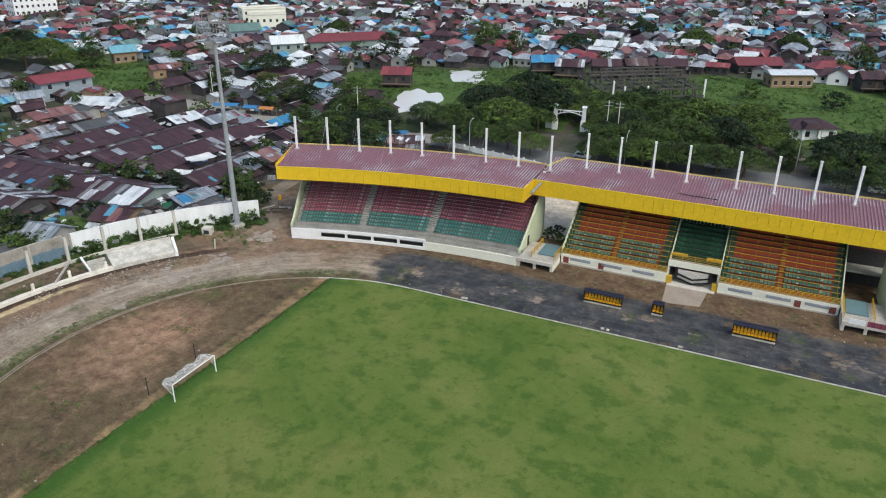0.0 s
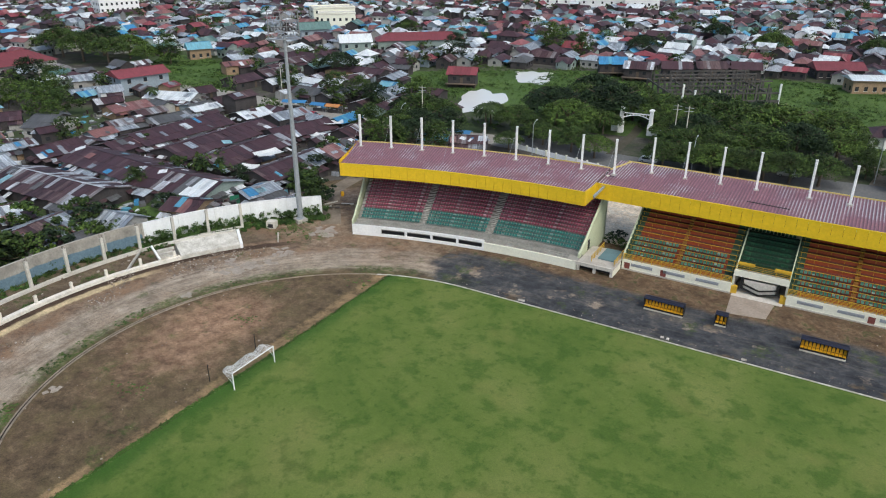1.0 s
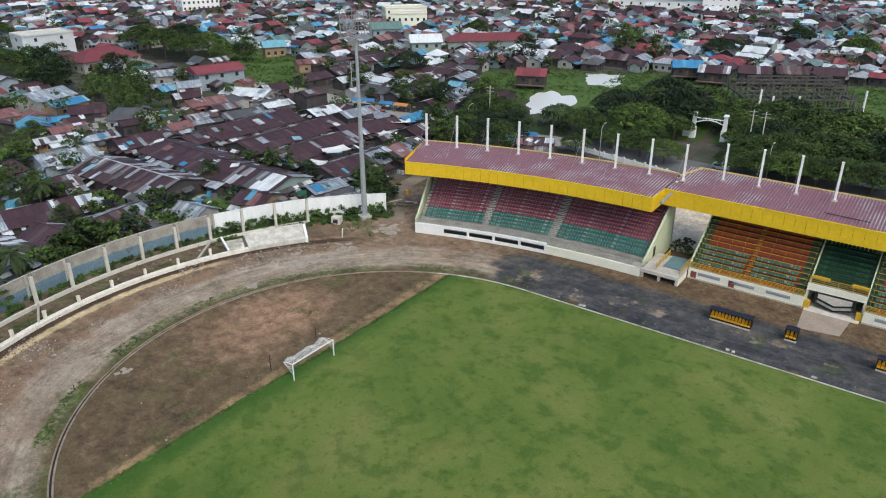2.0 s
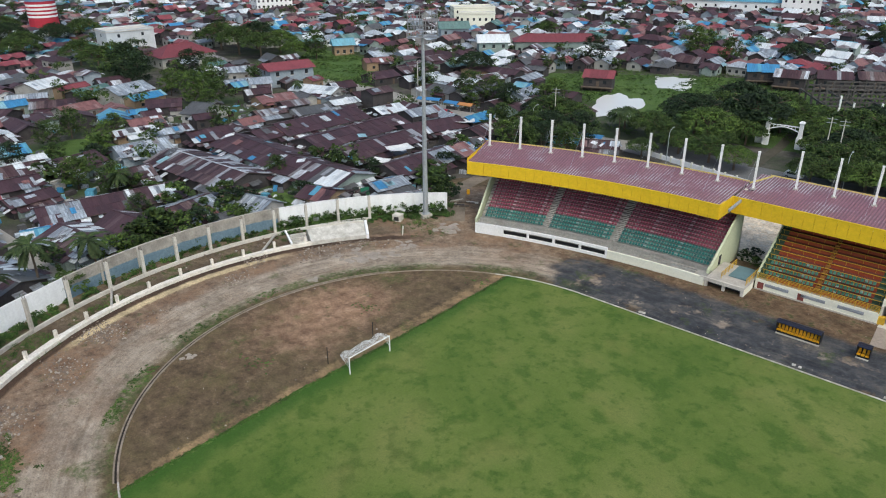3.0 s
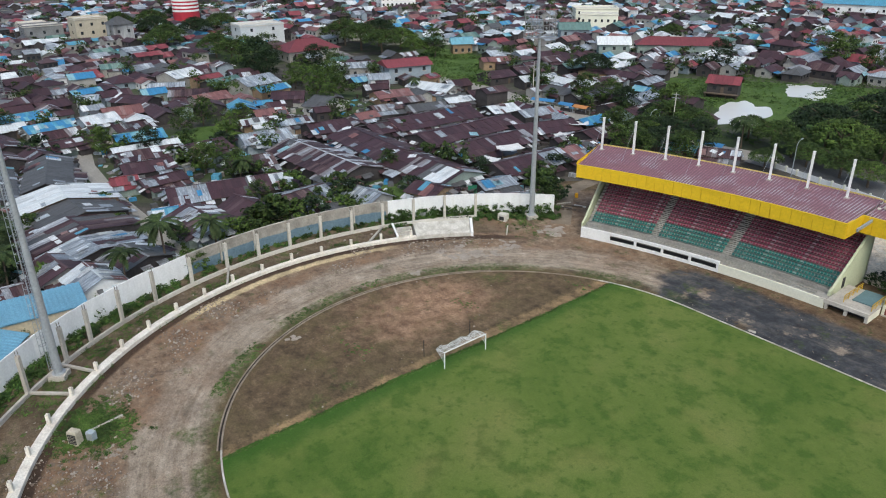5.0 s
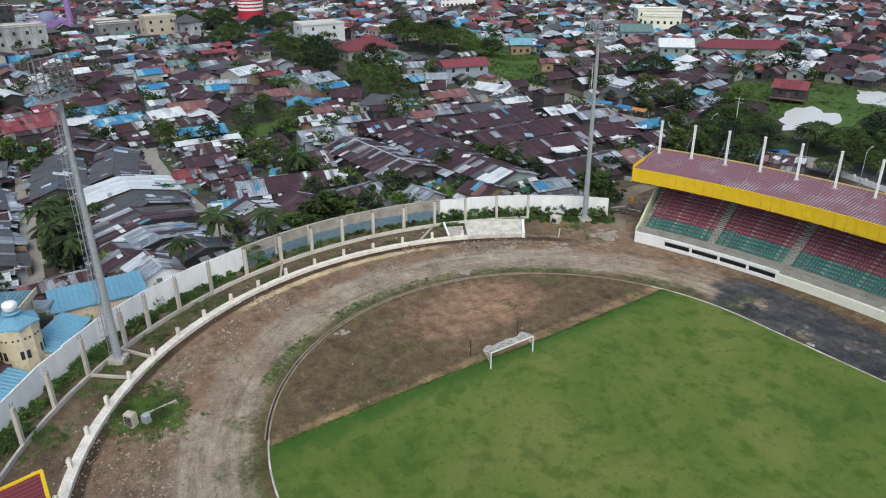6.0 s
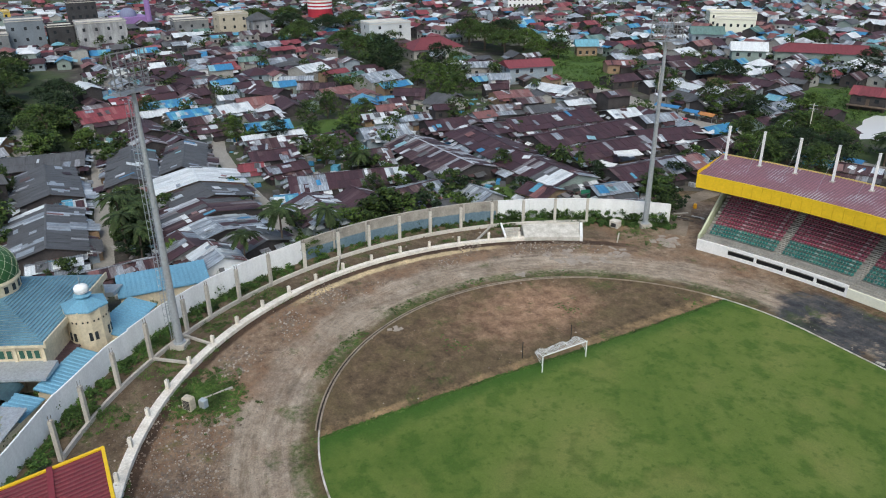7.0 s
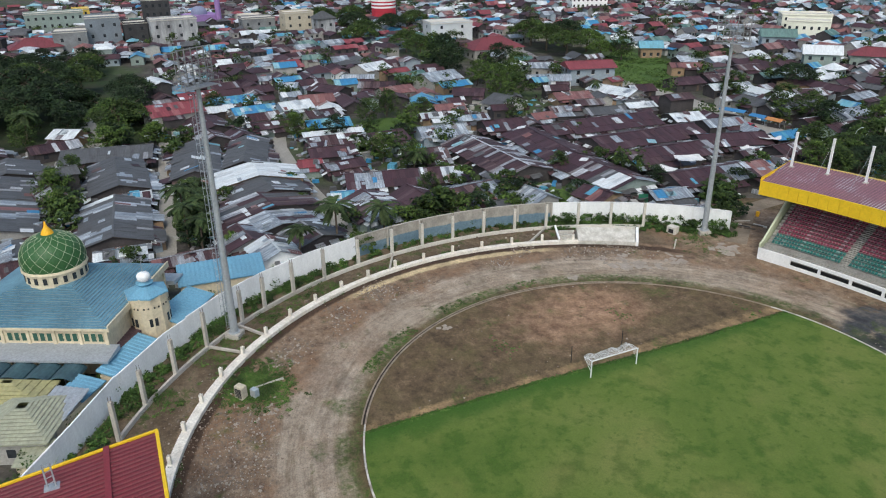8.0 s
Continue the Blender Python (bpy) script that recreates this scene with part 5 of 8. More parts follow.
def gable_walls(g, L, W, eave, rise):
    l, w = L / 2, W / 2
    n = len(g.v)
    g.v += [(-l, -w, -0.3), (l, -w, -0.3), (l, w, -0.3), (-l, w, -0.3), (-l, -w, eave), (l, -w, eave), (l, w, eave), (-l, w, eave), (-l, 0, eave + rise - 0.1), (l, 0, eave + rise - 0.1)]
    g.f += [tuple(n + i for i in f) for f in ((0, 1, 5, 4), (2, 3, 7, 6), (1, 2, 6, 9, 5), (3, 0, 4, 8, 7))]
    return g


WALLS = {"boards": WOODWALL, "pale": PLASTER, "green": GREENWALL, "blue": BLUEHOUSE, "ochre": OCHRE, "white": WHITEWASH}
WALLPICK = ("boards", "boards", "boards", "boards", "pale", "green", "blue", "ochre")
WALLWORDS = {"boards": "weathered board", "pale": "pale plaster", "green": "washed-green", "blue": "washed-blue", "ochre": "ochre", "white": "white"}
ROOFWORDS = {"rust": "patched rusty brown", "maroon": "dark maroon", "grey": "weathered grey", "silver": "bare silvery", "blue": "bright blue",
             "red": "dark red", "clay": "faded terracotta", "green": "dull green", "white": "whitish"}
PLACED = []
COUNT = [0]


class Scraps:
    """Loose metal sheets of several kinds gathered in one mesh."""

    def __init__(self):
        self.v, self.f, self.ix = [], [], []

    def sheet(self, low, flip, thick, kind):
        if flip:
            low = [low[1], low[0], low[3], low[2]]
        g = Geo().hexa(list(low) + [(p[0], p[1], p[2] + thick) for p in low])
        n = len(self.v)
        self.v += g.v
        self.f += [tuple(n + i for i in f) for f in g.f]
        self.ix += [list(ROOFS).index(kind)] * len(g.f)

    def mesh(self, name):
        return mesh_of(name, self.v, self.f, list(ROOFS.values()), self.ix)


def house(x, y, turn, L, W, eave=2.9, rise=1.5, style="rust", wall=None, apart=True):
    """A low house: board or plaster walls, a gable roof of overlapping metal sheets, door and windows."""
    COUNT[0] += 1
    eave -= 0.35
    rise *= 0.82
    rnd = random.Random(COUNT[0])
    wall = wall or rnd.choice(("boards", "boards", "green", "boards", "pale") if style == "grey" else WALLPICK)
    root = thing("house", x, y, 0, turn, f"low {WALLWORDS[wall]} house under a {ROOFWORDS[style]} sheet-metal gable roof", "house", "houses of the town")
    part("wall", gable_walls(Geo(), L, W, eave, rise), WALLS[wall], root)
    over, slope = 0.5, rise / (W / 2)
    top = eave + rise
    half = W / 2 + over
    deck = Geo()
    for side in (1, -1):
        deck.hexa(sheet_corners(side, -L / 2 - over + 0.05, L / 2 + over - 0.05, 0.0, half - 0.08, -0.02, top, slope))
    r = part("roof", deck, BARK, root)
    if apart and math.hypot(x - 51, y + 55) < 168:
        run, cover = 0, ROOFS[style]
        for p in sheet_plan(L, W, eave, rise, over, 1.05, rnd):
            if run <= 0:
                patched = rnd.random() < (0.13 if style in ("maroon", "rust") else 0.07)
                run, cover = (rnd.randint(2, 9), ROOFS[rnd.choice(("silver", "silver", "silver", "rust", "rust", "clay", "grey", "white"))]) if patched else (1, ROOFS[style])
            run -= 1
            part("roof_sheet", Geo().hexa(sheet_corners(*p, top, slope)), cover, r)
    else:
        g = Geo()
        for p in sheet_plan(L, W, eave, rise, over, 1.1, rnd):
            g.hexa(sheet_corners(*p, top, slope))
        tagged(part("sheeting", g, ROOFS[style], r), kind="stuff")
    part("ridge_cap", Geo().beam((-L / 2 - over, 0, top + 0.1), (L / 2 + over, 0, top + 0.1), 0.4, 0.07), ROOFS[style], r)
    # lean-tos against the sides and loose sheets thrown on the roof
    for k in range(rnd.choice((2, 3, 4, 4)) if apart else rnd.choice((0, 1, 2))):
        side = rnd.choice((-1, 1))
        a = rnd.uniform(-L / 2, L / 2 - 3)
        b = min(L / 2 + 0.6, a + rnd.uniform(3, 8))
        out = rnd.uniform(1.6, 3.2)
        zh = eave - rnd.uniform(0.25, 0.5)
        lean = part("lean_to", Geo().box(a + 0.2, b - 0.2, min(side * W / 2, side * (W / 2 + out - 0.4)), max(side * W / 2, side * (W / 2 + out - 0.4)), -0.2, zh - 0.75), WALLS[rnd.choice(WALLPICK)], root)
        g = Geo()
        q = a
        while q < b:
            e = min(b, q + rnd.uniform(0.9, 1.3))
            c = [(q, side * W / 2), (e, side * W / 2), (e, side * (W / 2 + out + rnd.uniform(-0.2, 0.3))), (q, side * (W / 2 + out))]
            zs = [zh, zh, zh - 0.65, zh - 0.65]
            if side < 0:
                c, zs = [c[1], c[0], c[3], c[2]], zs
            w = rnd.uniform(0, 0.05)
            g.hexa([(*p, z + w) for p, z in zip(c, zs)] + [(*p, z + w + 0.04) for p, z in zip(c, zs)])
            q = e
        tagged(part("roof", g, ROOFS[rnd.choice(("rust", "rust", "silver", "grey", "maroon", style))], lean), kind="stuff")
    scraps = Scraps()
    for k in range(rnd.randint(5, 12) if apart else rnd.randint(0, 2)):
        side, px = rnd.choice((-1, 1)), rnd.uniform(-L / 2, L / 2)
        t, wd, ln = rnd.uniform(0.6, W / 2 - 0.3), rnd.uniform(0.5, 2.4), rnd.uniform(0.8, 3.4)
        tw = rnd.choice((0, 0, 0.05, rnd.uniform(-0.7, 0.7)))
        c = [(px + u * math.cos(tw) - v * math.sin(tw), t + u * math.sin(tw) + v * math.cos(tw)) for u, v in ((-wd / 2, -ln / 2), (wd / 2, -ln / 2), (wd / 2, ln / 2), (-wd / 2, ln / 2))]
        low = [(cx, side * cy, top - cy * slope + 0.14) for cx, cy in c]
        scraps.sheet(low, side < 0, 0.03, rnd.choice(("silver", "white", "silver", "silver", "white", "clay", "blue", "grey", "rust", "rust")))
    if scraps.v:
        tagged(part("roof_scrap", scraps.mesh("roof_scrap"), None, r), kind="stuff")
    if apart:
        skirt = Scraps()
        for side in (-1, 1):
            q = -L / 2 - 0.4
            while q < L / 2:
                e = q + rnd.uniform(0.8, 2.4)
                if rnd.random() < 0.72:
                    out, drop = rnd.uniform(0.7, 2.3), rnd.uniform(0.25, 0.8)
                    z = eave - rnd.uniform(0.25, 0.75)
                    low = [(q, side * W / 2, z), (e, side * W / 2, z + rnd.uniform(-0.08, 0.08)), (e, side * (W / 2 + out), z - drop), (q, side * (W / 2 + out * rnd.uniform(0.85, 1.1)), z - drop)]
                    skirt.sheet(low, side < 0, 0.04, rnd.choice(("rust", "rust", "rust", "silver", "silver", "white", "grey", style)))
                q = e
            q = -W / 2
            while q < W / 2:
                e = q + rnd.uniform(0.8, 2.0)
                if rnd.random() < 0.6:
                    out, z = rnd.uniform(0.6, 1.9), eave - rnd.uniform(0.3, 0.8)
                    low = [(side * L / 2, q, z), (side * L / 2, e, z), (side * (L / 2 + out), e, z - 0.5), (side * (L / 2 + out), q, z - 0.5)]
                    skirt.sheet(low, side > 0, 0.04, rnd.choice(("rust", "rust", "silver", "white", "grey", style)))
                q = e
        tagged(part("eave_awning", skirt.mesh("eave_awning"), None, root, "patched metal awnings under the eaves"), kind="stuff")
    n = 2 if L < 16 or not apart else 3
    for side in (-1, 1):
        for i in range(n):
            px = -L / 2 + L * (i + 0.5) / n
            if side < 0 and i == n // 2:
                part("door", Geo().box(px - 0.45, px + 0.45, side * W / 2 - 0.06, side * W / 2 + 0.06, -0.1, 2.0), BARK, root)
            else:
                part("window", Geo().box(px - 0.55, px + 0.55, side * W / 2 - 0.05, side * W / 2 + 0.05, 0.95, 1.95), GLASS, root)
    PLACED.append((x, y, radians(turn), L / 2 + 0.4, W / 2 + 0.4))
    return root


def clear(x, y, turn, l, w, gap=0.0):
    """True if a rectangle there stands free of those already placed."""
    a = radians(turn)
    for bx, by, b, bl, bw in PLACED:
        d2 = (x - bx) ** 2 + (y - by) ** 2
        if d2 > (math.hypot(l, w) + math.hypot(bl, bw)) ** 2:
            continue
        ok = False
        for t, ml, mw, ol, ow in ((a, l, w, bl, bw), (b, bl, bw, l, w)):
            dx, dy = (bx - x) * math.cos(t) + (by - y) * math.sin(t), -(bx - x) * math.sin(t) + (by - y) * math.cos(t)
            c, s = abs(math.cos(a - b)), abs(math.sin(a - b))
            if abs(dx) > ml + ol * c + ow * s + gap or abs(dy) > mw + ol * s + ow * c + gap:
                ok = True
        if not ok:
            return False
    return True


# the blocks next to the wall
house(-95.0, 73.3, 90, 33, 12.5, 3.0, 2.1, "maroon")
house(-81.0, 68.5, 89, 25, 11.5, 3.0, 2.0, "maroon")
house(-63.0, 67.7, 87, 25.6, 10.5, 3.0, 1.9, "maroon")
house(-82.7, 91.4, 72, 18, 11.0, 3.0, 2.0, "maroon")
house(-111.5, 74.0, 86, 28, 14.0, 3.0, 2.2, "maroon")
house(-106.8, 97.6, 80, 9, 9, 3.0, 1.5, "white")
house(-75.3, 45.0, 2, 22.6, 13.0, 3.0, 2.2, "maroon")
house(-58.6, 50.0, 80, 8, 6, 2.4, 1.0, "silver")
house(-48.8, 50.1, 70, 6, 4.5, 2.2, 0.9, "clay")
house(-124.0, 82.0, 80, 12, 8, 3.0, 1.4, "grey")
house(-146.1, 84.7, 80, 12, 9, 3.0, 1.5, "clay", "ochre")
house(-143.7, 101.1, 17, 16.6, 9.6, 3.6, 1.6, "white", "pale")
house(-125.1, 96.1, 80, 9, 6, 3.0, 1.0, "white")
house(-131.7, 72.6, 80, 10, 7, 3.0, 1.2, "rust")
house(-97.5, 29.5, 2, 31, 13.5, 3.0, 2.3, "rust")
house(-100.0, 46.3, -4, 27, 12.5, 3.0, 2.2, "maroon")
house(-125.1, 27.5, 82, 12.5, 11.0, 3.0, 1.9, "silver")
house(-126.5, 11.0, 97, 11, 10.5, 3.0, 1.8, "maroon")
house(-137.0, 0.0, 86, 16, 4.2, 3.2, 0.7, "white")
house(-107.4, 15.0, 80, 10, 9, 3.0, 1.5, "rust")
house(-92.5, 3.9, 77, 26.9, 11.0, 3.0, 2.0, "maroon")
house(-107.8, -6.4, 95, 9.4, 6, 3.0, 1.2, "maroon")
house(-76.5, 11.3, 95, 12, 11, 3.0, 2.0, "rust")
house(-78.0, -8.6, 8, 13, 10, 3.0, 1.8, "maroon")
house(-88.0, -11.7, 75, 6, 5, 2.6, 0.9, "blue")
house(-149.6, 41.5, 80, 9, 8, 3.0, 1.4, "clay")
house(-142.0, 34.8, 80, 11, 5, 3.0, 1.0, "white")
house(-134.8, 41.0, 80, 11, 5, 3.0, 1.0, "silver")
house(-123.0, 45.8, 82, 11.3, 11.0, 3.0, 2.0, "maroon")
house(-175.1, -37.6, 100, 15, 12, 5.5, 2.6, "red", "pale")
house(-200.8, -27.7, 100, 12, 8, 4.0, 1.4, "red")
house(-189.6, -17.9, 95, 13, 9, 3.6, 1.5, "blue", "boards")
house(-174.3, -14.2, 95, 13, 9, 3.2, 1.5, "blue", "pale")
house(-165.0, -3.3, 95, 9, 9, 5.2, 1.8, "white", "blue")
house(-163.3, -30.0, 10, 18, 11, 3.0, 2.0, "maroon", "boards")
house(-153.6, -14.3, 95, 12, 7, 3.0, 1.2, "maroon")
house(-155.4, 2.6, 95, 10, 7, 4.2, 1.4, "rust", "pale")
house(-127.2, -37.6, -8, 27, 10.5, 3.0, 1.9, "grey")
house(-128.5, -25.0, -14, 24, 9.6, 3.0, 1.8, "grey")
house(-107.5, -26.8, -3, 10.5, 19, 3.2, 2.4, "white")
house(-97.4, -26.6, 4, 9.6, 16, 3.0, 2.2, "grey")
house(-87.5, -28.9, 10, 9, 19, 3.0, 2.0, "rust")
house(-78.0, -29.5, 12, 7.5, 15, 2.8, 1.6, "silver")
house(-69.2, -24.6, 12, 8, 9, 3.0, 1.5, "grey")
house(-110.5, -36.5, 85, 9, 4, 2.6, 0.7, "green")
house(-119.8, -5.5, 84, 11, 8.5, 3.0, 1.5, "maroon")
house(-112.8, -13.0, 80, 5, 5, 2.8, 1.2, "red")
house(-130.2, -2.2, 86, 12.5, 8.5, 3.0, 1.5, "rust")
house(-143.8, -56.8, 80, 21, 13, 3, 1.9, "grey")
house(-122.4, -55.6, 0, 23, 12, 3, 2.0, "grey")
house(-92.0, -57.4, -3, 23.5, 12.5, 3, 2.1, "grey")
house(-77.2, -57.2, 87, 8, 4, 2.6, 0.7, "silver")
house(-107.3, -52.4, 88, 5, 4, 2.8, 0.8, "white", "pale")
house(-138.0, -79.0, 4, 13, 13, 3, 1.9, "grey")
house(-121.5, -79.5, 4, 16, 13, 3, 1.9, "grey")
house(-102.5, -78.0, 4, 19, 13, 3, 2.0, "grey")
house(-97.5, -69.3, 88, 4, 5, 2.6, 0.7, "silver")
house(-84.0, -74.6, 5, 9, 8, 2.8, 1.2, "silver")
house(-133.5, -66.0, 94, 4, 5, 2.8, 0.9, "maroon")
house(-72.9, -36.1, 8, 8, 8, 3.0, 1.7, "maroon")
house(-167.7, -66.3, 60, 7, 9, 3.4, 1.6, "white")
house(-69.5, -47.4, 92, 10, 4.5, 2.6, 0.9, "rust")
house(-63.9, 36.0, 15, 7, 8, 2.8, 1.4, "maroon")
house(-64.0, -32.8, 5, 7.5, 7.2, 3.4, 1.8, "white", "white")
house(-63.5, 85.8, 88, 8, 8, 2.8, 1.4, "rust")
house(-112.0, 57.0, 88, 9, 10, 3.0, 1.7, "maroon")
house(-37.5, 106.5, 25, 9, 6, 2.9, 1.3, "rust", "pale")
house(-46.5, 104.0, 20, 7, 5, 2.8, 1.0, "blue")


# ---- larger buildings of the town ----
def building(x, y, turn, L, W, H, storeys, wall, label, roof="flat", style=None, cols=5, rise=2.0, name="building", category="building", sills=True):
    """A plastered block with storeys of windows and a flat parapet or hipped roof."""
    root = thing(name, x, y, 0, turn, label, category)
    part("wall", Geo().box(-L / 2, L / 2, -W / 2, W / 2, -0.3, H), wall, root)
    if roof == "flat":
        r = part("roof", Geo().box(-L / 2 - 0.3, L / 2 + 0.3, -W / 2 - 0.3, W / 2 + 0.3, H, H + 0.3), PALE, root)
        for a in (-1, 1):
            part("parapet", Geo().box(-L / 2, L / 2, a * W / 2 - 0.12, a * W / 2 + 0.12, H + 0.3, H + 0.9), wall, r)
            part("parapet", Geo().box(a * L / 2 - 0.12, a * L / 2 + 0.12, -W / 2 + 0.12, W / 2 - 0.12, H + 0.3, H + 0.9), wall, r)
    else:
        g = Geo()
        o, l, w = 0.9, L / 2 + 0.9, W / 2 + 0.9
        in_ = min(l, w) * (0.95 if roof == "hip" else 0.0)
        g.v = [(-l, -w, H), (l, -w, H), (l, w, H), (-l, w, H), (-l + in_, 0, H + rise), (l - in_, 0, H + rise)]
        g.f = [(0, 1, 5, 4), (2, 3, 4, 5), (1, 2, 5), (3, 0, 4), (3, 2, 1, 0)]
        r = part("roof", g, ROOFS[style], root)
        part("ridge_cap", Geo().beam((-l + in_, 0, H + rise + 0.03), (l - in_, 0, H + rise + 0.03), 0.4, 0.1), ROOFS[style], r)
    for s in range(storeys):
        z = 0.9 + s * H / storeys
        h = min(1.5, H / storeys * 0.5)
        for side in (-1, 1):
            for i in range(cols):
                px = -L / 2 + L * (i + 0.5) / cols
                w = part("window", Geo().box(px - 0.6, px + 0.6, side * W / 2 - 0.05, side * W / 2 + 0.05, z, z + h), GLASS, root)
                if sills and L < 18 and storeys < 3 and x > -260:
                    part("sill", Geo().box(px - 0.7, px + 0.7, side * W / 2 - 0.15, side * W / 2 + 0.15, z - 0.12, z), PALE, w)
            for i in range(max(1, cols // 2)):
                py = -W / 2 + W * (i + 0.5) / max(1, cols // 2)
                part("window", Geo().box(side * L / 2 - 0.05, side * L / 2 + 0.05, py - 0.6, py + 0.6, z, z + h), GLASS, root)
    PLACED.append((x, y, radians(turn), L / 2 + 1, W / 2 + 1))
    return root


PURPLE = stained("lilac_paint", (0.30, 0.18, 0.42), (0.25, 0.18, 0.32), 0.4, 3.0, 0.4)
SALMON = stained("salmon_paint", (0.55, 0.32, 0.24), (0.4, 0.25, 0.2), 0.4, 3.0, 0.4)
MUSTARD = stained("mustard_paint", (0.62, 0.44, 0.08), (0.45, 0.32, 0.1), 0.4, 3.0, 0.4)
SLATEBLUE = stained("slate_blue_render", (0.20, 0.235, 0.27), (0.13, 0.15, 0.17), 0.15, 2.0, 0.6)
STREAKED = stained("streaked_white_render", (0.46, 0.47, 0.48), (0.12, 0.12, 0.125), 0.25, 2.0, 0.9, stretch=(1, 1, 0.25))
SOOT = stained("sooty_concrete", (0.055, 0.055, 0.06), (0.03, 0.03, 0.03), 0.3, 2.0, 0.7)
LEADGREY = stained("raw_render", (0.24, 0.25, 0.26), (0.12, 0.12, 0.12), 0.15, 2.0, 0.8)
WRAP = stained("pale_sheeted_wall", (0.58, 0.60, 0.61), (0.44, 0.46, 0.47), 0.3, 3.0, 0.6)
TAN = stained("tan_render", (0.50, 0.45, 0.35), (0.38, 0.34, 0.27), 0.3, 3.0, 0.5)
building(-292.0, 108.5, 84, 22, 14, 10.0, 3, WRAP, "pale three-storey block with almost blank walls", cols=2)
building(-352.0, -66.0, 88, 15, 14, 10, 2, LEADGREY, "bare grey rendered block with few windows", cols=2)
building(-360.0, -51.0, 90, 16, 14, 15, 3, SLATEBLUE, "tall bare grey rendered block with few windows", cols=3)
building(-354.0, -36.5, 92, 11, 12, 12, 3, SOOT, "stained dark grey concrete block", cols=2)
building(-346.0, -19.0, 92, 22, 12, 13.5, 3, STREAKED, "streaked old concrete block with empty windows", cols=4)
building(-428.0, -75.0, 95, 30, 12, 12, 3, GREENWALL, "long old terrace of three pale green storeys", cols=8)
building(-455.0, -61.0, 95, 9, 9, 11, 3, MUSTARD, "narrow mustard yellow town house", cols=2)
building(-350.0, -82.0, 96, 22, 15, 4.2, 1, PLASTER, "large villa under a hipped maroon roof", "hip", "red", 4, 4.0)
building(-359.0, 47.5, 92, 16, 12, 12, 3, TAN, "tan three-storey block with small windows", cols=3)
building(-343.0, 58.0, 96, 10, 9, 10, 2, STREAKED, "old white house with a steep worn roof", "hip", "grey", 2, 3.5)
building(-369.0, 249.0, 70, 24, 14, 14, 4, WHITEWASH, "white four-storey block with rows of windows", cols=8)
building(-212.0, 272.5, 40, 20, 13, 9, 2, CREAM, "cream two-storey block with long balconies", cols=6)
building(-192.0, 229.0, 50, 14, 10, 7, 2, BLUEHOUSE, "grey-blue house under a dull green gable", "gable", "green", 3, 3.0)
building(-151.0, 208.0, 45, 13, 9, 6.5, 2, GREENWALL, "tall house with dark gable and white roof", "gable", "white", 3, 3.0)
building(-173.5, 111.0, 75, 17, 11, 6.0, 2, BLUEHOUSE, "grey-blue hall under a bright red roof", "gable", "red", 3, 2.0)
building(-242.0, 107.5, 86, 24, 15, 4.5, 1, PLASTER, "wide hall under a pink-red hipped roof", "hip", "red", 6, 4.2)
building(-207.0, 168.5, 60, 9, 7, 4.4, 1, OCHRE, "ochre house with a bright blue gable roof", "gable", "blue", 3, 2.6)
building(-135.5, 237.5, 40, 40, 10, 5, 1, GREENWALL, "long school building, green walls and a pink-red roof", "hip", "red", 10, 3.0)
building(50.5, 239.5, 25, 15, 8, 4.6, 1, OCHRE, "ochre house with a white roof at the swamp's edge", "gable", "white", 5, 1.2)
building(38.0, 262.0, 25, 17, 10, 3.6, 1, WOODWALL, "row of houses under dark red roofs", "gable", "red", 6, 2.4)
building(64.0, 266.0, 25, 14, 9, 3.6, 1, PLASTER, "low house under a dark red roof", "hip", "red", 4, 2.4)
building(-130.0, 433.0, 15, 60, 20, 9, 2, WHITEWASH, "long white hall with a pale blue roof", "gable", "blue", 10, 3.0)
building(-90.0, 440.0, 15, 22, 18, 13, 3, WHITEWASH, "white block with a red pyramid roof", "hip", "red", 5, 5.0)
building(-390.0, 262.0, 60, 26, 14, 15, 4, WHITEWASH, "white four-storey hotel block", cols=8)
building(-226.0, 286.0, 50, 24, 14, 10, 3, CREAM, "plain cream three-storey block with rows of windows", cols=6)
building(-371.0, -24.0, 92, 13, 10, 21, 5, SOOT, "dark burnt-out concrete tower with open floors", cols=4)
building(-404.0, 30.0, 90, 13, 10, 7, 2, PALE, "pale plastered two-storey apartment block", cols=3)
building(-372.0, 28.0, 90, 18, 12, 9, 2, LEADGREY, "pair of bare grey concrete shells", cols=3)
building(57.6, 166.6, 26, 13, 8.5, 3.2, 1, WHITEWASH, "white bungalow with a dark red hipped roof", "hip", "maroon", 4, 1.9)


def lot(x, y, turn, L, W, eave, rise, style, wall=None):
    """A house of the middle distance, where its ground is still free."""
    if clear(x, y, turn, L / 2, W / 2, -1.2):
        house(x, y, turn, L, W, eave, rise, style, wall, False)


lot(-236.3, 10.7, 86, 8.2, 8, 5.2, 1.6, "blue", "pale")
lot(-215.1, 6.4, 97, 9.2, 6, 3.6, 1.3, "blue")
lot(-213.5, 13.8, 117, 5.0, 6, 3.6, 1.3, "blue", "pale")
lot(-201.4, 3.8, 63, 6.1, 7, 3.9, 1.5, "silver", "pale")
lot(-170.2, 2.7, 69, 7.1, 11, 3.6, 2.2, "maroon", "pale")
lot(-193.8, 16.4, 32, 13.3, 9, 3.1, 1.8, "maroon")
lot(-201.1, 24.4, 83, 7.6, 7, 3.4, 1.5, "blue", "green")
lot(-221.8, 41.6, 111, 12.3, 11, 4.1, 2.2, "white", "pale")
lot(-206.7, 31.2, 66, 11.6, 5, 3.8, 1.1, "silver")
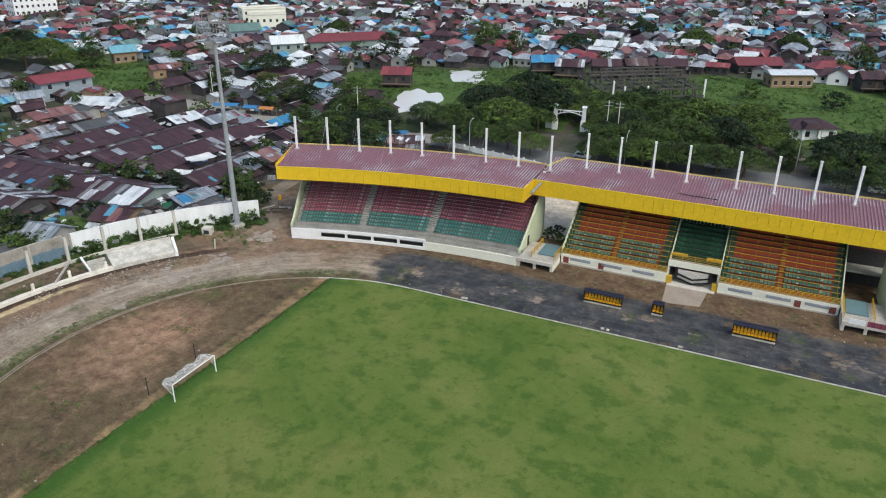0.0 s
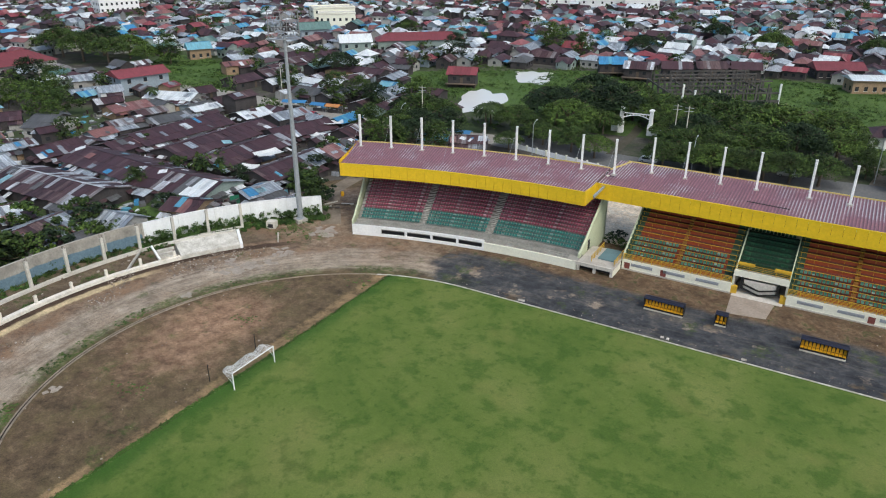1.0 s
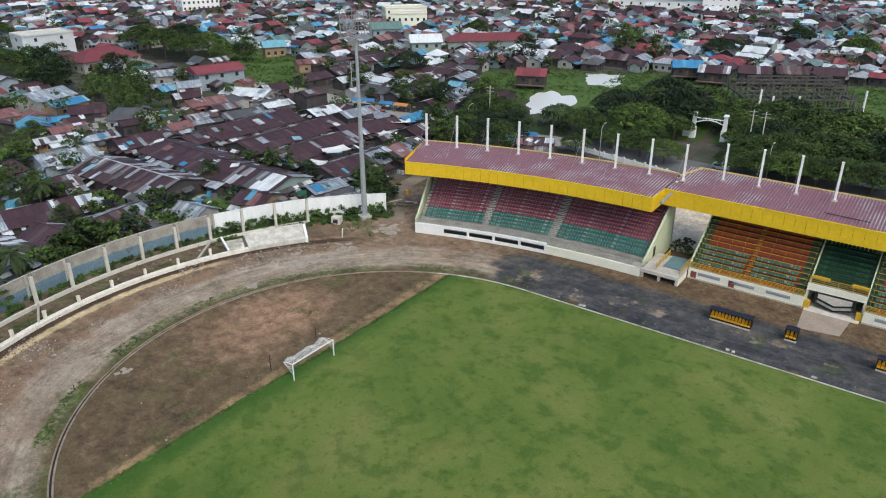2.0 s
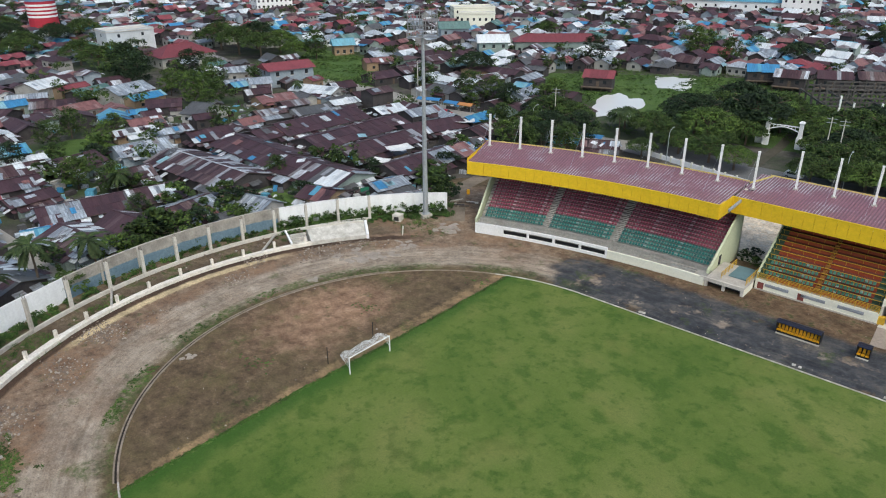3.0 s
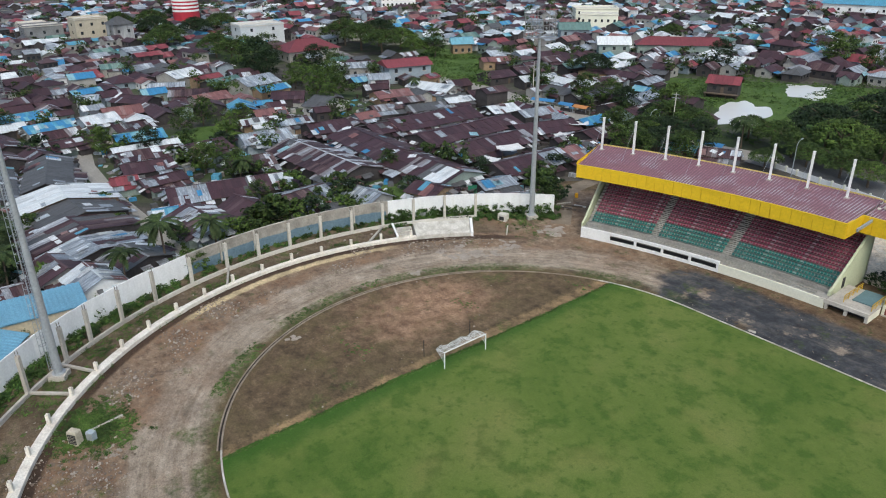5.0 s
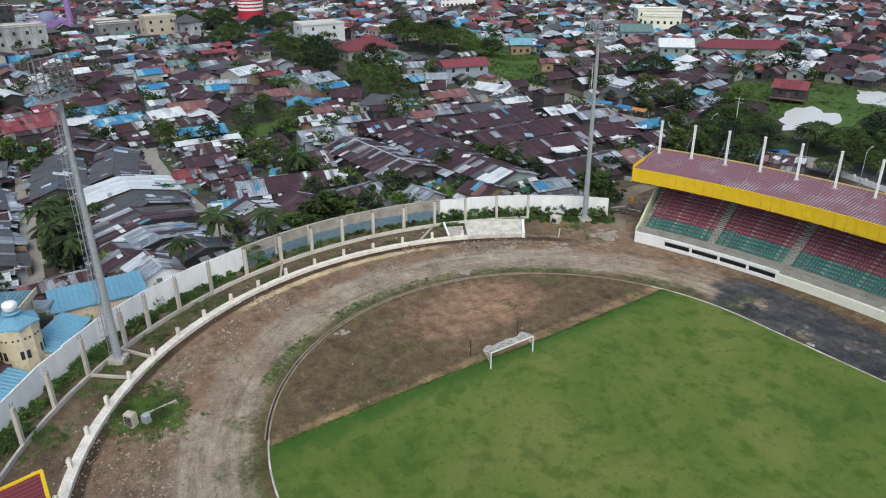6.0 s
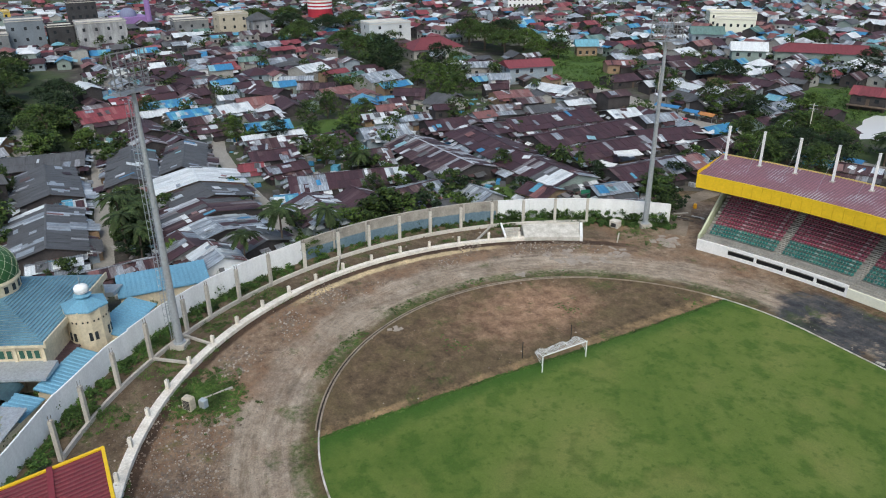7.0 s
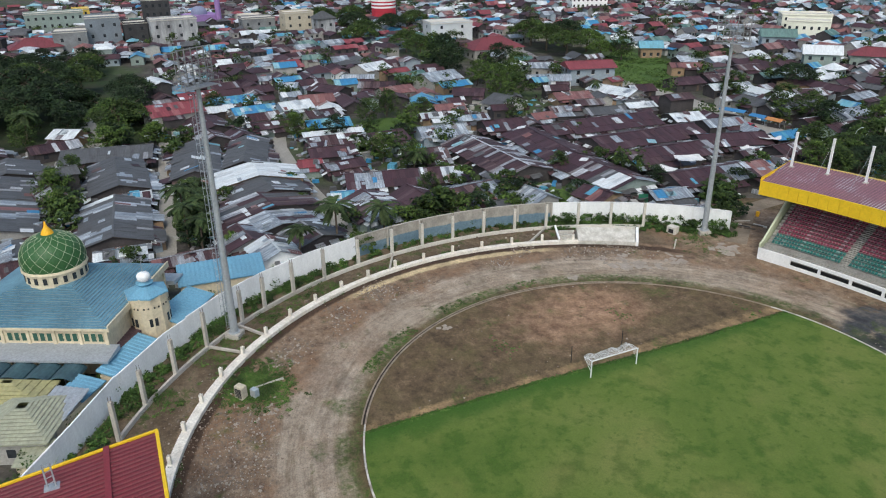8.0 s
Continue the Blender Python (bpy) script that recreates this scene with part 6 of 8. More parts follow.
lot(-191.9, 33.4, 63, 12.4, 8, 3.2, 1.6, "rust")
lot(-181.1, 36.0, 96, 11.4, 9, 3.1, 1.8, "clay", "pale")
lot(-203.3, 50.0, 106, 13.1, 8, 3.2, 1.6, "green")
lot(-211.9, 47.7, 100, 10.6, 5, 3.8, 1.1, "red", "ochre")
lot(-190.1, 56.4, 101, 13.7, 12, 4.4, 2.4, "silver", "pale")
lot(-178.8, 57.3, 95, 11.4, 6, 3.6, 1.3, "blue")
lot(-165.9, 57.0, 56, 10.0, 9, 3.1, 1.8, "maroon")
lot(-148.1, 60.5, 20, 7.3, 13, 3.4, 2.5, "grey", "pale")
lot(-276.4, 28.5, 79, 9.8, 8, 3.2, 1.6, "clay")
lot(-288.3, 22.0, 110, 9.2, 8, 3.2, 1.6, "rust")
lot(-282.0, 11.9, 77, 7.6, 8, 3.8, 1.6, "blue", "blue")
lot(-257.1, 27.8, 82, 8.4, 7, 3.9, 1.5, "green", "pale")
lot(-145.2, 79.2, 73, 7.7, 8, 3.8, 1.6, "clay", "pale")
lot(-146.6, 90.3, 75, 5.8, 7, 3.9, 1.5, "clay", "white")
lot(-194.3, 103.3, 71, 9.1, 8, 3.8, 1.6, "silver", "pale")
lot(-190.5, 112.8, 65, 8.1, 5, 3.2, 1.1, "white")
lot(-173.0, 89.2, 83, 5.0, 6, 3.1, 1.3, "blue")
lot(-165.2, 93.0, 64, 6.9, 8, 4.8, 1.6, "silver", "white")
lot(-130.9, 70.3, 20, 10.1, 7, 3.4, 1.5, "silver")
lot(-126.5, 61.1, 88, 6.3, 6, 3.1, 1.3, "clay")
lot(-158.2, 111.1, 97, 5.0, 5, 3.8, 1.1, "red", "ochre")
lot(-146.7, 133.7, 83, 11.5, 9, 3.1, 1.8, "maroon")
lot(-146.0, 148.8, 80, 10.9, 9, 3.1, 1.8, "rust")
lot(-132.2, 135.3, 78, 6.1, 7, 3.4, 1.5, "white", "boards")
lot(-130.2, 143.5, 79, 5.9, 7, 3.4, 1.5, "white", "boards")
lot(-167.2, 152.5, 66, 11.8, 6, 4.0, 1.3, "clay", "ochre")
lot(-169.2, 188.7, 97, 10.6, 9, 5.0, 1.8, "white", "pale")
lot(-139.1, 166.8, 77, 7.4, 7, 3.4, 1.5, "green")
lot(-153.1, 170.1, 79, 10.1, 8, 3.8, 1.6, "rust")
lot(-144.0, 180.1, 93, 15.1, 9, 3.1, 1.8, "silver")
lot(-126.0, 166.2, 82, 10.2, 8, 3.2, 1.6, "maroon")
lot(-112.8, 155.6, 77, 10.4, 8, 3.2, 1.6, "rust")

porch = thing("entrance_porch", 58.9, 161.4, 0, 26, "white porch with dark red roof before the bungalow", "porch")
for a in (-2.2, 2.2):
    part("pillar", Geo().block(a, 0, 0, 0.6, 0.6, -0.2, 3.4), WHITEWASH, porch)
part("roof", Geo().hexa([(-2.6, -0.9, 3.4), (2.6, -0.9, 3.4), (2.6, 3, 3.4), (-2.6, 3, 3.4), (-1.7, -0.5, 5.0), (1.7, -0.5, 5.0), (1.7, 3, 5.0), (-1.7, 3, 5.0)]), MAROON, porch)
# flat panel painted near-black for the unlit entrance
part("doorway", Geo().box(-1.2, 1.2, 2.0, 2.1, 0, 2.6), DARK, porch)

# striped tank tower
tank = thing("striped_tower", -372.0, 104.0, 0, 0, "round red tower with white bands and a blue top", "tower")
REDPAINT = stained("red_tower_paint", (0.42, 0.03, 0.05), (0.3, 0.04, 0.06), 0.2, 2.0, 0.4)
part("shaft", Geo().tube([(0, 0, -0.3), (0, 0, 26)], [7.2, 7.2], 24), REDPAINT, tank)
for k in range(4):
    part("white_band", Geo().tube([(0, 0, 10.5 + 1.9 * k), (0, 0, 11.5 + 1.9 * k)], [7.26, 7.26], 24), WHITEWASH, tank)
part("blue_top", Geo().tube([(0, 0, 18.6), (0, 0, 28)], [7.3, 7.3], 24), stained("blue_tower_paint", (0.16, 0.27, 0.42), (0.12, 0.2, 0.33)), tank)

lilac = thing("lilac_mosque", -408.0, 2.0, 0, 95, "lilac mosque with a grey dome and slim minaret", "mosque")
part("hall", Geo().box(-9, 9, -8, 8, -0.3, 9), PURPLE, lilac)
part("minaret", Geo().tube([(9, -9, 0), (9, -9, 20), (9, -9, 24)], [1.8, 1.5, 0.1], 8), PURPLE, lilac)


def dome_geo(r, h, z, seg=24, rings=10, bulge=1.0):
    g = Geo()
    for k in range(rings):
        a = (math.pi / 2) * k / rings
        rr = r * math.cos(a) ** 0.8 * (1 + bulge * 0.06 * math.sin(2 * a))
        g.v += [(rr * math.cos(2 * math.pi * i / seg), rr * math.sin(2 * math.pi * i / seg), z + h * math.sin(a)) for i in range(seg)]
    g.v.append((0, 0, z + h))
    for k in range(rings - 1):
        for i in range(seg):
            j = (i + 1) % seg
            g.f.append((k * seg + i, k * seg + j, (k + 1) * seg + j, (k + 1) * seg + i))
    g.f += [((rings - 1) * seg + i, (rings - 1) * seg + (i + 1) % seg, rings * seg) for i in range(seg)]
    return g


part("dome", dome_geo(4.5, 4.5, 9), stained("lead_dome", (0.22, 0.25, 0.36), (0.2, 0.2, 0.3)), lilac)
for i in range(5):
    part("window", Geo().box(-7.5 + 3.3 * i, -6.0 + 3.3 * i, -8.06, -8.0, 2, 5), GLASS, lilac)

# ---- the mosque behind the wall ----
BLUETIN = paint("sky_blue_tin", (0.16, 0.36, 0.50), 0.5, 0.5, 0.15)
MOSQUEBLUE = stained("mosque_roof_blue", (0.155, 0.295, 0.37), (0.07, 0.14, 0.19), 0.16, 2.0, 0.7, 0.55, stretch=(1, 1, 1))
DOMEGREEN = stained("green_dome", (0.035, 0.115, 0.035), (0.05, 0.10, 0.04), 0.5, 2.0, 0.4, 0.45)
BUFF = stained("buff_plaster", (0.66, 0.58, 0.42), (0.48, 0.41, 0.29), 0.25, 2.0, 0.5, 0.85)
mosque = thing("mosque", -53.1, -65.1, 0, 152.5, "buff mosque with a broad blue hipped roof and green dome", "mosque")
ML, MW = 9.2, 10.6
part("wall", Geo().box(-ML, ML, -MW, MW, -0.2, 7.2), BUFF, mosque)


def hip_planks(l, w, z, top, rise, parent, material, board=0.62):
    """A hipped roof of overlapping boards that step up each slope."""
    n = int(w / board)
    for s in range(4):
        for k in range(n):
            g = Geo()
            t0, t1 = k / n * (1 - top), (k + 1) / n * (1 - top)
            z0, z1 = z + rise * t0 / (1 - top), z + rise * t1 / (1 - top)
            q = []
            for t, zz in ((t0, z0 + 0.02), (t1, z1 - 0.02)):
                a, b = l * (1 - t), w * (1 - t)
                c = [(-a, -b), (a, -b), (a, b), (-a, b)]
                q.append([(c[s][0], c[s][1], zz), (c[(s + 1) % 4][0], c[(s + 1) % 4][1], zz)])
            m = len(g.v)
            g.v += [q[0][0], q[0][1], q[1][1], q[1][0]] + [(*p[:2], p[2] + 0.07) for p in (q[0][0], q[0][1])]
            g.f += [(m + 4, m + 5, m + 2, m + 3), (m, m + 1, m + 5, m + 4)]
            part("roof_board", g, material, parent)


roof_ = part("roof", Geo().box(-ML - 0.7, ML + 0.7, -MW - 0.7, MW + 0.7, 7.0, 7.35), BUFF, mosque)
hip_planks(ML + 0.65, MW + 0.65, 7.36, 0.33, 2.9, roof_, MOSQUEBLUE)
part("hip_cap", Geo().box(-3.4, 3.4, -3.8, 3.8, 9.9, 10.3), MOSQUEBLUE, roof_)
drum = part("drum", Geo().tube([(0, 0, 9.9), (0, 0, 12.0)], [4.05, 4.05], 16), BUFF, mosque)
part("cornice", Geo().tube([(0, 0, 11.9), (0, 0, 12.25)], [4.3, 4.2], 24), BUFF, drum)
for i in range(20):
    a = 2 * math.pi * (i + 0.5) / 20
    part("arched_window", Geo().block(4.03 * math.cos(a), 4.03 * math.sin(a), a, 0.12, 0.5, 10.6, 11.5, 1.0), GLASS, drum)
dome = part("dome", dome_geo(4.1, 4.4, 12.2, 32, 12, 1.6), DOMEGREEN, mosque, "green dome with pale criss-cross ribs")
g = Geo()
for i in range(16):
    for way in (-1, 1):
        prev = None
        for k in range(9):
            a = (math.pi / 2) * k / 9.5
            rr = 4.14 * math.cos(a) ** 0.8 * (1 + 1.6 * 0.06 * math.sin(2 * a))
            b = 2 * math.pi * i / 16 + way * 0.16 * k
            p = (rr * math.cos(b), rr * math.sin(b), 12.23 + 4.4 * math.sin(a))
            if prev:
                g.beam(prev, p, 0.03)
            prev = p
part("rib_lattice", g, LIME, dome)
part("finial", Geo().tube([(0, 0, 16.4), (0, 0, 16.9), (0, 0, 17.6), (0, 0, 18.4)], [0.9, 0.7, 0.25, 0.04], 12), GOLDSEAT, dome, "gold finial")
for side in (-1, 1):
    for i in range(6):
        for k in range(3):
            y = -MW + 1.75 + i * 3.45 + (k - 1) * 0.95
            w = part("window", Geo().box(side * ML - 0.08, side * ML + 0.08, y - 0.32, y + 0.32, 5.1, 6.2), paint("green_glass", (0.03, 0.10, 0.07), 0.3, 0.3) if (i, k, side) == (0, 0, -1) else bpy.data.materials["green_glass"], mosque)
            part("frame", Geo().box(side * ML - 0.12, side * ML + 0.12, y - 0.38, y - 0.32, 5.05, 6.25), BUFF, w)
    for i in range(7):
        y = -MW + i * 3.45 * 1.02
        part("pilaster", Geo().box(side * ML - 0.2, side * ML + 0.2, y - 0.22, y + 0.22, 0, 7.0), BUFF, mosque)
    part("porch_roof", Geo().hexa([(side * ML if side > 0 else -ML - 3.6, -MW - 1.5, 4.0), (ML + 3.6 if side > 0 else -ML, -MW - 1.5, 4.0), (ML + 3.6 if side > 0 else -ML, MW + 1.5, 4.0), (side * ML if side > 0 else -ML - 3.6, MW + 1.5, 4.0),
                                   (side * ML if side > 0 else -ML - 3.6, -MW - 1.5, 4.7 if side > 0 else 4.3), (ML + 3.6 if side > 0 else -ML, -MW - 1.5, 4.3 if side > 0 else 4.7), (ML + 3.6 if side > 0 else -ML, MW + 1.5, 4.3 if side > 0 else 4.7), (side * ML if side > 0 else -ML - 3.6, MW + 1.5, 4.7 if side > 0 else 4.3)]), GALV, mosque, "grey metal porch roof")
part("parapet", Geo().box(-ML - 0.7, ML + 0.7, -MW - 0.85, -MW - 0.65, 6.9, 7.8), BUFF, mosque)
PLACED.append((-53.1, -65.1, radians(152.5), 14, 13))

tower = thing("stair_tower", -46.4, -54.2, 0, 20, "round buff tower with a blue cone roof and white onion top", "tower")
part("drum", Geo().tube([(0, 0, -0.2), (0, 0, 8.3)], [2.75, 2.75], 12), BUFF, tower)
part("cone_roof", Geo().tube([(0, 0, 8.2), (0, 0, 8.4), (0, 0, 9.3)], [3.15, 3.1, 0.9], 6), BLUETIN, tower, "sky blue faceted cone roof")
part("collar", Geo().tube([(0, 0, 9.2), (0, 0, 9.6), (0, 0, 9.7), (0, 0, 10.0)], [0.75, 1.15, 1.2, 0.6], 10), BLUETIN, tower)
part("ring", Geo().tube([(0, 0, 9.95), (0, 0, 10.15), (0, 0, 10.3)], [0.6, 0.95, 0.8], 16), GALV, tower, "silver ring under the onion dome")
onion = dome_geo(0.85, 0.95, 10.3, 16, 8, 4.0)
part("onion", onion, WHITEWASH, tower, "white onion dome")
part("spike", Geo().tube([(0, 0, 11.1), (0, 0, 12.9)], [0.07, 0.03], 6), GALV, tower)
for i in range(12):
    a = 2 * math.pi * (i + 0.5) / 12
    c_, s_ = math.cos(a), math.sin(a)
    if i % 2:
        for off in (-0.36, 0.36):
            part("window", Geo().block(2.66 * c_ - off * s_, 2.66 * s_ + off * c_, a, 0.12, 0.44, 3.9, 4.9).block(2.66 * c_ - off * s_, 2.66 * s_ + off * c_, a, 0.12, 0.42, 4.9, 5.1, 0.99), GLASS, tower)
    for off in (-0.4, 0.4):
        # holes are solid blocks in painted shade
        part("vent_hole", Geo().block(2.66 * c_ - off * s_, 2.66 * s_ + off * c_, a, 0.1, 0.2, 6.6, 6.85), DARK, tower)


def shed(x, y, turn, L, W, z0, z1, material, label, under=BUFF, walls=True):
    """A lean-to: ribbed tin on one slope, from z0 in front to z1 behind, on posts or low walls."""
    root = thing("shed", x, y, 0, turn, label, "shed", "sheds by the wall")
    me = ribbed(lambda u, v: (u, v), -L / 2, L / 2, -W / 2, W / 2, 0.7, 0.06, z0, z1, [material, material], 2)
    part("roof", me, None, root)
    if walls:
        part("wall", Geo().box(-L / 2 + 0.3, L / 2 - 0.3, -W / 2 + 0.3, W / 2 - 0.3, -0.2, min(z0, z1) - 0.15), under, root)
    else:
        for a in (-1, 1):
            for b in (-1, 1):
                part("post", Geo().block(a * (L / 2 - 0.3), b * (W / 2 - 0.3), 0, 0.15, 0.15, -0.2, min(z0, z1)), GALV, root)
    PLACED.append((x, y, radians(turn), L / 2, W / 2))
    return root


shed(-58.4, -42.6, 86, 13.6, 6.0, 3.4, 4.6, BLUETIN, "long sky blue tin roof behind the wall")
shed(-49.0, -49.4, 142, 9.6, 4.4, 3.3, 4.2, BLUETIN, "sky blue tin lean-to behind the wall")
shed(-38.7, -57.9, 144, 9.6, 2.8, 3.0, 3.7, BLUETIN, "sky blue tin lean-to behind the wall")
shed(-33.4, -63.6, 143, 4.6, 3.8, 2.9, 3.4, BLUETIN, "small sky blue tin lean-to behind the wall")
shed(-43.2, -58.4, 145, 7.5, 3.2, 3.5, 3.7, MAROON, "flat dull maroon porch roof beside the mosque")
vault = thing("vaulted_canopy", -40.1, -70.95, 0, 62.5, "dark teal canopy of parallel barrel vaults", "canopy")
TEALTIN = stained("dark_teal_tin", (0.055, 0.11, 0.125), (0.03, 0.055, 0.075), 0.4, 2.0, 0.8, 0.45)
for k in range(5):
    g = Geo()
    seg = 8
    for e in (-1.8, 1.8):
        g.v += [(-6.6 + 3.3 * k + 1.65 * math.cos(math.pi * i / seg), e, 3.1 + 0.85 * math.sin(math.pi * i / seg)) for i in range(seg + 1)]
        g.v += [(-6.6 + 3.3 * k + 1.61 * math.cos(math.pi * i / seg), e, 3.04 + 0.85 * math.sin(math.pi * i / seg)) for i in range(seg + 1)]
    n = seg + 1
    for i in range(seg):
        g.f += [(i, i + 1, 2 * n + i + 1, 2 * n + i), (n + i + 1, n + i, 3 * n + i, 3 * n + i + 1), (i + 1, i, n + i, n + i + 1), (2 * n + i, 2 * n + i + 1, 3 * n + i + 1, 3 * n + i)]
    part("vault", g, TEALTIN, vault)
    for e in (-1.6, 1.6):
        part("post", Geo().block(-8.2 + 3.3 * k, e, 0, 0.14, 0.14, -0.2, 3.1), GALV, vault)
PLACED.append((-40.1, -70.95, radians(62.5), 8, 2))
OLIVETIN = stained("faded_olive_tin", (0.36, 0.34, 0.16), (0.27, 0.26, 0.15), 0.3, 2.0, 0.6, 0.6)
SAGETIN = stained("faded_sage_tin", (0.36, 0.37, 0.27), (0.27, 0.28, 0.22), 0.3, 2.0, 0.6, 0.6)


def hipped(x, y, turn, L, W, eave, rise, material, label, wall=PLASTER):
    root = thing("house", x, y, 0, turn, label, "house", "houses beside the mosque")
    part("wall", Geo().box(-L / 2 + 0.6, L / 2 - 0.6, -W / 2 + 0.6, W / 2 - 0.6, -0.2, eave), wall, root)
    r = part("roof", Geo().box(-L / 2, L / 2, -W / 2, W / 2, eave - 0.05, eave + 0.05), material, root)
    hip_planks(L / 2, W / 2, eave + 0.05, 0.12, rise, r, material, 0.45)
    for i in range(3):
        for s in (-1, 1):
            part("window", Geo().box(-L / 2 + L * (i + 0.5) / 3 - 0.5, -L / 2 + L * (i + 0.5) / 3 + 0.5, s * (W / 2 - 0.6) - 0.05, s * (W / 2 - 0.6) + 0.05, 0.9, 2.0), GLASS, root)
    PLACED.append((x, y, radians(turn), L / 2, W / 2))
    return root


hipped(-35.9, -71.4, 62, 10, 5, 3.3, 1.5, OLIVETIN, "house under a faded yellow-olive ribbed hip roof")
hipped(-29.5, -69.4, 68, 9, 9.5, 3.0, 1.9, SAGETIN, "house under a faded sage ribbed hip roof")
shed(-30.0, -66.2, 55, 4.5, 6.5, 2.9, 3.9, GALV, "dull grey tin lean-to beside the sage roof")
shed(-23.6, -68.0, 65, 4.6, 3.6, 1.6, 2.6, SAGETIN, "low sagging sage tin lean-to")

# the stand opposite: one corner of its roof
south = tagged(new("opposite_stand_roof"), "red ribbed sheet roof with yellow edge trim", "roof")
part("sheeting", ribbed(lambda u, v: (u + 0.11 * (-55.5 - v), v), -7.2, 52.8, -55.5, -68.5, 0.55, 0.10, 12.4, 11.9, [REDVALLEY, REDRIB], 3), None, south)
g = Geo().beam((-7.3, -55.5, 12.45), (53, -55.5, 12.45), 0.28, 0.24).beam((-7.3, -55.4, 12.45), (-5.85, -68.6, 11.95), 0.28, 0.24)
part("edge_trim", g, YELLOW, south)
fascia(south, lambda u, v: (u, -55.5 - (v - 0)), -7.2, 52.8, 0.0, 10.1, 12.4)
part("joint_cap", Geo().beam((-6.9, -59.8, 12.42), (53, -59.8, 12.42), 0.5, 0.14), REDRIB, south)
pyl = part("stub_mast", Geo().beam((-3.7, -64.4, 12.0), (-3.7, -64.4, 14.6), 0.12).beam((-3.7, -63.8, 12.0), (-3.7, -63.8, 14.6), 0.12), GALV, south, "short lattice stub of steel")
for k in range(4):
    part("rung", Geo().beam((-3.7, -64.4, 12.5 + 0.6 * k), (-3.7, -63.8, 12.7 + 0.6 * k), 0.07), GALV, pyl)
part("foot", Geo().block(-3.7, -64.1, 0, 1.0, 1.2, 11.95, 12.2), GALV, pyl)
tagged(part("opposite_stand", Geo().box(-4, 52, -66.5, -57, -0.1, 11.6), CREAM), "plain cream body of the opposite stand", "grandstand")
PLACED.append((23, -66, 0, 38, 14))


# ---- roads, water, open ground ----
ROADGREY = stained("dusty_road", (0.135, 0.137, 0.140), (0.19, 0.185, 0.175), 0.15, 2.0, 0.6, 0.95)
MUDDY = stained("trodden_mud", (0.27, 0.22, 0.165), (0.13, 0.10, 0.07), 0.25, 3.0, 0.8, 0.95)
LANE = stained("cement_lane", (0.33, 0.315, 0.285), (0.23, 0.215, 0.19), 0.2, 2.0, 0.6, 0.95)
ROADS = []


def road(points, width, z, material, label, name="road"):
    """A strip along a line of points, with a low kerb edge of its own thickness."""
    left, right = [], []
    for i, p in enumerate(points):
        a, b = points[max(i - 1, 0)], points[min(i + 1, len(points) - 1)]
        d = Vector((b[0] - a[0], b[1] - a[1])).normalized()
        left.append((p[0] - d.y * width / 2, p[1] + d.x * width / 2))
        right.append((p[0] + d.y * width / 2, p[1] - d.x * width / 2))
    ROADS.append((points, width))
    return outline(name, right + left[::-1], z, material, label, "road", 0.1)


road([(-300, 118), (-215, 122), (-168, 121), (-140, 122), (-118, 119), (-88, 115), (-59, 114), (-30, 119)], 9.0, 0.03, LANE, "dusty grey town road behind the stands")
road([(-34, 119), (-22, 118.5), (-8, 115.8), (5, 115), (20, 117), (60, 121.5), (160, 118)], 13.0, 0.035, ROADGREY, "wide grey town road behind the main stand")
road([(-70, -50.5), (-90, -48.6), (-112, -46.0), (-132, -44.6), (-160, -42.0)], 3.6, 0.02, LANE, "narrow pale cement lane between grey roofs", "lane")
road([(-70, -16.5), (-92, -16.3), (-112, -16.5), (-138, -14.5), (-150, -12)], 3.6, 0.02, LANE, "narrow pale cement lane between houses", "lane")
road([(-160, -58), (-190, -63), (-235, -70), (-290, -78)], 7, 0.02, LANE, "wide unpaved lane between trees", "lane")
road([(-36, 47), (-48, 62), (-50, 84), (-56, 108)], 4.0, 0.02, MUDDY, "muddy access lane past the curved stand", "lane")


def blob(cx, cy, rx, ry, turn=0.0, n=48, rough=0.12, seed=0):
    """An uneven closed outline."""
    out = []
    for i in range(n):
        a = 2 * math.pi * i / n
        k = 1 + rough * 2 * noise.noise((math.cos(a) * 1.7 + seed * 7.1, math.sin(a) * 1.7, seed))
        x, y = rx * k * math.cos(a), ry * k * math.sin(a)
        c, s = math.cos(radians(turn)), math.sin(radians(turn))
        out.append((cx + x * c - y * s, cy + x * s + y * c))
    return out


outline("marsh", blob(20, 196, 125, 48, 8, 64, 0.10, 1), 0.0, SWAMP, "bright green marsh of water plants", "marsh")
outline("pond", blob(-61, 157.5, 18.5, 7.2, 113, 48, 0.3, 2), 0.06, WATER, "still pond with the sky's pale reflection painted into its colour", "pond")
outline("pond", blob(-62.5, 204, 8.0, 11.0, 25, 40, 0.34, 3), 0.06, WATER, "still pond with the sky's pale reflection painted into its colour", "pond")
outline("meadow", blob(-185, 146, 46, 15, 148, 48, 0.12, 4), 0.0, SWAMP, "green meadow beside the town road", "meadow")
outline("meadow", blob(-74.5, 29.0, 9, 7, 30, 32, 0.2, 5), 0.0, SWAMP, "small green garden behind the wall", "meadow")
outline("meadow", blob(-228, -78, 68, 30, 172, 48, 0.1, 7), -0.02, stained("dark_undergrowth", (0.022, 0.042, 0.012), (0.05, 0.045, 0.028), 0.12, 1.5, 0.8, 0.95, grain=0.5, bump=0.9), "rank undergrowth below the trees", "meadow")
outline("meadow", blob(-140, 20, 16, 12, 10, 32, 0.2, 6), 0.0, SWAMP, "overgrown green plot among houses", "meadow")


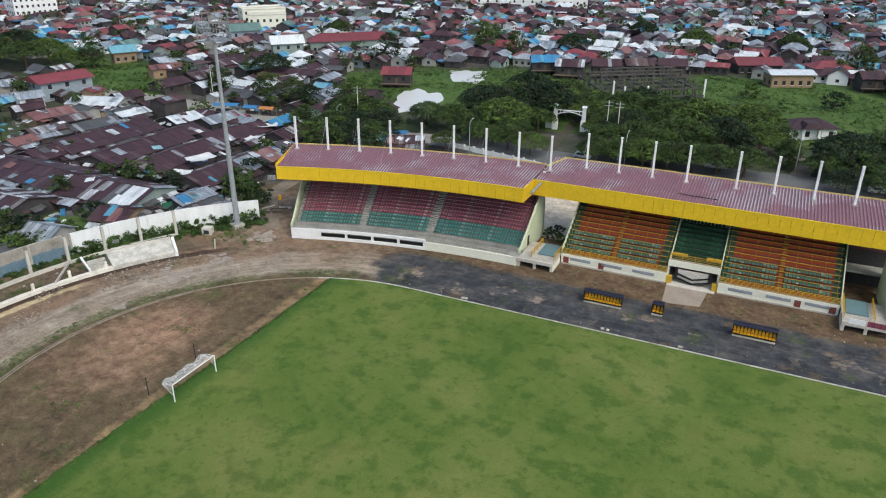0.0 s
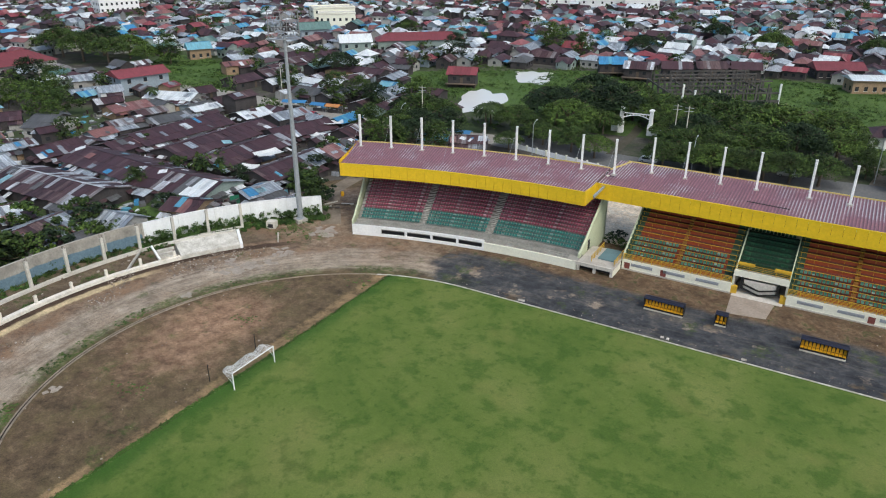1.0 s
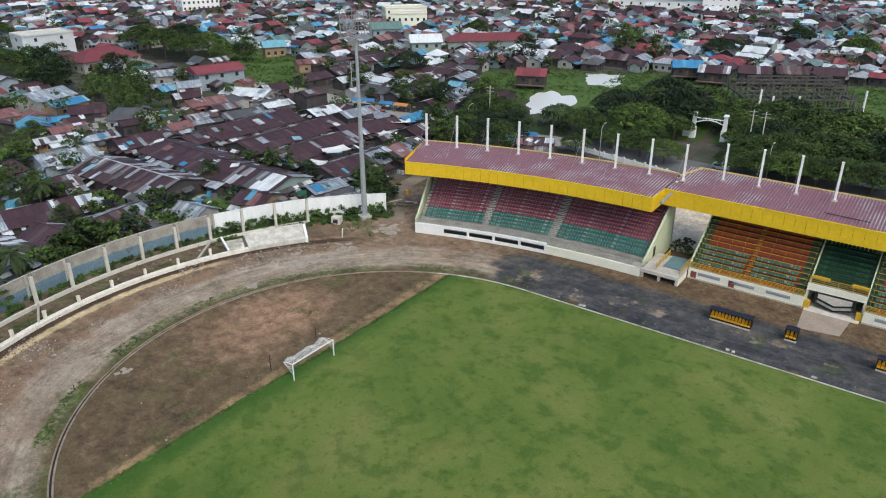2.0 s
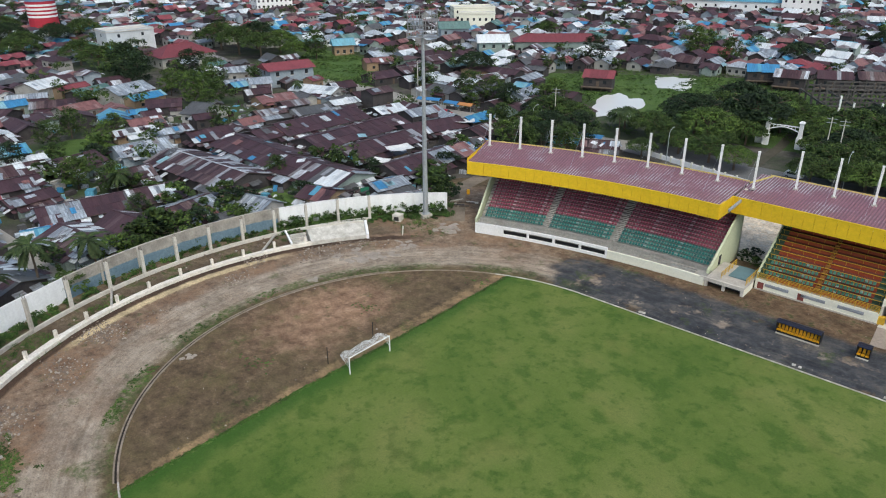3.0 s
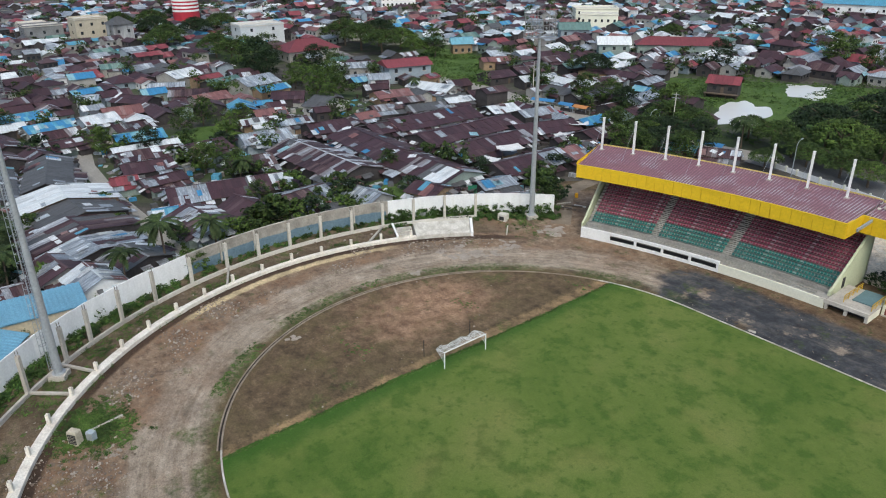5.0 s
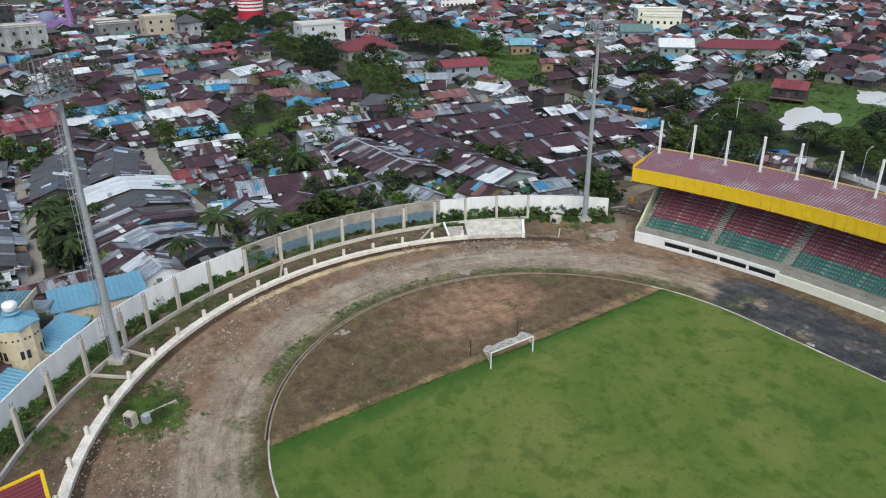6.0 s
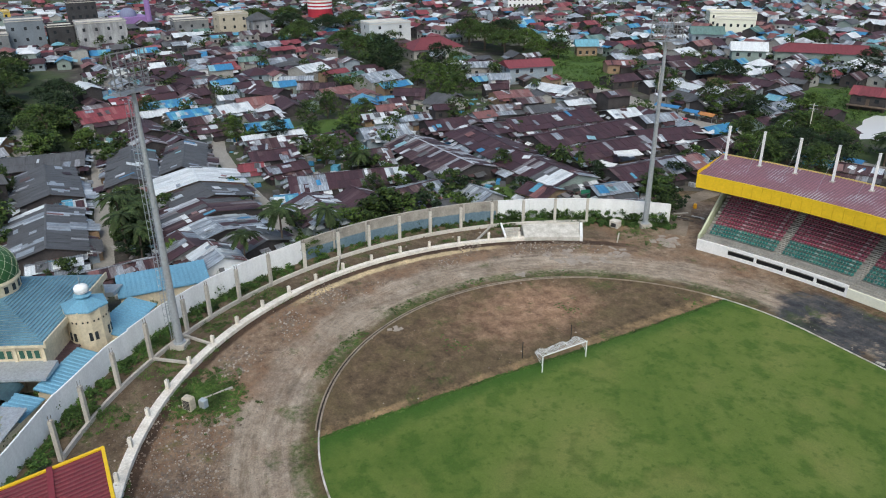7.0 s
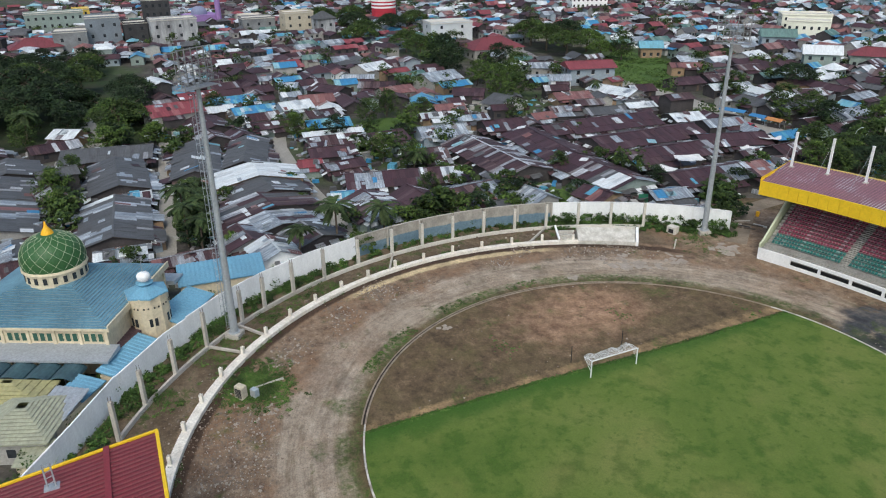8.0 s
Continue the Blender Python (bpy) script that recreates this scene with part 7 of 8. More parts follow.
# ---- trees ----
def leaf_cloud(rnd, blobs, per, size, flat=0.5):
    """Many small leaf cards gathered in clumps."""
    n = len(blobs) * per
    v = np.zeros((n, 4, 3))
    k = 0
    for (bx, by, bz, br) in blobs:
        for _ in range(per):
            d = Vector((rnd.gauss(0, 1), rnd.gauss(0, 1), rnd.gauss(0, 0.8)))
            d = d.normalized() * br * rnd.random() ** 0.45
            c = Vector((bx + d.x, by + d.y, bz + d.z * 0.75))
            nrm = Vector((d.x * 0.6 + rnd.gauss(0, 0.4), d.y * 0.6 + rnd.gauss(0, 0.4), abs(d.z) * flat + 0.8 + rnd.gauss(0, 0.3))).normalized()
            a = nrm.orthogonal().normalized()
            b = nrm.cross(a)
            t = rnd.uniform(0, 3.14)
            a, b = a * math.cos(t) + b * math.sin(t), b * math.cos(t) - a * math.sin(t)
            s = size * rnd.uniform(0.6, 1.25)
            for j, (p, q) in enumerate(((-1, -0.45), (0.25, -0.75), (1, 0.35), (-0.2, 0.8))):
                v[k, j] = c + a * (p * s * 0.5) + b * (q * s * 0.5)
            k += 1
    return v.reshape(-1, 3).tolist(), [(4 * i, 4 * i + 1, 4 * i + 2, 4 * i + 3) for i in range(n)]


def crown_blobs(rnd, r, z0, z1, n, umbrella):
    out = []
    for i in range(n):
        a = rnd.uniform(0, 6.283)
        q = math.sqrt(rnd.random())
        if umbrella:
            z = z0 + (z1 - z0) * (1 - 0.75 * q ** 2) * rnd.uniform(0.8, 1.0)
            br = r * rnd.uniform(0.09, 0.17)
        else:
            t = rnd.random()
            z = z0 + (z1 - z0) * t
            q *= math.sqrt(max(0.06, 1 - (2 * t - 0.85) ** 2 * 0.8))
            br = r * rnd.uniform(0.15, 0.28)
        lump = 1 + 0.22 * noise.noise((math.cos(a) * 2, math.sin(a) * 2, r))
        out.append((r * q * lump * math.cos(a), r * q * lump * math.sin(a), z, br))
    return out


def trunk_geo(rnd, height, spread, girth, limbs):
    g = Geo()
    lean = (rnd.uniform(-0.4, 0.4), rnd.uniform(-0.4, 0.4))
    g.tube([(0, 0, -0.3), (lean[0] * 0.4, lean[1] * 0.4, height * 0.5), (lean[0], lean[1], height)], [girth, girth * 0.75, girth * 0.55], 8)
    for i in range(limbs):
        a = 2 * math.pi * i / limbs + rnd.uniform(-0.4, 0.4)
        e = spread * rnd.uniform(0.55, 0.85)
        p0 = (lean[0] * 0.8, lean[1] * 0.8, height * rnd.uniform(0.75, 0.98))
        p1 = (e * 0.5 * math.cos(a), e * 0.5 * math.sin(a), height * 1.25)
        p2 = (e * math.cos(a), e * math.sin(a), height * 1.5)
        g.tube([p0, p1, p2], [girth * 0.45, girth * 0.3, girth * 0.1], 6)
    return g


TREES = {}


def tree_kind(key, r, z0, z1, blobs, per, size, umbrella, mats, girth, variants=4):
    rnd = random.Random(sum(map(ord, key)))
    TREES[key] = []
    for i in range(variants):
        v, f = leaf_cloud(rnd, crown_blobs(rnd, r, z0, z1, blobs, umbrella), per, size)
        crown = mesh_of("crown", v, f, mats[i % len(mats)])
        g = trunk_geo(rnd, z0 + (z1 - z0) * (0.35 if umbrella else 0.15), r, girth, 6 if umbrella else 4)
        TREES[key].append((mesh_of("trunk", g.v, g.f, BARK), crown))


tree_kind("rain", 9.0, 4.6, 11.5, 330, 23, 0.56, True, [LEAF, LEAFDARK, LEAFLIGHT, LEAF], 0.55)
tree_kind("round", 4.6, 2.0, 9.5, 130, 23, 0.48, False, [LEAF, LEAFDARK, LEAFLIGHT, LEAF], 0.28)
tree_kind("bush", 2.4, 0.5, 3.4, 30, 30, 0.4, False, [LEAF, LEAFLIGHT, LEAFDARK, LEAF], 0.1)
tree_kind("bamboo", 4.2, 1.2, 8.5, 70, 30, 0.45, False, [LEAFLIGHT], 0.2, 3)
TREEWORDS = {"rain": ("rain_tree", "broad dark green rain tree with a spreading crown"), "round": ("tree", "dense green garden tree with a rounded uneven crown"),
             "bush": ("bush", "low leafy green bush"), "bamboo": ("bamboo_clump", "light green feathery bamboo clump")}


def tree(key, x, y, scale=1.0, squash=1.0, pick=None):
    rnd = random.Random(int(x * 37 + y * 91))
    i = rnd.randrange(len(TREES[key])) if pick is None else pick
    name, label = TREEWORDS[key]
    root = thing(name, x, y, 0, rnd.uniform(0, 360), label, "bush" if key == "bush" else "tree", {"rain": "rain trees", "round": "garden trees", "bush": "bushes", "bamboo": "bamboo clumps"}[key])
    root.scale = (scale, scale, scale * squash)
    for nm, me in zip(("trunk", "crown"), TREES[key][i]):
        part(nm, me, None, root)
    return root


def palm_meshes(rnd, height, fronds, length):
    g = Geo()
    lean = (rnd.uniform(-1.0, 1.0), rnd.uniform(-1.0, 1.0))
    pts = [(lean[0] * (k / 6) ** 2, lean[1] * (k / 6) ** 2, -0.3 + (height + 0.3) * k / 6) for k in range(7)]
    g.tube(pts, [0.24 - 0.015 * k for k in range(7)], 8)
    top = Vector(pts[-1])
    c = Geo()
    for i in range(fronds):
        a = 2 * math.pi * i / fronds * 2.4 + rnd.uniform(-0.2, 0.2)
        rise = rnd.uniform(-0.2, 1.0)
        prev = top.copy()
        d = Vector((math.cos(a), math.sin(a), rise)).normalized()
        seg = 8
        for k in range(seg):
            d.z -= 0.17
            d.normalize()
            cur = prev + d * length / seg
            side = d.cross(Vector((0, 0, 1))).normalized()
            w = 0.75 * math.sin(math.pi * (k + 0.8) / (seg + 0.8))
            for s in (-1, 1):
                for h in (0.12, 0.37, 0.62, 0.87):
                    m = prev.lerp(cur, h)
                    tip = m + side * s * w + d * 0.35 + Vector((0, 0, -0.25 * w))
                    n = len(c.v)
                    c.v += [tuple(m - d * 0.10), tuple(m + d * 0.16), tuple(tip)]
                    c.f.append((n, n + 1, n + 2))
            c.beam(prev, cur, 0.05)
            prev = cur
    return mesh_of("trunk", g.v, g.f, BARK), mesh_of("fronds", c.v, c.f, PALMLEAF)


rnd = random.Random(77)
PALMS = [palm_meshes(rnd, h, 30, 4.4) for h in (8.5, 7.0, 9.5)]


def palm(x, y, pick, scale=1.0):
    root = thing("coconut_palm", x, y, 0, (x * 53 + y * 29) % 360, "coconut palm with drooping feathered fronds", "palm", "coconut palms")
    root.scale = (scale,) * 3
    part("trunk", PALMS[pick][0], None, root)
    part("fronds", PALMS[pick][1], None, root)


for i, (x, y) in enumerate(((-66.5, -20.5), (-67.0, -11.0), (-62.5, -28.5), (-75.5, -43.5), (-93.0, -43.0), (-88.0, -45.0), (-84.0, -42.5), (-99.0, -42.0), (-80.0, -45.5), (-174, -77), (-101.5, 9.6), (-148, 96), (-40.5, 122), (72, 148))):
    palm(x, y, i % 3, (1.0, 0.9, 0.75, 0.8, 0.9, 0.95, 0.9, 0.85, 0.85, 1.0, 0.75, 0.6, 0.9, 0.8)[i])

# rain trees beyond the road
for i, (x, y, s) in enumerate(((-70, 127, 0.6), (-27, 141, 1.0), (-14, 150, 1.1), (-20, 133, 0.9), (9, 144, 0.75), (14, 138, 0.8), (20, 150, 1.0), (32, 146, 1.1), (44, 151, 1.0),
                               (-22, 119.5, 0.55), (-13, 117.2, 0.6), (-6, 115.3, 0.55), (11, 116, 0.6), (17, 116.6, 0.62), (22, 117.2, 0.66), (28, 117.6, 0.64), (33.5, 118.4, 0.68), (39, 119.4, 0.66), (45, 120.4, 0.66), (66, 116, 0.55), (74, 116.5, 0.6), (62, 127, 0.55), (-12, 139, 0.6), (-15, 145, 0.7), (3, 151, 0.7), (-9, 157, 0.8), (-1, 159, 0.8), (6, 139, 0.55), (-28, 111, 0.45), (12, 126, 0.7), (22, 126, 0.7), (-16, 128, 0.6), (-54, 108, 0.75), (-60, 107, 0.7), (-52, 101, 0.65), (-63, 123, 0.8), (-57, 124, 0.7), (-44, 132, 0.6), (67, 134, 0.9), (77, 138, 1.0),
                               (-24, 155, 0.9), (10, 156, 0.9), (-24, 166, 1.0), (28, 133, 0.85), (85, 127, 0.9), (18, 131, 0.75), (38, 137, 0.9), (26, 162, 0.8), (12, 168, 0.8), (-14, 172, 0.8), (47, 140, 0.75), (36, 160, 0.7), (-34, 150, 0.8), (76, 126, 0.75), (-34, 128, 0.7), (-28, 124, 0.6), (88, 142, 0.8))):
    tree("rain", x, y, s, 0.95)
for x, y in ((-56, 103), (-44, 100), (-61, 97), (-52, 92), (-68, 104), (-45, 109), (54, 132), (62, 128), (69, 127), (52, 142), (90, 150), (84, 160), (98, 140), (26, 128), (10, 130), (34, 130), (43, 131), (20, 142), (8, 147), (30, 153), (46, 158)):
    tree("round", x, y, 0.75 + 0.3 * ((x * 7 + y) % 5) / 5)

# groves in the town
for x, y, k, s in ((-271, 77, "rain", 0.9), (-252, 76, "rain", 0.9), (-236, 76, "round", 1.4), (-222, 73, "round", 1.5), (-243, 88, "round", 1.3), (-209, 71, "round", 1.3),
                   (-187, 71, "bamboo", 1.1), (-178, 75, "bamboo", 1.1), (-170, 70, "bamboo", 1.0), (-194, 78, "bamboo", 1.2), (-201, 88, "round", 1.3), (-182, 83, "bamboo", 1.1), (-163, 74, "round", 0.9), (-158, 68, "bamboo", 0.8), (-190, 90, "round", 1.1),
                   (-262, 140, "rain", 1.1), (-243, 137, "rain", 1.1), (-226, 137, "rain", 1.0), (-250, 152, "rain", 1.1), (-232, 152, "rain", 0.9), (-206, 152, "round", 1.3), (-213, 146, "rain", 0.7),
                   (-126, 136, "round", 1.0), (-100, 130, "round", 1.1), (-92, 133, "round", 1.0), (-84, 130, "round", 0.9), (-75, 142, "round", 1.0), (-96, 126, "bush", 1.3), (-112, 127, "bush", 1.2), (-80, 125, "bush", 1.4),
                   (-158, 24, "round", 0.9), (-146, 26, "bamboo", 0.8), (-152, 16, "round", 0.8), (-140, 12, "bush", 1.3), (-136, 22, "bush", 1.6), (-130, 18, "bush", 1.4), (-150, 33, "round", 0.7),
                   (-110, 63, "bush", 1.2), (-86, 52, "bush", 1.4), (-63, 77, "bush", 1.3), (-50, 74, "bush", 1.5), (-54, 58, "bush", 1.4), (-47, 57, "bush", 1.3), (-56, 62, "bush", 1.5),
                   (-113, 6, "round", 0.8), (-104, 10, "round", 0.75), (-100, 14, "bush", 1.3), (-84, 14, "bush", 1.8), (-71, 3, "bush", 2.0), (-69, 10, "bush", 1.5), (-68, -3, "bush", 1.2), (-67.5, 17, "bush", 1.2), (-72, 21, "bush", 1.7), (-78, 22, "bush", 1.6), (-66.5, 27, "bush", 1.0),
                   (-95, -41.0, "bush", 1.6), (-90.5, -43.6, "bush", 1.5), (-86, -44, "bush", 1.6), (-82, -43.6, "bush", 1.5), (-104, -41.5, "round", 0.6), (-101, -40.5, "bush", 1.3), (-78, -44, "bush", 1.4), (-106.5, -43, "round", 0.5), (-140, -41, "bush", 1.4), (-149, -38, "bush", 1.8), (-129, -65, "round", 0.75), (-117, -69, "round", 0.85), (-112, -67, "bush", 1.5), (-106, -67.5, "round", 0.7), (-95, -66.3, "bush", 1.5), (-90, -68, "bush", 1.2), (-74, -56, "bush", 1.2),
                   (-99, -35, "bush", 1.2), (-104, -20, "bush", 1.1), (-91, -21, "bush", 0.9), (-137, 1, "round", 0.8), (-127, 3, "bush", 1.2), (-184, -24, "round", 0.8), (-152, -22, "bush", 1.8), (-145, -8, "round", 0.8), (-157, -10, "bush", 1.3),
                   (-74.3, -14.8, "bush", 1.2), (-70.5, -6.5, "bush", 1.3), (-72, -1, "bush", 1.5), (-73, 3, "bush", 1.6), (-70.5, 7, "bush", 1.5), (-74, 14.5, "bush", 1.4), (-72, 19, "bush", 1.4), (-66, 21, "bush", 1.1), (-84.5, 40, "round", 0.6), (-85.5, 6.5, "round", 0.55), (-92, 13, "round", 0.5), (-67, 54, "round", 0.55), (-58, 70, "bush", 1.4), (-64.5, 83, "bush", 1.5), (-47, 54, "bush", 1.6), (-44, 51, "bush", 1.3), (-51, 58, "bush", 1.5), (-64, -31, "bush", 1.0), (-74, -38, "bush", 1.1), (-63, -17, "bush", 1.1), (-70, 36, "bush", 1.1), (-296, 63, "rain", 1.0), (-312, 70, "rain", 1.0), (-375, 66, "rain", 1.1), (-350, 78, "rain", 1.0), (-330, 92, "rain", 1.0), (-340, 110, "rain", 1.0), (-395, 110, "rain", 1.1), (-385, 88, "rain", 1.0),
                   (-128, 167, "rain", 0.8), (-103, 215, "round", 1.3), (-79, 262, "round", 1.4), (-60, 250, "round", 1.2), (-160, 265, "rain", 0.8), (-40, 272, "rain", 0.8), (10, 300, "rain", 0.9), (50, 310, "rain", 0.8), (-20, 330, "rain", 0.8), (75, 275, "round", 1.2), (90, 250, "round", 1.2), (85, 232, "round", 1.0), (66, 205, "bush", 1.6), (40, 210, "bush", 1.5)):
    tree(k, x, y, s)
for x, y, s in ((14.6, 66.5, 0.55), (17.2, 65.2, 0.5), (15.8, 68.0, 0.6)):
    tree("bush", x, y, s)
random.seed(31)
spotsxy = []
while len(spotsxy) < 54:
    x, y = random.uniform(-300, -165), random.uniform(-105, -45)
    if abs(y + 62 + (x + 160) * 0.12) < 7 or y > -48 + (x + 165) * -0.1 or not clear(x, y, 0, 4, 4) or any(math.dist((x, y), q) < 6.2 for q in spotsxy):
        continue
    spotsxy.append((x, y))
    tree(random.choice(("rain", "rain", "round", "round")), x, y, random.uniform(0.75, 1.1), pick=random.choice((1, 1, 1, 0)))
for i in range(40):
    x, y = random.uniform(-225, -148), random.uniform(-66, -38)
    if clear(x, y, 0, 2, 2) and abs(y + 62 + (x + 160) * 0.12) > 4.5:
        tree("bush", x, y, random.uniform(1.2, 2.2))

# weeds along the wall and over the verge
def weeds(name, spots_, per, size, material, label):
    r = random.Random(len(spots_))
    v, f = leaf_cloud(r, spots_, per, size, 0.4)
    return tagged(new(name, mesh_of(name, v, f, material)), label, "weeds", kind="stuff")


r = random.Random(13)
inside = []
creeper = []
for (x, y), (ox, oy) in WALL:
    heavy = y > 20
    hedge = heavy or y < -23
    for k in range(30 if heavy else 12 if hedge else 5):
        o = r.uniform(0.3, 3.4 if heavy else 1.9)
        creeper.append((x - ox * o + r.uniform(-1.2, 1.2), y - oy * o + r.uniform(-1.2, 1.2), r.uniform(0.1, 1.8 if heavy and o < 1.4 else 0.9 if hedge and o < 1.3 else 0.45), r.uniform(0.35, 0.8)))
    if not heavy and y < 18:
        for k in range(4):
            o = r.uniform(0.8, 5)
            creeper.append((x + ox * o + r.uniform(-1, 1), y + oy * o, r.uniform(0.3, 2.2), r.uniform(0.6, 1.3)))
weeds("wall_weeds", creeper, 60, 0.30, HEDGE, "weeds and creepers along the foot of the wall")
verge = []
while len(verge) < 700:
    a, q = radians(r.uniform(146, 262)), r.uniform(56.3, 66)
    x, y = 2 + q * math.cos(a), -1 + q * math.sin(a)
    if noise.noise((x * 0.11, y * 0.11, 5)) > -0.02:
        verge.append((x, y, 0.06, r.uniform(0.3, 0.8)))
for _ in range(1000):
    verge.append((r.gauss(-29, 2.5), r.gauss(-43.5, 2.1), 0.03, r.uniform(0.2, 0.45)))
for _ in range(60):
    verge.append((r.gauss(-40, 2.5), r.gauss(40, 2.0), 0.05, r.uniform(0.3, 0.8)))
for x0, y0, n in ((-23.6, 11.2, 26), (-23.5, -9.6, 26), (-15, 29, 22)):
    for _ in range(n):
        verge.append((r.gauss(x0, 1.5), r.gauss(y0, 0.9), -0.02, r.uniform(0.12, 0.25)))
for _ in range(620):
    a = radians(r.uniform(150, 235))
    q = r.uniform(37.6, 39.8)
    if noise.noise((a * 6, 1, 1)) > 0.02:
        verge.append((q * math.cos(a), q * math.sin(a), -0.03, r.uniform(0.12, 0.26)))
weeds("verge_weeds", verge, 40, 0.18, TURFBLADE, "patchy green weeds growing over bare soil")
fringe = []
for k in range(520):
    y = -34.5 + 69.0 * k / 520
    fringe.append((EDGE(y) + 0.1 + r.uniform(-0.25, 0.5), y, 0.06, r.uniform(0.1, 0.22)))
weeds("grass_fringe", fringe, 36, 0.12, TURFBLADE, "long dark grass along the goal line")
for x, y in ((-31.5, -56.0), (-22.5, -62.0)):
    tree("bush", x, y, 0.45)

# clumps over the marsh
mr = random.Random(6)
clumps = []
while len(clumps) < 3600:
    x, y = mr.uniform(-60, 125), mr.uniform(150, 246)
    if noise.noise((x * 0.05, y * 0.05, 8)) + mr.uniform(-0.3, 0.3) > -0.1 and not (abs(x + 57) < 17 and abs(y - 160) < 28):
        clumps.append((x, y, 0.15, mr.uniform(0.5, 1.3)))
weeds("marsh_plants", clumps, 16, 0.5, TURFBLADE, "low bright green water plants over the marsh")

tufts = []
while len(tufts) < 1500:
    x, y = mr.uniform(-108, -40), mr.uniform(128, 222)
    if noise.noise((x * 0.06, y * 0.06, 3)) + mr.uniform(-0.25, 0.25) > -0.05 and math.hypot((x + 58.5) / 11 + (y - 157) / 30, (y - 157) / 21) > 1 and math.hypot((x + 63) / 10, (y - 202) / 12) > 1:
        tufts.append((x, y, 0.15, mr.uniform(0.5, 1.2)))
while len(tufts) < 2300:
    u, v = mr.uniform(-46, 46), mr.uniform(-15, 15)
    if (u / 46) ** 2 + (v / 15) ** 2 < 1 and noise.noise((u * 0.08, v * 0.08, 4)) + mr.uniform(-0.3, 0.3) > 0:
        c, s_ = math.cos(radians(148)), math.sin(radians(148))
        tufts.append((-185 + u * c - v * s_, 146 + u * s_ + v * c, 0.15, mr.uniform(0.5, 1.2)))
weeds("meadow_tufts", tufts, 14, 0.5, TURFBLADE, "uneven tufts of grass round the ponds and over the meadow")

# ---- the rest of the town ----
def near_road(x, y, r):
    for pts, w in ROADS:
        for (ax, ay), (bx, by) in zip(pts, pts[1:]):
            dx, dy = bx - ax, by - ay
            t = max(0, min(1, ((x - ax) * dx + (y - ay) * dy) / (dx * dx + dy * dy)))
            if math.hypot(x - ax - t * dx, y - ay - t * dy) < w / 2 + r:
                return True
    return False


def buildable(x, y):
    if math.hypot(x - 3.2, y + 0.3) < 73 or (x > -54 and y > 38 and y < 158):
        return False
    if ((x - 20) * 0.99 + (y - 196) * 0.14) ** 2 / 128 ** 2 + ((y - 196) * 0.99 - (x - 20) * 0.14) ** 2 / 52 ** 2 < 1:
        return False
    if math.hypot((x + 57) / 17, (y - 158) / 28) < 1 or math.hypot((x + 57) / 17, (y - 208) / 11) < 1:
        return False
    u, v = (x + 185) * math.cos(radians(148)) + (y - 146) * math.sin(radians(148)), -(x + 185) * math.sin(radians(148)) + (y - 146) * math.cos(radians(148))
    if abs(u) < 50 and abs(v) < 17:
        return False
    if -300 < x < -163 and y < -47 - (x + 165) * 0.1 and y > -110:
        return False
    if -275 < x < -160 and 64 < y < 92 - (x + 200) * 0.05:
        return False
    if -270 < x < -210 and 128 < y < 160:
        return False
    if -76 < x < -62 and 118 < y < 165:
        return False
    if -165 < x < -126 and 12 < y < 32:
        return False
    if x > -40 and y < 38:
        return False
    return True


def far_style(rr, x, y, rnd):
    if rr < 330 and x < -60 or rr < 300:
        return rnd.choices(list(ROOFS), (24, 38, 8, 12, 7, 3, 4, 3, 7))[0]
    return rnd.choices(list(ROOFS), (11, 24, 6, 14, 9, 10, 12, 5, 15))[0]


class Crowd:
    """Far houses gathered into one mesh with a slot for each material."""

    def __init__(self):
        self.mats = list(ROOFS.values()) + list(WALLS.values()) + [GLASS]
        self.v, self.f, self.ix = [], [], []

    def add(self, g, m, pose_):
        n = len(self.v)
        c, s = math.cos(pose_[2]), math.sin(pose_[2])
        self.v += [(pose_[0] + a * c - b * s, pose_[1] + a * s + b * c, z) for a, b, z in g.v]
        self.f += [tuple(n + i for i in f) for f in g.f]
        self.ix += [self.mats.index(m)] * len(g.f)


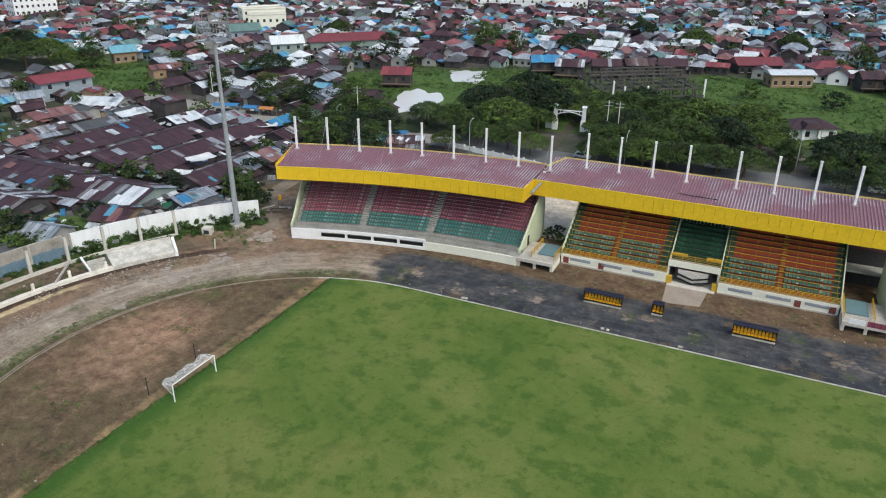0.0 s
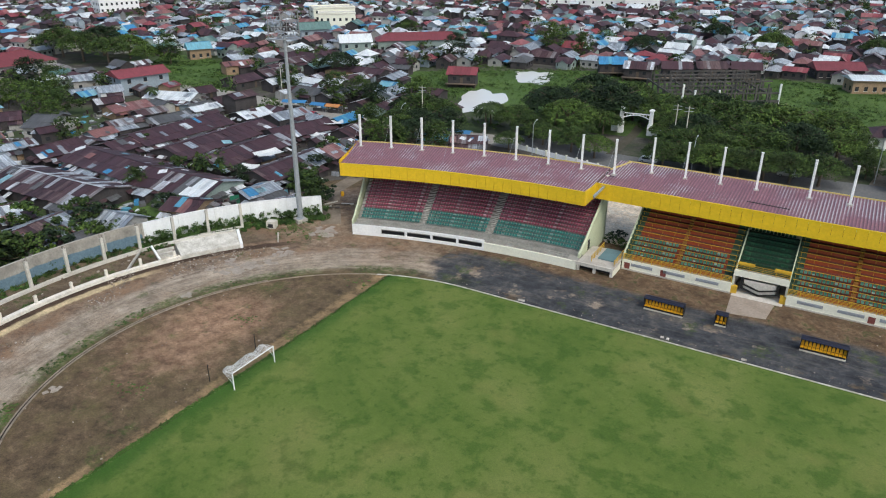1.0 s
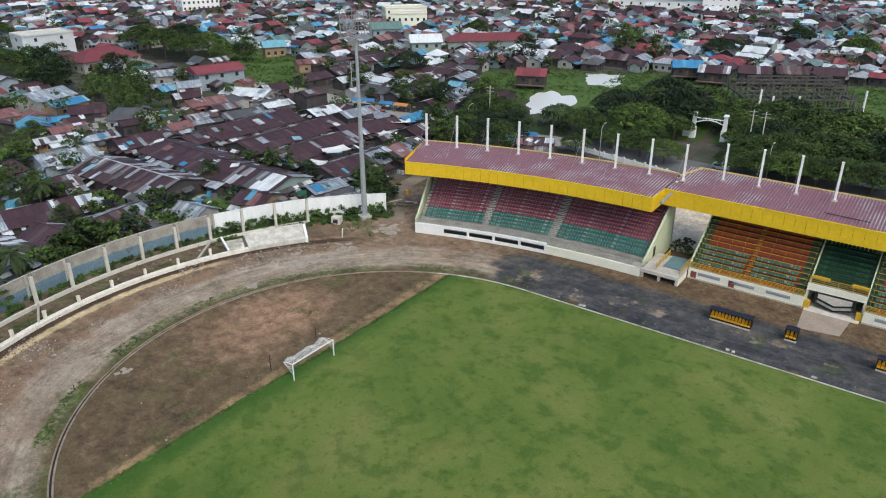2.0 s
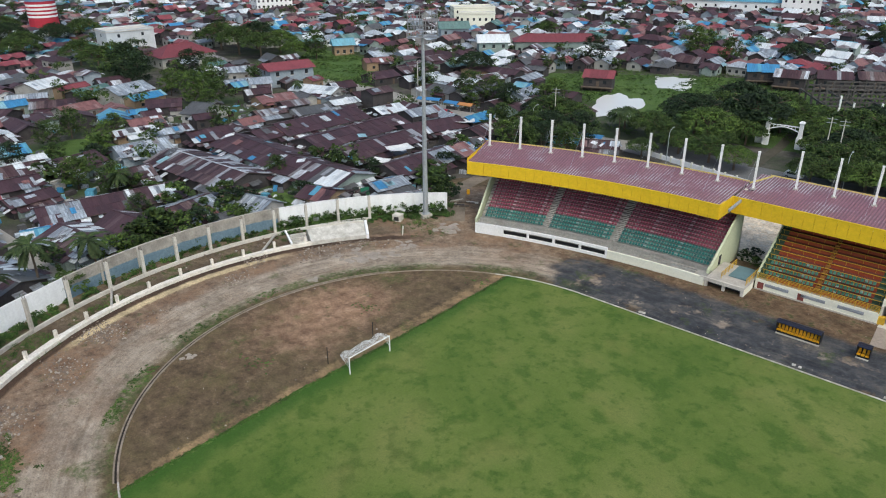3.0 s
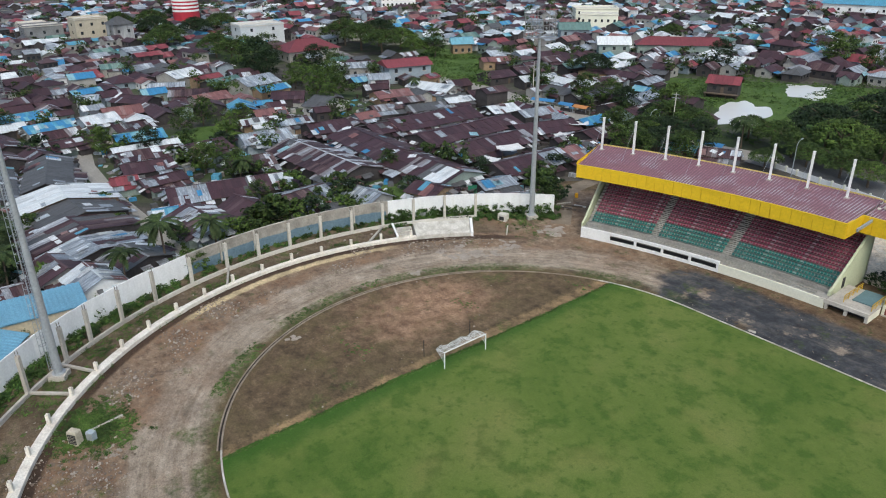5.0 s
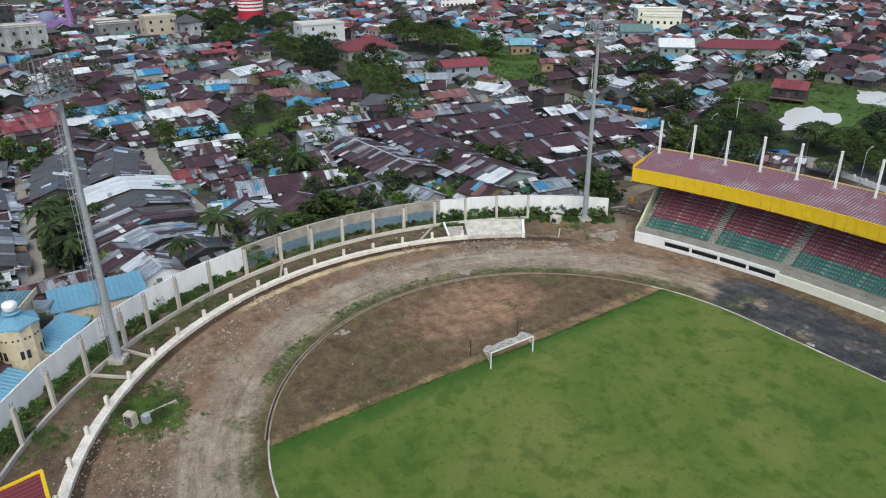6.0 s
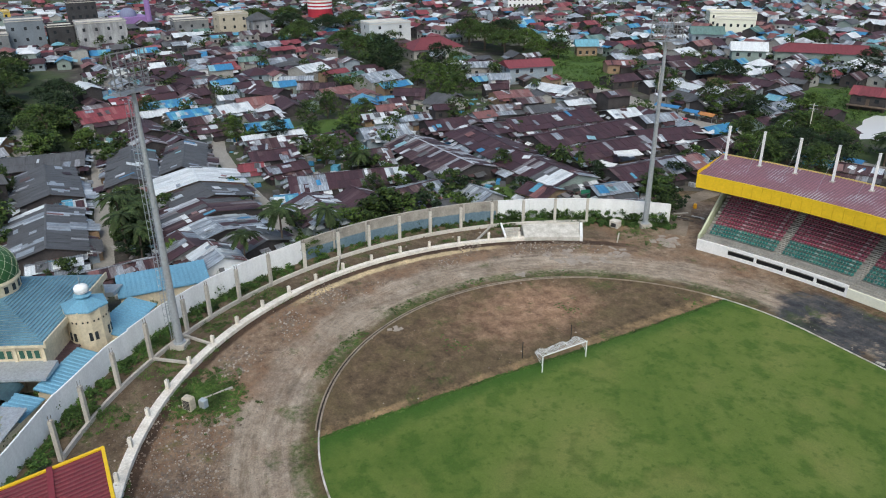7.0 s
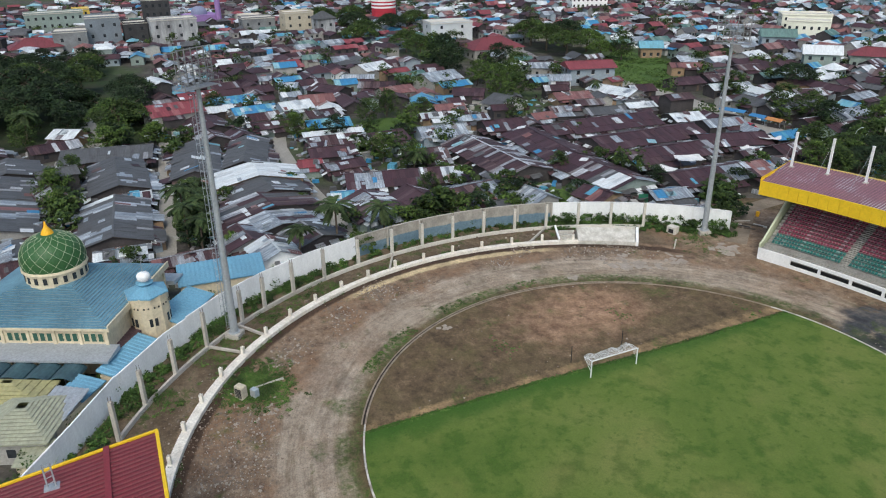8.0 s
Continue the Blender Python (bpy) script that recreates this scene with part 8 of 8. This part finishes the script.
crowd = Crowd()
cells = []
rnd = random.Random(19)
for i in range(-74, 30):
    for j in range(-20, 76):
        x, y = i * 8.6 + rnd.uniform(-2.2, 2.2), j * 7.6 + rnd.uniform(-2.0, 2.0)
        a = math.degrees(math.atan2(51 - x, y + 55))
        rr = math.hypot(x - 51, y + 55)
        if rr < 640 and -10 < a < 102:
            cells.append((rr, x, y))
cells.sort()
made = 0
for rr, x, y in cells:
    if not buildable(x, y) or near_road(x, y, 3.5):
        continue
    tilt = 10 * noise.noise((x * 0.006, y * 0.006, 1)) * 3
    turn = (90 if rnd.random() < 0.6 else 0) + tilt + rnd.uniform(-5, 5)
    for shrink in (1.0, 0.8, 0.62):
        wide = shrink * (0.86 if rr > 300 else 1.0)
        L, W = rnd.uniform(7.5, 12.5) * wide, rnd.uniform(5.6, 8.2) * wide
        if clear(x, y, turn, L / 2 + 0.2, W / 2 + 0.2, -0.5):
            break
    else:
        continue
    if near_road(x, y, W / 2 + 1.0):
        continue
    style = far_style(rr, x, y, rnd)
    two = rnd.random() < (0.02 if rr < 330 else 0.18)
    eave = rnd.uniform(5.0, 6.4) if two else rnd.uniform(2.6, 3.6)
    rise = (rnd.uniform(0.18, 0.31) if y > 190 else rnd.uniform(0.14, 0.24)) * W + 0.2
    wall_ = rnd.choice(WALLPICK[:7] + (("white", "pale", "boards") if rr > 280 else ("boards", "boards", "boards")))
    if made < 105:
        house(x, y, turn, L, W, eave, rise, style, wall_, False)
        made += 1
        continue
    p = (x, y, radians(turn))
    g = Geo()
    slope = rise / (W / 2)
    if rnd.random() < 0.3:
        l, w = L / 2 + 0.6, W / 2 + 0.6
        k = max(0.0, l - w) if rnd.random() < 0.7 else 0.0
        g.v = [(-l, -w, eave - 0.1), (l, -w, eave - 0.1), (l, w, eave - 0.1), (-l, w, eave - 0.1), (-k, 0, eave + rise), (k, 0, eave + rise)]
        g.f = [(0, 1, 5, 4), (2, 3, 4, 5), (1, 2, 5), (3, 0, 4), (3, 2, 1, 0)]
        crowd.add(g, ROOFS[style], p)
        crowd.add(Geo().box(-L / 2, L / 2, -W / 2, W / 2, -0.3, eave), WALLS[wall_], p)
    else:
        for q in sheet_plan(L, W, eave, rise, 0.5, 1.7 if rr < 420 else 3.2, rnd):
            g.hexa(sheet_corners(*q, eave + rise, slope))
        crowd.add(g, ROOFS[style], p)
        crowd.add(gable_walls(Geo(), L, W, eave, rise), WALLS[wall_], p)
        if rnd.random() < 0.35:
            # a cross gable over a front wing
            a, b, side = rnd.uniform(-L / 4, L / 4), rnd.uniform(1.6, 2.4), rnd.choice((-1, 1))
            top = eave + rise * 0.75
            wing = Geo()
            e = side * (W / 2 + 2.0)
            wing.v = [(a - b, 0, eave - 0.2), (a, 0, top), (a + b, 0, eave - 0.2), (a - b, e, eave - 0.2), (a, e, top), (a + b, e, eave - 0.2)]
            wing.f = [(0, 1, 4, 3), (1, 2, 5, 4)]
            crowd.add(wing, ROOFS[style], p)
            crowd.add(Geo().box(a - b + 0.3, a + b - 0.3, min(0, e * 0.93), max(0, e * 0.93), -0.3, eave - 0.2), WALLS[wall_], p)
            end = Geo()
            end.v = [(a - b + 0.3, e * 0.93, eave - 0.2), (a + b - 0.3, e * 0.93, eave - 0.2), (a, e * 0.93, top - 0.15)]
            end.f = [(0, 1, 2)]
            crowd.add(end, WALLS[wall_], p)
    if rr < 460:
        g = Geo()
        for s in (-1, 1):
            for k in range(3):
                for z in ([1.0, 3.7] if two else [1.0]):
                    px = -L / 2 + L * (k + 0.5) / 3
                    g.box(px - 0.55, px + 0.55, s * W / 2 - 0.05, s * W / 2 + 0.05, z, z + 1.1)
            g.box(s * L / 2 - 0.05, s * L / 2 + 0.05, -0.6, 0.6, 1.0, 2.1)
        crowd.add(g, GLASS, p)
    for _ in range(rnd.choice((0, 1, 1, 2))):
        s = rnd.choice((-1, 1))
        g = Geo().hexa([(-L * 0.4, s * W / 2 - 0.1, eave - 0.4), (L * 0.3, s * W / 2 - 0.1, eave - 0.4), (L * 0.3, s * W / 2 + 0.1, eave - 0.35), (-L * 0.4, s * W / 2 + 0.1, eave - 0.35),
                        (-L * 0.4, s * (W / 2), eave - 0.3), (L * 0.3, s * (W / 2), eave - 0.3), (L * 0.3, s * (W / 2 + 2.4), eave - 0.9), (-L * 0.4, s * (W / 2 + 2.4), eave - 0.9)])
        crowd.add(g, ROOFS[rnd.choice(("rust", "silver", "white", "maroon", "blue"))], p)
    PLACED.append((x, y, radians(turn), L / 2, W / 2))
tagged(new("distant_houses", mesh_of("distant_houses", crowd.v, crowd.f, crowd.mats, crowd.ix)), "crowded low houses with rusty, grey, red and blue metal roofs", "houses", kind="stuff")

# tarpaulins stretched between the roofs, a green tin fence, a drum and planks by the lane
WHITETARP = paint("white_tarpaulin", (0.70, 0.71, 0.70), 0.35, 0.6, 0.6)


def tarpaulin(x, y, z, turn, L, W, seed):
    root = thing("tarpaulin", x, y, 0, turn, "sagging white tarpaulin stretched over poles between houses", "tarpaulin", "white tarpaulins")
    g = Geo()
    n = 10
    for side in (0.0, -0.03):
        for i in range(n + 1):
            for j in range(n + 1):
                u, v = i / n - 0.5, j / n - 0.5
                sag = 0.9 * (u * u + v * v) + 0.35 * noise.noise((u * 4 + seed, v * 4, seed))
                g.v.append((u * L * (1 - 0.2 * v * v), v * W * (1 - 0.25 * u * u), z + sag + side))
    m = (n + 1) ** 2
    for i in range(n):
        for j in range(n):
            a = i * (n + 1) + j
            g.f += [(a, a + n + 1, a + n + 2, a + 1), (m + a + 1, m + a + n + 2, m + a + n + 1, m + a)]
    part("sheet", g, WHITETARP, root)
    for a in (-0.46, 0.46):
        for b in (-0.44, 0.44):
            part("pole", Geo().tube([(a * L, b * W, -0.1), (a * L, b * W, z + 0.35)], [0.04, 0.04], 6), BARK, root)
    return root


tarpaulin(-71.4, 67.5, 3.7, 70, 6.5, 5.0, 1)
tarpaulin(-69.2, 58.6, 3.0, 20, 4.5, 3.6, 2)
tarpaulin(-76.8, 99.4, 3.4, 40, 5.5, 4.2, 3)
tarpaulin(-71.2, 87.0, 3.4, 10, 4.6, 3.8, 4)
GREENTIN = paint("green_tin_sheet", (0.03, 0.19, 0.11), 0.4, 0.6)
fence = thing("tin_fence", -58.7, 47.8, 0, 52, "green painted tin fence behind the perimeter wall", "fence")
for k in range(8):
    part("panel", Geo().box(-4.0 + k, -3.04 + k, -0.03, 0.03, -0.1, 1.9 + 0.15 * math.sin(k * 2.1)), GREENTIN, fence)
for k in range(5):
    part("post", Geo().beam((-4.0 + 2 * k, 0.08, -0.2), (-4.0 + 2 * k, 0.08, 2.0), 0.09), BARK, fence)
drum_ = thing("water_drum", -44.0, 61.0, 0, 0, "yellow plastic drum standing beside the muddy lane", "drum")
part("barrel", Geo().tube([(0, 0, 0), (0, 0, 0.1), (0, 0, 0.9), (0, 0, 1.0)], [0.3, 0.36, 0.36, 0.3], 14), GOLDSEAT, drum_)
drum_ = thing("water_tank", -96.3, -18.4, 0, 0, "black plastic water tank beside the cement lane", "tank")
part("barrel", Geo().tube([(0, 0, 0), (0, 0, 1.5), (0, 0, 1.75), (0, 0, 1.85)], [0.75, 0.75, 0.5, 0.2], 16), BLACK, drum_)
pr_ = random.Random(9)
for k in range(9):
    plank = thing("plank", -41.5 + pr_.uniform(-2.2, 2.2), 55.0 + pr_.uniform(-3, 3), 0, pr_.uniform(20, 80), "weathered plank lying on the dirt", "plank", "planks by the lane")
    part("board", Geo().block(0, 0, 0, pr_.uniform(2.0, 3.6), 0.35, 0.0, 0.14 + 0.05 * k % 0.2), pr_.choice((WOODWALL, PALE, BARK)), plank)
road([(57.0, 127.5), (58.0, 134), (57.6, 143)], 4.2, 0.045, MUDDY, "bare earth drive beside the marsh", "path")
edge_wall = tagged(new("roadside_wall"), "low white wall along the town road", "wall", kind="structure")
for k in range(9):
    x0, y0 = -26.3 + 3.0 * k, 113.1 - 0.72 * k
    part("wall_panel", Geo().beam((x0, y0, 0.55), (x0 + 2.96, y0 - 0.71, 0.55), 0.2, 1.3), WHITEWASH, edge_wall)
    part("pillar", Geo().block(x0, y0, -0.23, 0.4, 0.4, -0.1, 1.5), CREAM, edge_wall)

# junk, planks and scraps in the gaps between the near houses
jr = random.Random(41)
junk = Crowd()
kinds = [ROOFS["rust"], ROOFS["silver"], ROOFS["grey"], WALLS["boards"], WALLS["pale"], ROOFS["white"], ROOFS["blue"]]
n = 0
while n < 2600:
    a, q = radians(jr.uniform(-6, 100)), math.sqrt(jr.uniform(100 ** 2, 250 ** 2))
    x, y = 51 - q * math.sin(a), -55 + q * math.cos(a)
    if not buildable(x, y) or near_road(x, y, 0.3) or not clear(x, y, 0, 0.2, 0.2):
        n += 0.2
        continue
    n += 1
    s = jr.uniform(0.4, 2.4)
    g = Geo().block(0, 0, 0, s, s * jr.uniform(0.3, 0.9), -0.1, jr.choice((0.12, 0.25, 0.5, 1.0)) * jr.uniform(0.6, 1.2), jr.uniform(0.85, 1.0))
    junk.add(g, jr.choice(kinds), (x, y, jr.uniform(0, 3)))
tagged(new("yard_clutter", mesh_of("yard_clutter", junk.v, junk.f, junk.mats, junk.ix)), "scrap sheets, crates and small huts between the houses", "clutter", kind="stuff")

# trees between the far houses
tr = random.Random(23)
far = []
n = 0
while n < 560:
    a, q = radians(tr.uniform(-10, 102)), math.sqrt(tr.uniform(150 ** 2, 640 ** 2))
    x, y = 51 - q * math.sin(a), -55 + q * math.cos(a)
    if not buildable(x, y) or near_road(x, y, 2) or not clear(x, y, 0, 0.6, 0.6):
        continue
    n += 1
    h = tr.uniform(4.5, 9)
    for _ in range(10):
        far.append((x + tr.gauss(0, 1.6), y + tr.gauss(0, 1.6), h * tr.uniform(0.45, 1.0), tr.uniform(1.0, 1.9)))
v, f = leaf_cloud(tr, far, 26, 0.75)
tagged(new("distant_trees", mesh_of("distant_trees", v, f, LEAF)), "scattered dark green trees between the houses", "trees", kind="stuff")

# ---- by the road and the marsh ----
CARWHITE, CARRED, TYRE = paint("white_car_paint", (0.65, 0.66, 0.66), 0.1, 0.25), paint("red_car_paint", (0.40, 0.02, 0.03), 0.1, 0.25), paint("tyre_rubber", (0.015, 0.015, 0.015), 0.2)


def car(x, y, turn, material, label):
    root = thing("car", x, y, 0.03, turn, label, "car", "parked cars")
    pr = [(-2.2, 0.35), (2.15, 0.35), (2.2, 0.85), (1.3, 1.0), (0.6, 1.6), (-1.5, 1.62), (-2.15, 1.0)]
    n = len(pr)
    g = Geo()
    g.v = [(px, -0.85, pz) for px, pz in pr] + [(px, 0.85, pz) for px, pz in pr]
    g.f = [tuple(range(n)), tuple(reversed(range(n, 2 * n)))] + [(i, i + n, (i + 1) % n + n, (i + 1) % n) for i in range(n)]
    part("body", g, material, root)
    for s in (-1, 1):
        part("side_window", Geo().box(-1.4, 0.55, s * 0.86 - 0.02, s * 0.86 + 0.02, 1.05, 1.5), GLASS, root)
        for px in (-1.35, 1.35):
            w = part("wheel", Geo().tube([(px, s * 0.72, 0.34), (px, s * 0.9, 0.34)], [0.34, 0.34], 14), TYRE, root)
            part("rim", Geo().tube([(px, s * 0.9, 0.34), (px, s * 0.92, 0.34)], [0.2, 0.2], 10), GALV, w)
    part("windscreen", Geo().hexa([(0.72, -0.7, 1.56), (1.28, -0.7, 1.04), (1.28, 0.7, 1.04), (0.72, 0.7, 1.56), (0.76, -0.7, 1.60), (1.32, -0.7, 1.08), (1.32, 0.7, 1.08), (0.76, 0.7, 1.60)]), GLASS, root)
    return root


car(-95, 112, 5, CARRED, "red car parked beside the town road")
car(6.8, 118.6, 3, CARWHITE, "white car parked beside the town road")
car(73.0, 121.5, 0, CARWHITE, "white car on the town road")
car(-112.5, -45.0, 3, CARWHITE, "white car parked in the cement lane")
car(38.0, 124.5, 180, CARWHITE, "white car on the town road")
car(-30.0, 119.5, 8, CARWHITE, "white car on the town road")


def stall(x, y, turn, material, label, L=6.0):
    root = thing("market_stall", x, y, 0, turn, label, "stall", "roadside stalls")
    g = Geo()
    g.v = [(-L / 2, -1.6, 2.2), (L / 2, -1.6, 2.2), (L / 2, 0, 2.8), (-L / 2, 0, 2.8), (L / 2, 1.6, 2.2), (-L / 2, 1.6, 2.2)]
    g.v += [(a, b, c - 0.06) for a, b, c in g.v]
    g.f = [(0, 1, 2, 3), (3, 2, 4, 5), (9, 8, 7, 6), (11, 10, 8, 9), (0, 6, 7, 1), (5, 4, 10, 11), (0, 3, 9, 6), (3, 5, 11, 9), (1, 7, 8, 2), (2, 8, 10, 4)]
    part("tarpaulin", g, material, root)
    for a in (-1, 1):
        for b in (-1, 1):
            part("pole", Geo().tube([(a * (L / 2 - 0.2), b * 1.4, -0.1), (a * (L / 2 - 0.2), b * 1.4, 2.25)], [0.04, 0.04], 6), GALV, root)
    part("counter", Geo().box(-L / 2 + 0.5, L / 2 - 0.5, -0.4, 0.4, 0, 0.9), WOODWALL, root)


BLUETARP, ORANGETARP = paint("blue_tarpaulin", (0.05, 0.20, 0.42), 0.3, 0.5), paint("orange_tarpaulin", (0.50, 0.22, 0.07), 0.4, 0.5)
stall(-107.5, 118.0, 20, BLUETARP, "roadside stall under a blue tarpaulin", 8)
stall(-93.0, 119.6, 10, ORANGETARP, "roadside stall under an orange tarpaulin", 5)
stall(-98.5, 119.0, 10, BLUETARP, "roadside stall under a blue tarpaulin", 5)
stall(-44.0, 113.0, 10, BLUETARP, "roadside stall under a blue tarpaulin", 7)


def street_lamp(x, y, turn):
    root = thing("street_lamp", x, y, 0, turn, "slim grey street lamp with one curved arm", "street lamp", "street lamps")
    part("pole", Geo().tube([(0, 0, -0.2), (0, 0, 7.5), (0.5, 0, 8.3), (1.8, 0, 8.7)], [0.10, 0.08, 0.06, 0.05], 8), GALV, root)
    part("lamp", Geo().box(1.6, 2.4, -0.15, 0.15, 8.6, 8.78), GALV, root)


for x, y, t in ((-20.8, 110, 90), (55.9, 129, 270), (18, 115.5, 90), (-60, 108.5, 90), (-110, 114.5, 70)):
    street_lamp(x, y, t)


def pylon(x, y, turn):
    root = thing("utility_pole", x, y, 0, turn, "concrete utility pole with cross arms", "utility pole", "utility poles")
    part("shaft", Geo().tube([(0, 0, -0.2), (0, 0, 12)], [0.17, 0.11], 8), PALE, root)
    for z in (10.6, 11.5):
        part("cross_arm", Geo().beam((-1.1, 0, z), (1.1, 0, z), 0.12), GALV, root)


for x, y in ((12.1, 132.5), (9.0, 133.4), (-60, 119.5), (-120, 126)):
    pylon(x, y, 15)

# the white gate with its open arch
gate = thing("gate_arch", -4.1, 143.4, 0, 5, "tall white gate with two pillars and an open arch", "gate")
for a in (-4.1, 4.1):
    part("pillar", Geo().block(a, 0, 0, 1.5, 1.5, -0.2, 3.0).block(a, 0, 0, 1.05, 1.05, 3.0, 6.9, 0.85), WHITEWASH, gate)
    part("cap", Geo().block(a, 0, 0, 1.5, 1.5, 6.9, 7.3, 0.6), WHITEWASH, gate)
    part("low_wall", Geo().box(a * 1.4 - 1.2, a * 1.4 + 1.2, 0.4, 0.65, -0.2, 1.6), WHITEWASH, gate)
ribs = [(-3.6 + 0.9 * k, 0, 4.4 + 0.9 * math.sin(math.pi * k / 8)) for k in range(9)]
part("arch", Geo().tube(ribs, [0.15] * 9, 8), WHITEWASH, gate)
part("top_beam", Geo().box(-3.6, 3.6, -0.12, 0.12, 5.58, 5.82), WHITEWASH, gate)
for x, y, z in ribs[1:-1]:
    part("strut", Geo().beam((x, y, z), (x, y, 5.6), 0.12), WHITEWASH, gate)
road([(-3.4, 120.5), (-3.8, 132), (-4.1, 143), (-6, 160)], 2.6, 0.04, stained("dark_earth_path", (0.085, 0.075, 0.055), (0.05, 0.05, 0.03), 0.4, 3.0, 0.8, 0.95), "trodden earth path through the white gate", "path")

# roofless concrete frame of an unfinished hall
OLDFRAME = stained("weathered_frame", (0.10, 0.094, 0.088), (0.05, 0.047, 0.043), 0.25, 2.0, 0.8, 0.95)
frame_ = thing("abandoned_hall", 3.5, 203.0, 0, 33, "roofless weathered concrete frame of an abandoned hall", "ruin")
fr = random.Random(3)
for i in range(10):
    for j in range(5):
        h = fr.choice((4.2, 6.6, 7.0, 7.4)) if j else fr.choice((5.0, 6.8, 7.0))
        part("column", Geo().block(-18 + 4.0 * i, -13 + 6.2 * j, 0, 0.5, 0.5, -0.2, h), WHITEWASH if j == 0 and i in (1, 2, 4, 9) else OLDFRAME, frame_)
for j in range(5):
    for z, (a, b) in ((3.6, (-18, 18)), (6.2, ((-18, 2), (-6, 18), (-14, 14), (-18, 18), (-10, 18))[j])):
        part("beam", Geo().box(a, b, -13 + 6.2 * j - 0.2, -13 + 6.2 * j + 0.2, z, z + 0.45), OLDFRAME, frame_)
for i in range(0, 10, 2):
    part("cross_beam", Geo().box(-18 + 4.0 * i - 0.2, -18 + 4.0 * i + 0.2, -12.8, 11.6, 3.62, 4.07), OLDFRAME, frame_)
part("low_wall", Geo().box(-18, 18, -13.3, -13.05, -0.2, 1.6), OLDFRAME, frame_)
PLACED.append((3.5, 203, radians(33), 19, 14))


# stilt houses at the water's edge
def stilt_house(x, y, turn, style, label):
    root = thing("stilt_house", x, y, 0, turn, label, "house", "stilt houses by the marsh")
    part("wall", gable_walls(Geo(), 10, 7, 5.0, 1.9), WOODWALL, root).location.z = 0.0
    g = Geo()
    for p in sheet_plan(10, 7, 5.0, 1.9, 0.6, 1.2, random.Random(int(x * 10))):
        g.hexa(sheet_corners(*p, 6.9, 1.9 / 3.5))
    cover = part("roof", Geo().hexa(sheet_corners(1, -5.5, 5.5, 0.0, 4.0, -0.03, 6.9, 1.9 / 3.5)).hexa(sheet_corners(-1, -5.5, 5.5, 0.0, 4.0, -0.03, 6.9, 1.9 / 3.5)), BARK, root)
    tagged(part("sheeting", g, ROOFS[style], cover), kind="stuff")
    part("deck", Geo().box(-5.6, 5.6, -5.6, -3.5, 1.4, 1.6), BARK, root)
    for a in (-5, -1.7, 1.7, 5):
        part("stilt", Geo().beam((a, -5.3, -0.4), (a, -5.3, 1.4), 0.2), BARK, root)
    for a in (-2.5, 2.5):
        part("window", Geo().box(a - 0.6, a + 0.6, -3.55, -3.45, 2.6, 3.8), GLASS, root)
    part("door", Geo().box(-0.5, 0.5, -3.56, -3.44, 1.6, 3.6), BARK, root)


sr = random.Random(2)
for k in range(16):
    x = -95 + k * 11.5 + sr.uniform(-2, 2)
    y = (190 if x < -75 else 226 + 0.14 * (x + 40)) + sr.uniform(-3, 3) + (22 if x > 0 else 0)
    if clear(x, y, 15, 4, 3) and buildable(x, y):
        stilt_house(x, y, 14 + sr.uniform(-15, 15), sr.choice(("maroon", "rust", "rust", "silver", "blue", "red")), "timber stilt house with a metal roof beside the marsh")
for x, y, t, style in ((-14, 226, 20, "maroon"), (-3, 233, 25, "rust"), (9, 238, 15, "maroon"), (22, 246, 28, "red"), (33, 251, 20, "maroon"), (66, 245, 15, "silver"), (78, 243, 20, "rust"), (90, 240, 10, "silver"), (-26, 219, 10, "rust"), (-38, 224, 25, "blue")):
    if clear(x, y, t, 4, 3, -1.0):
        stilt_house(x, y, t, style, "timber stilt house with a metal roof beside the marsh")
stilt_house(-78.0, 176.0, 20, "red", "small timber stilt house with a red metal roof beside the pond")
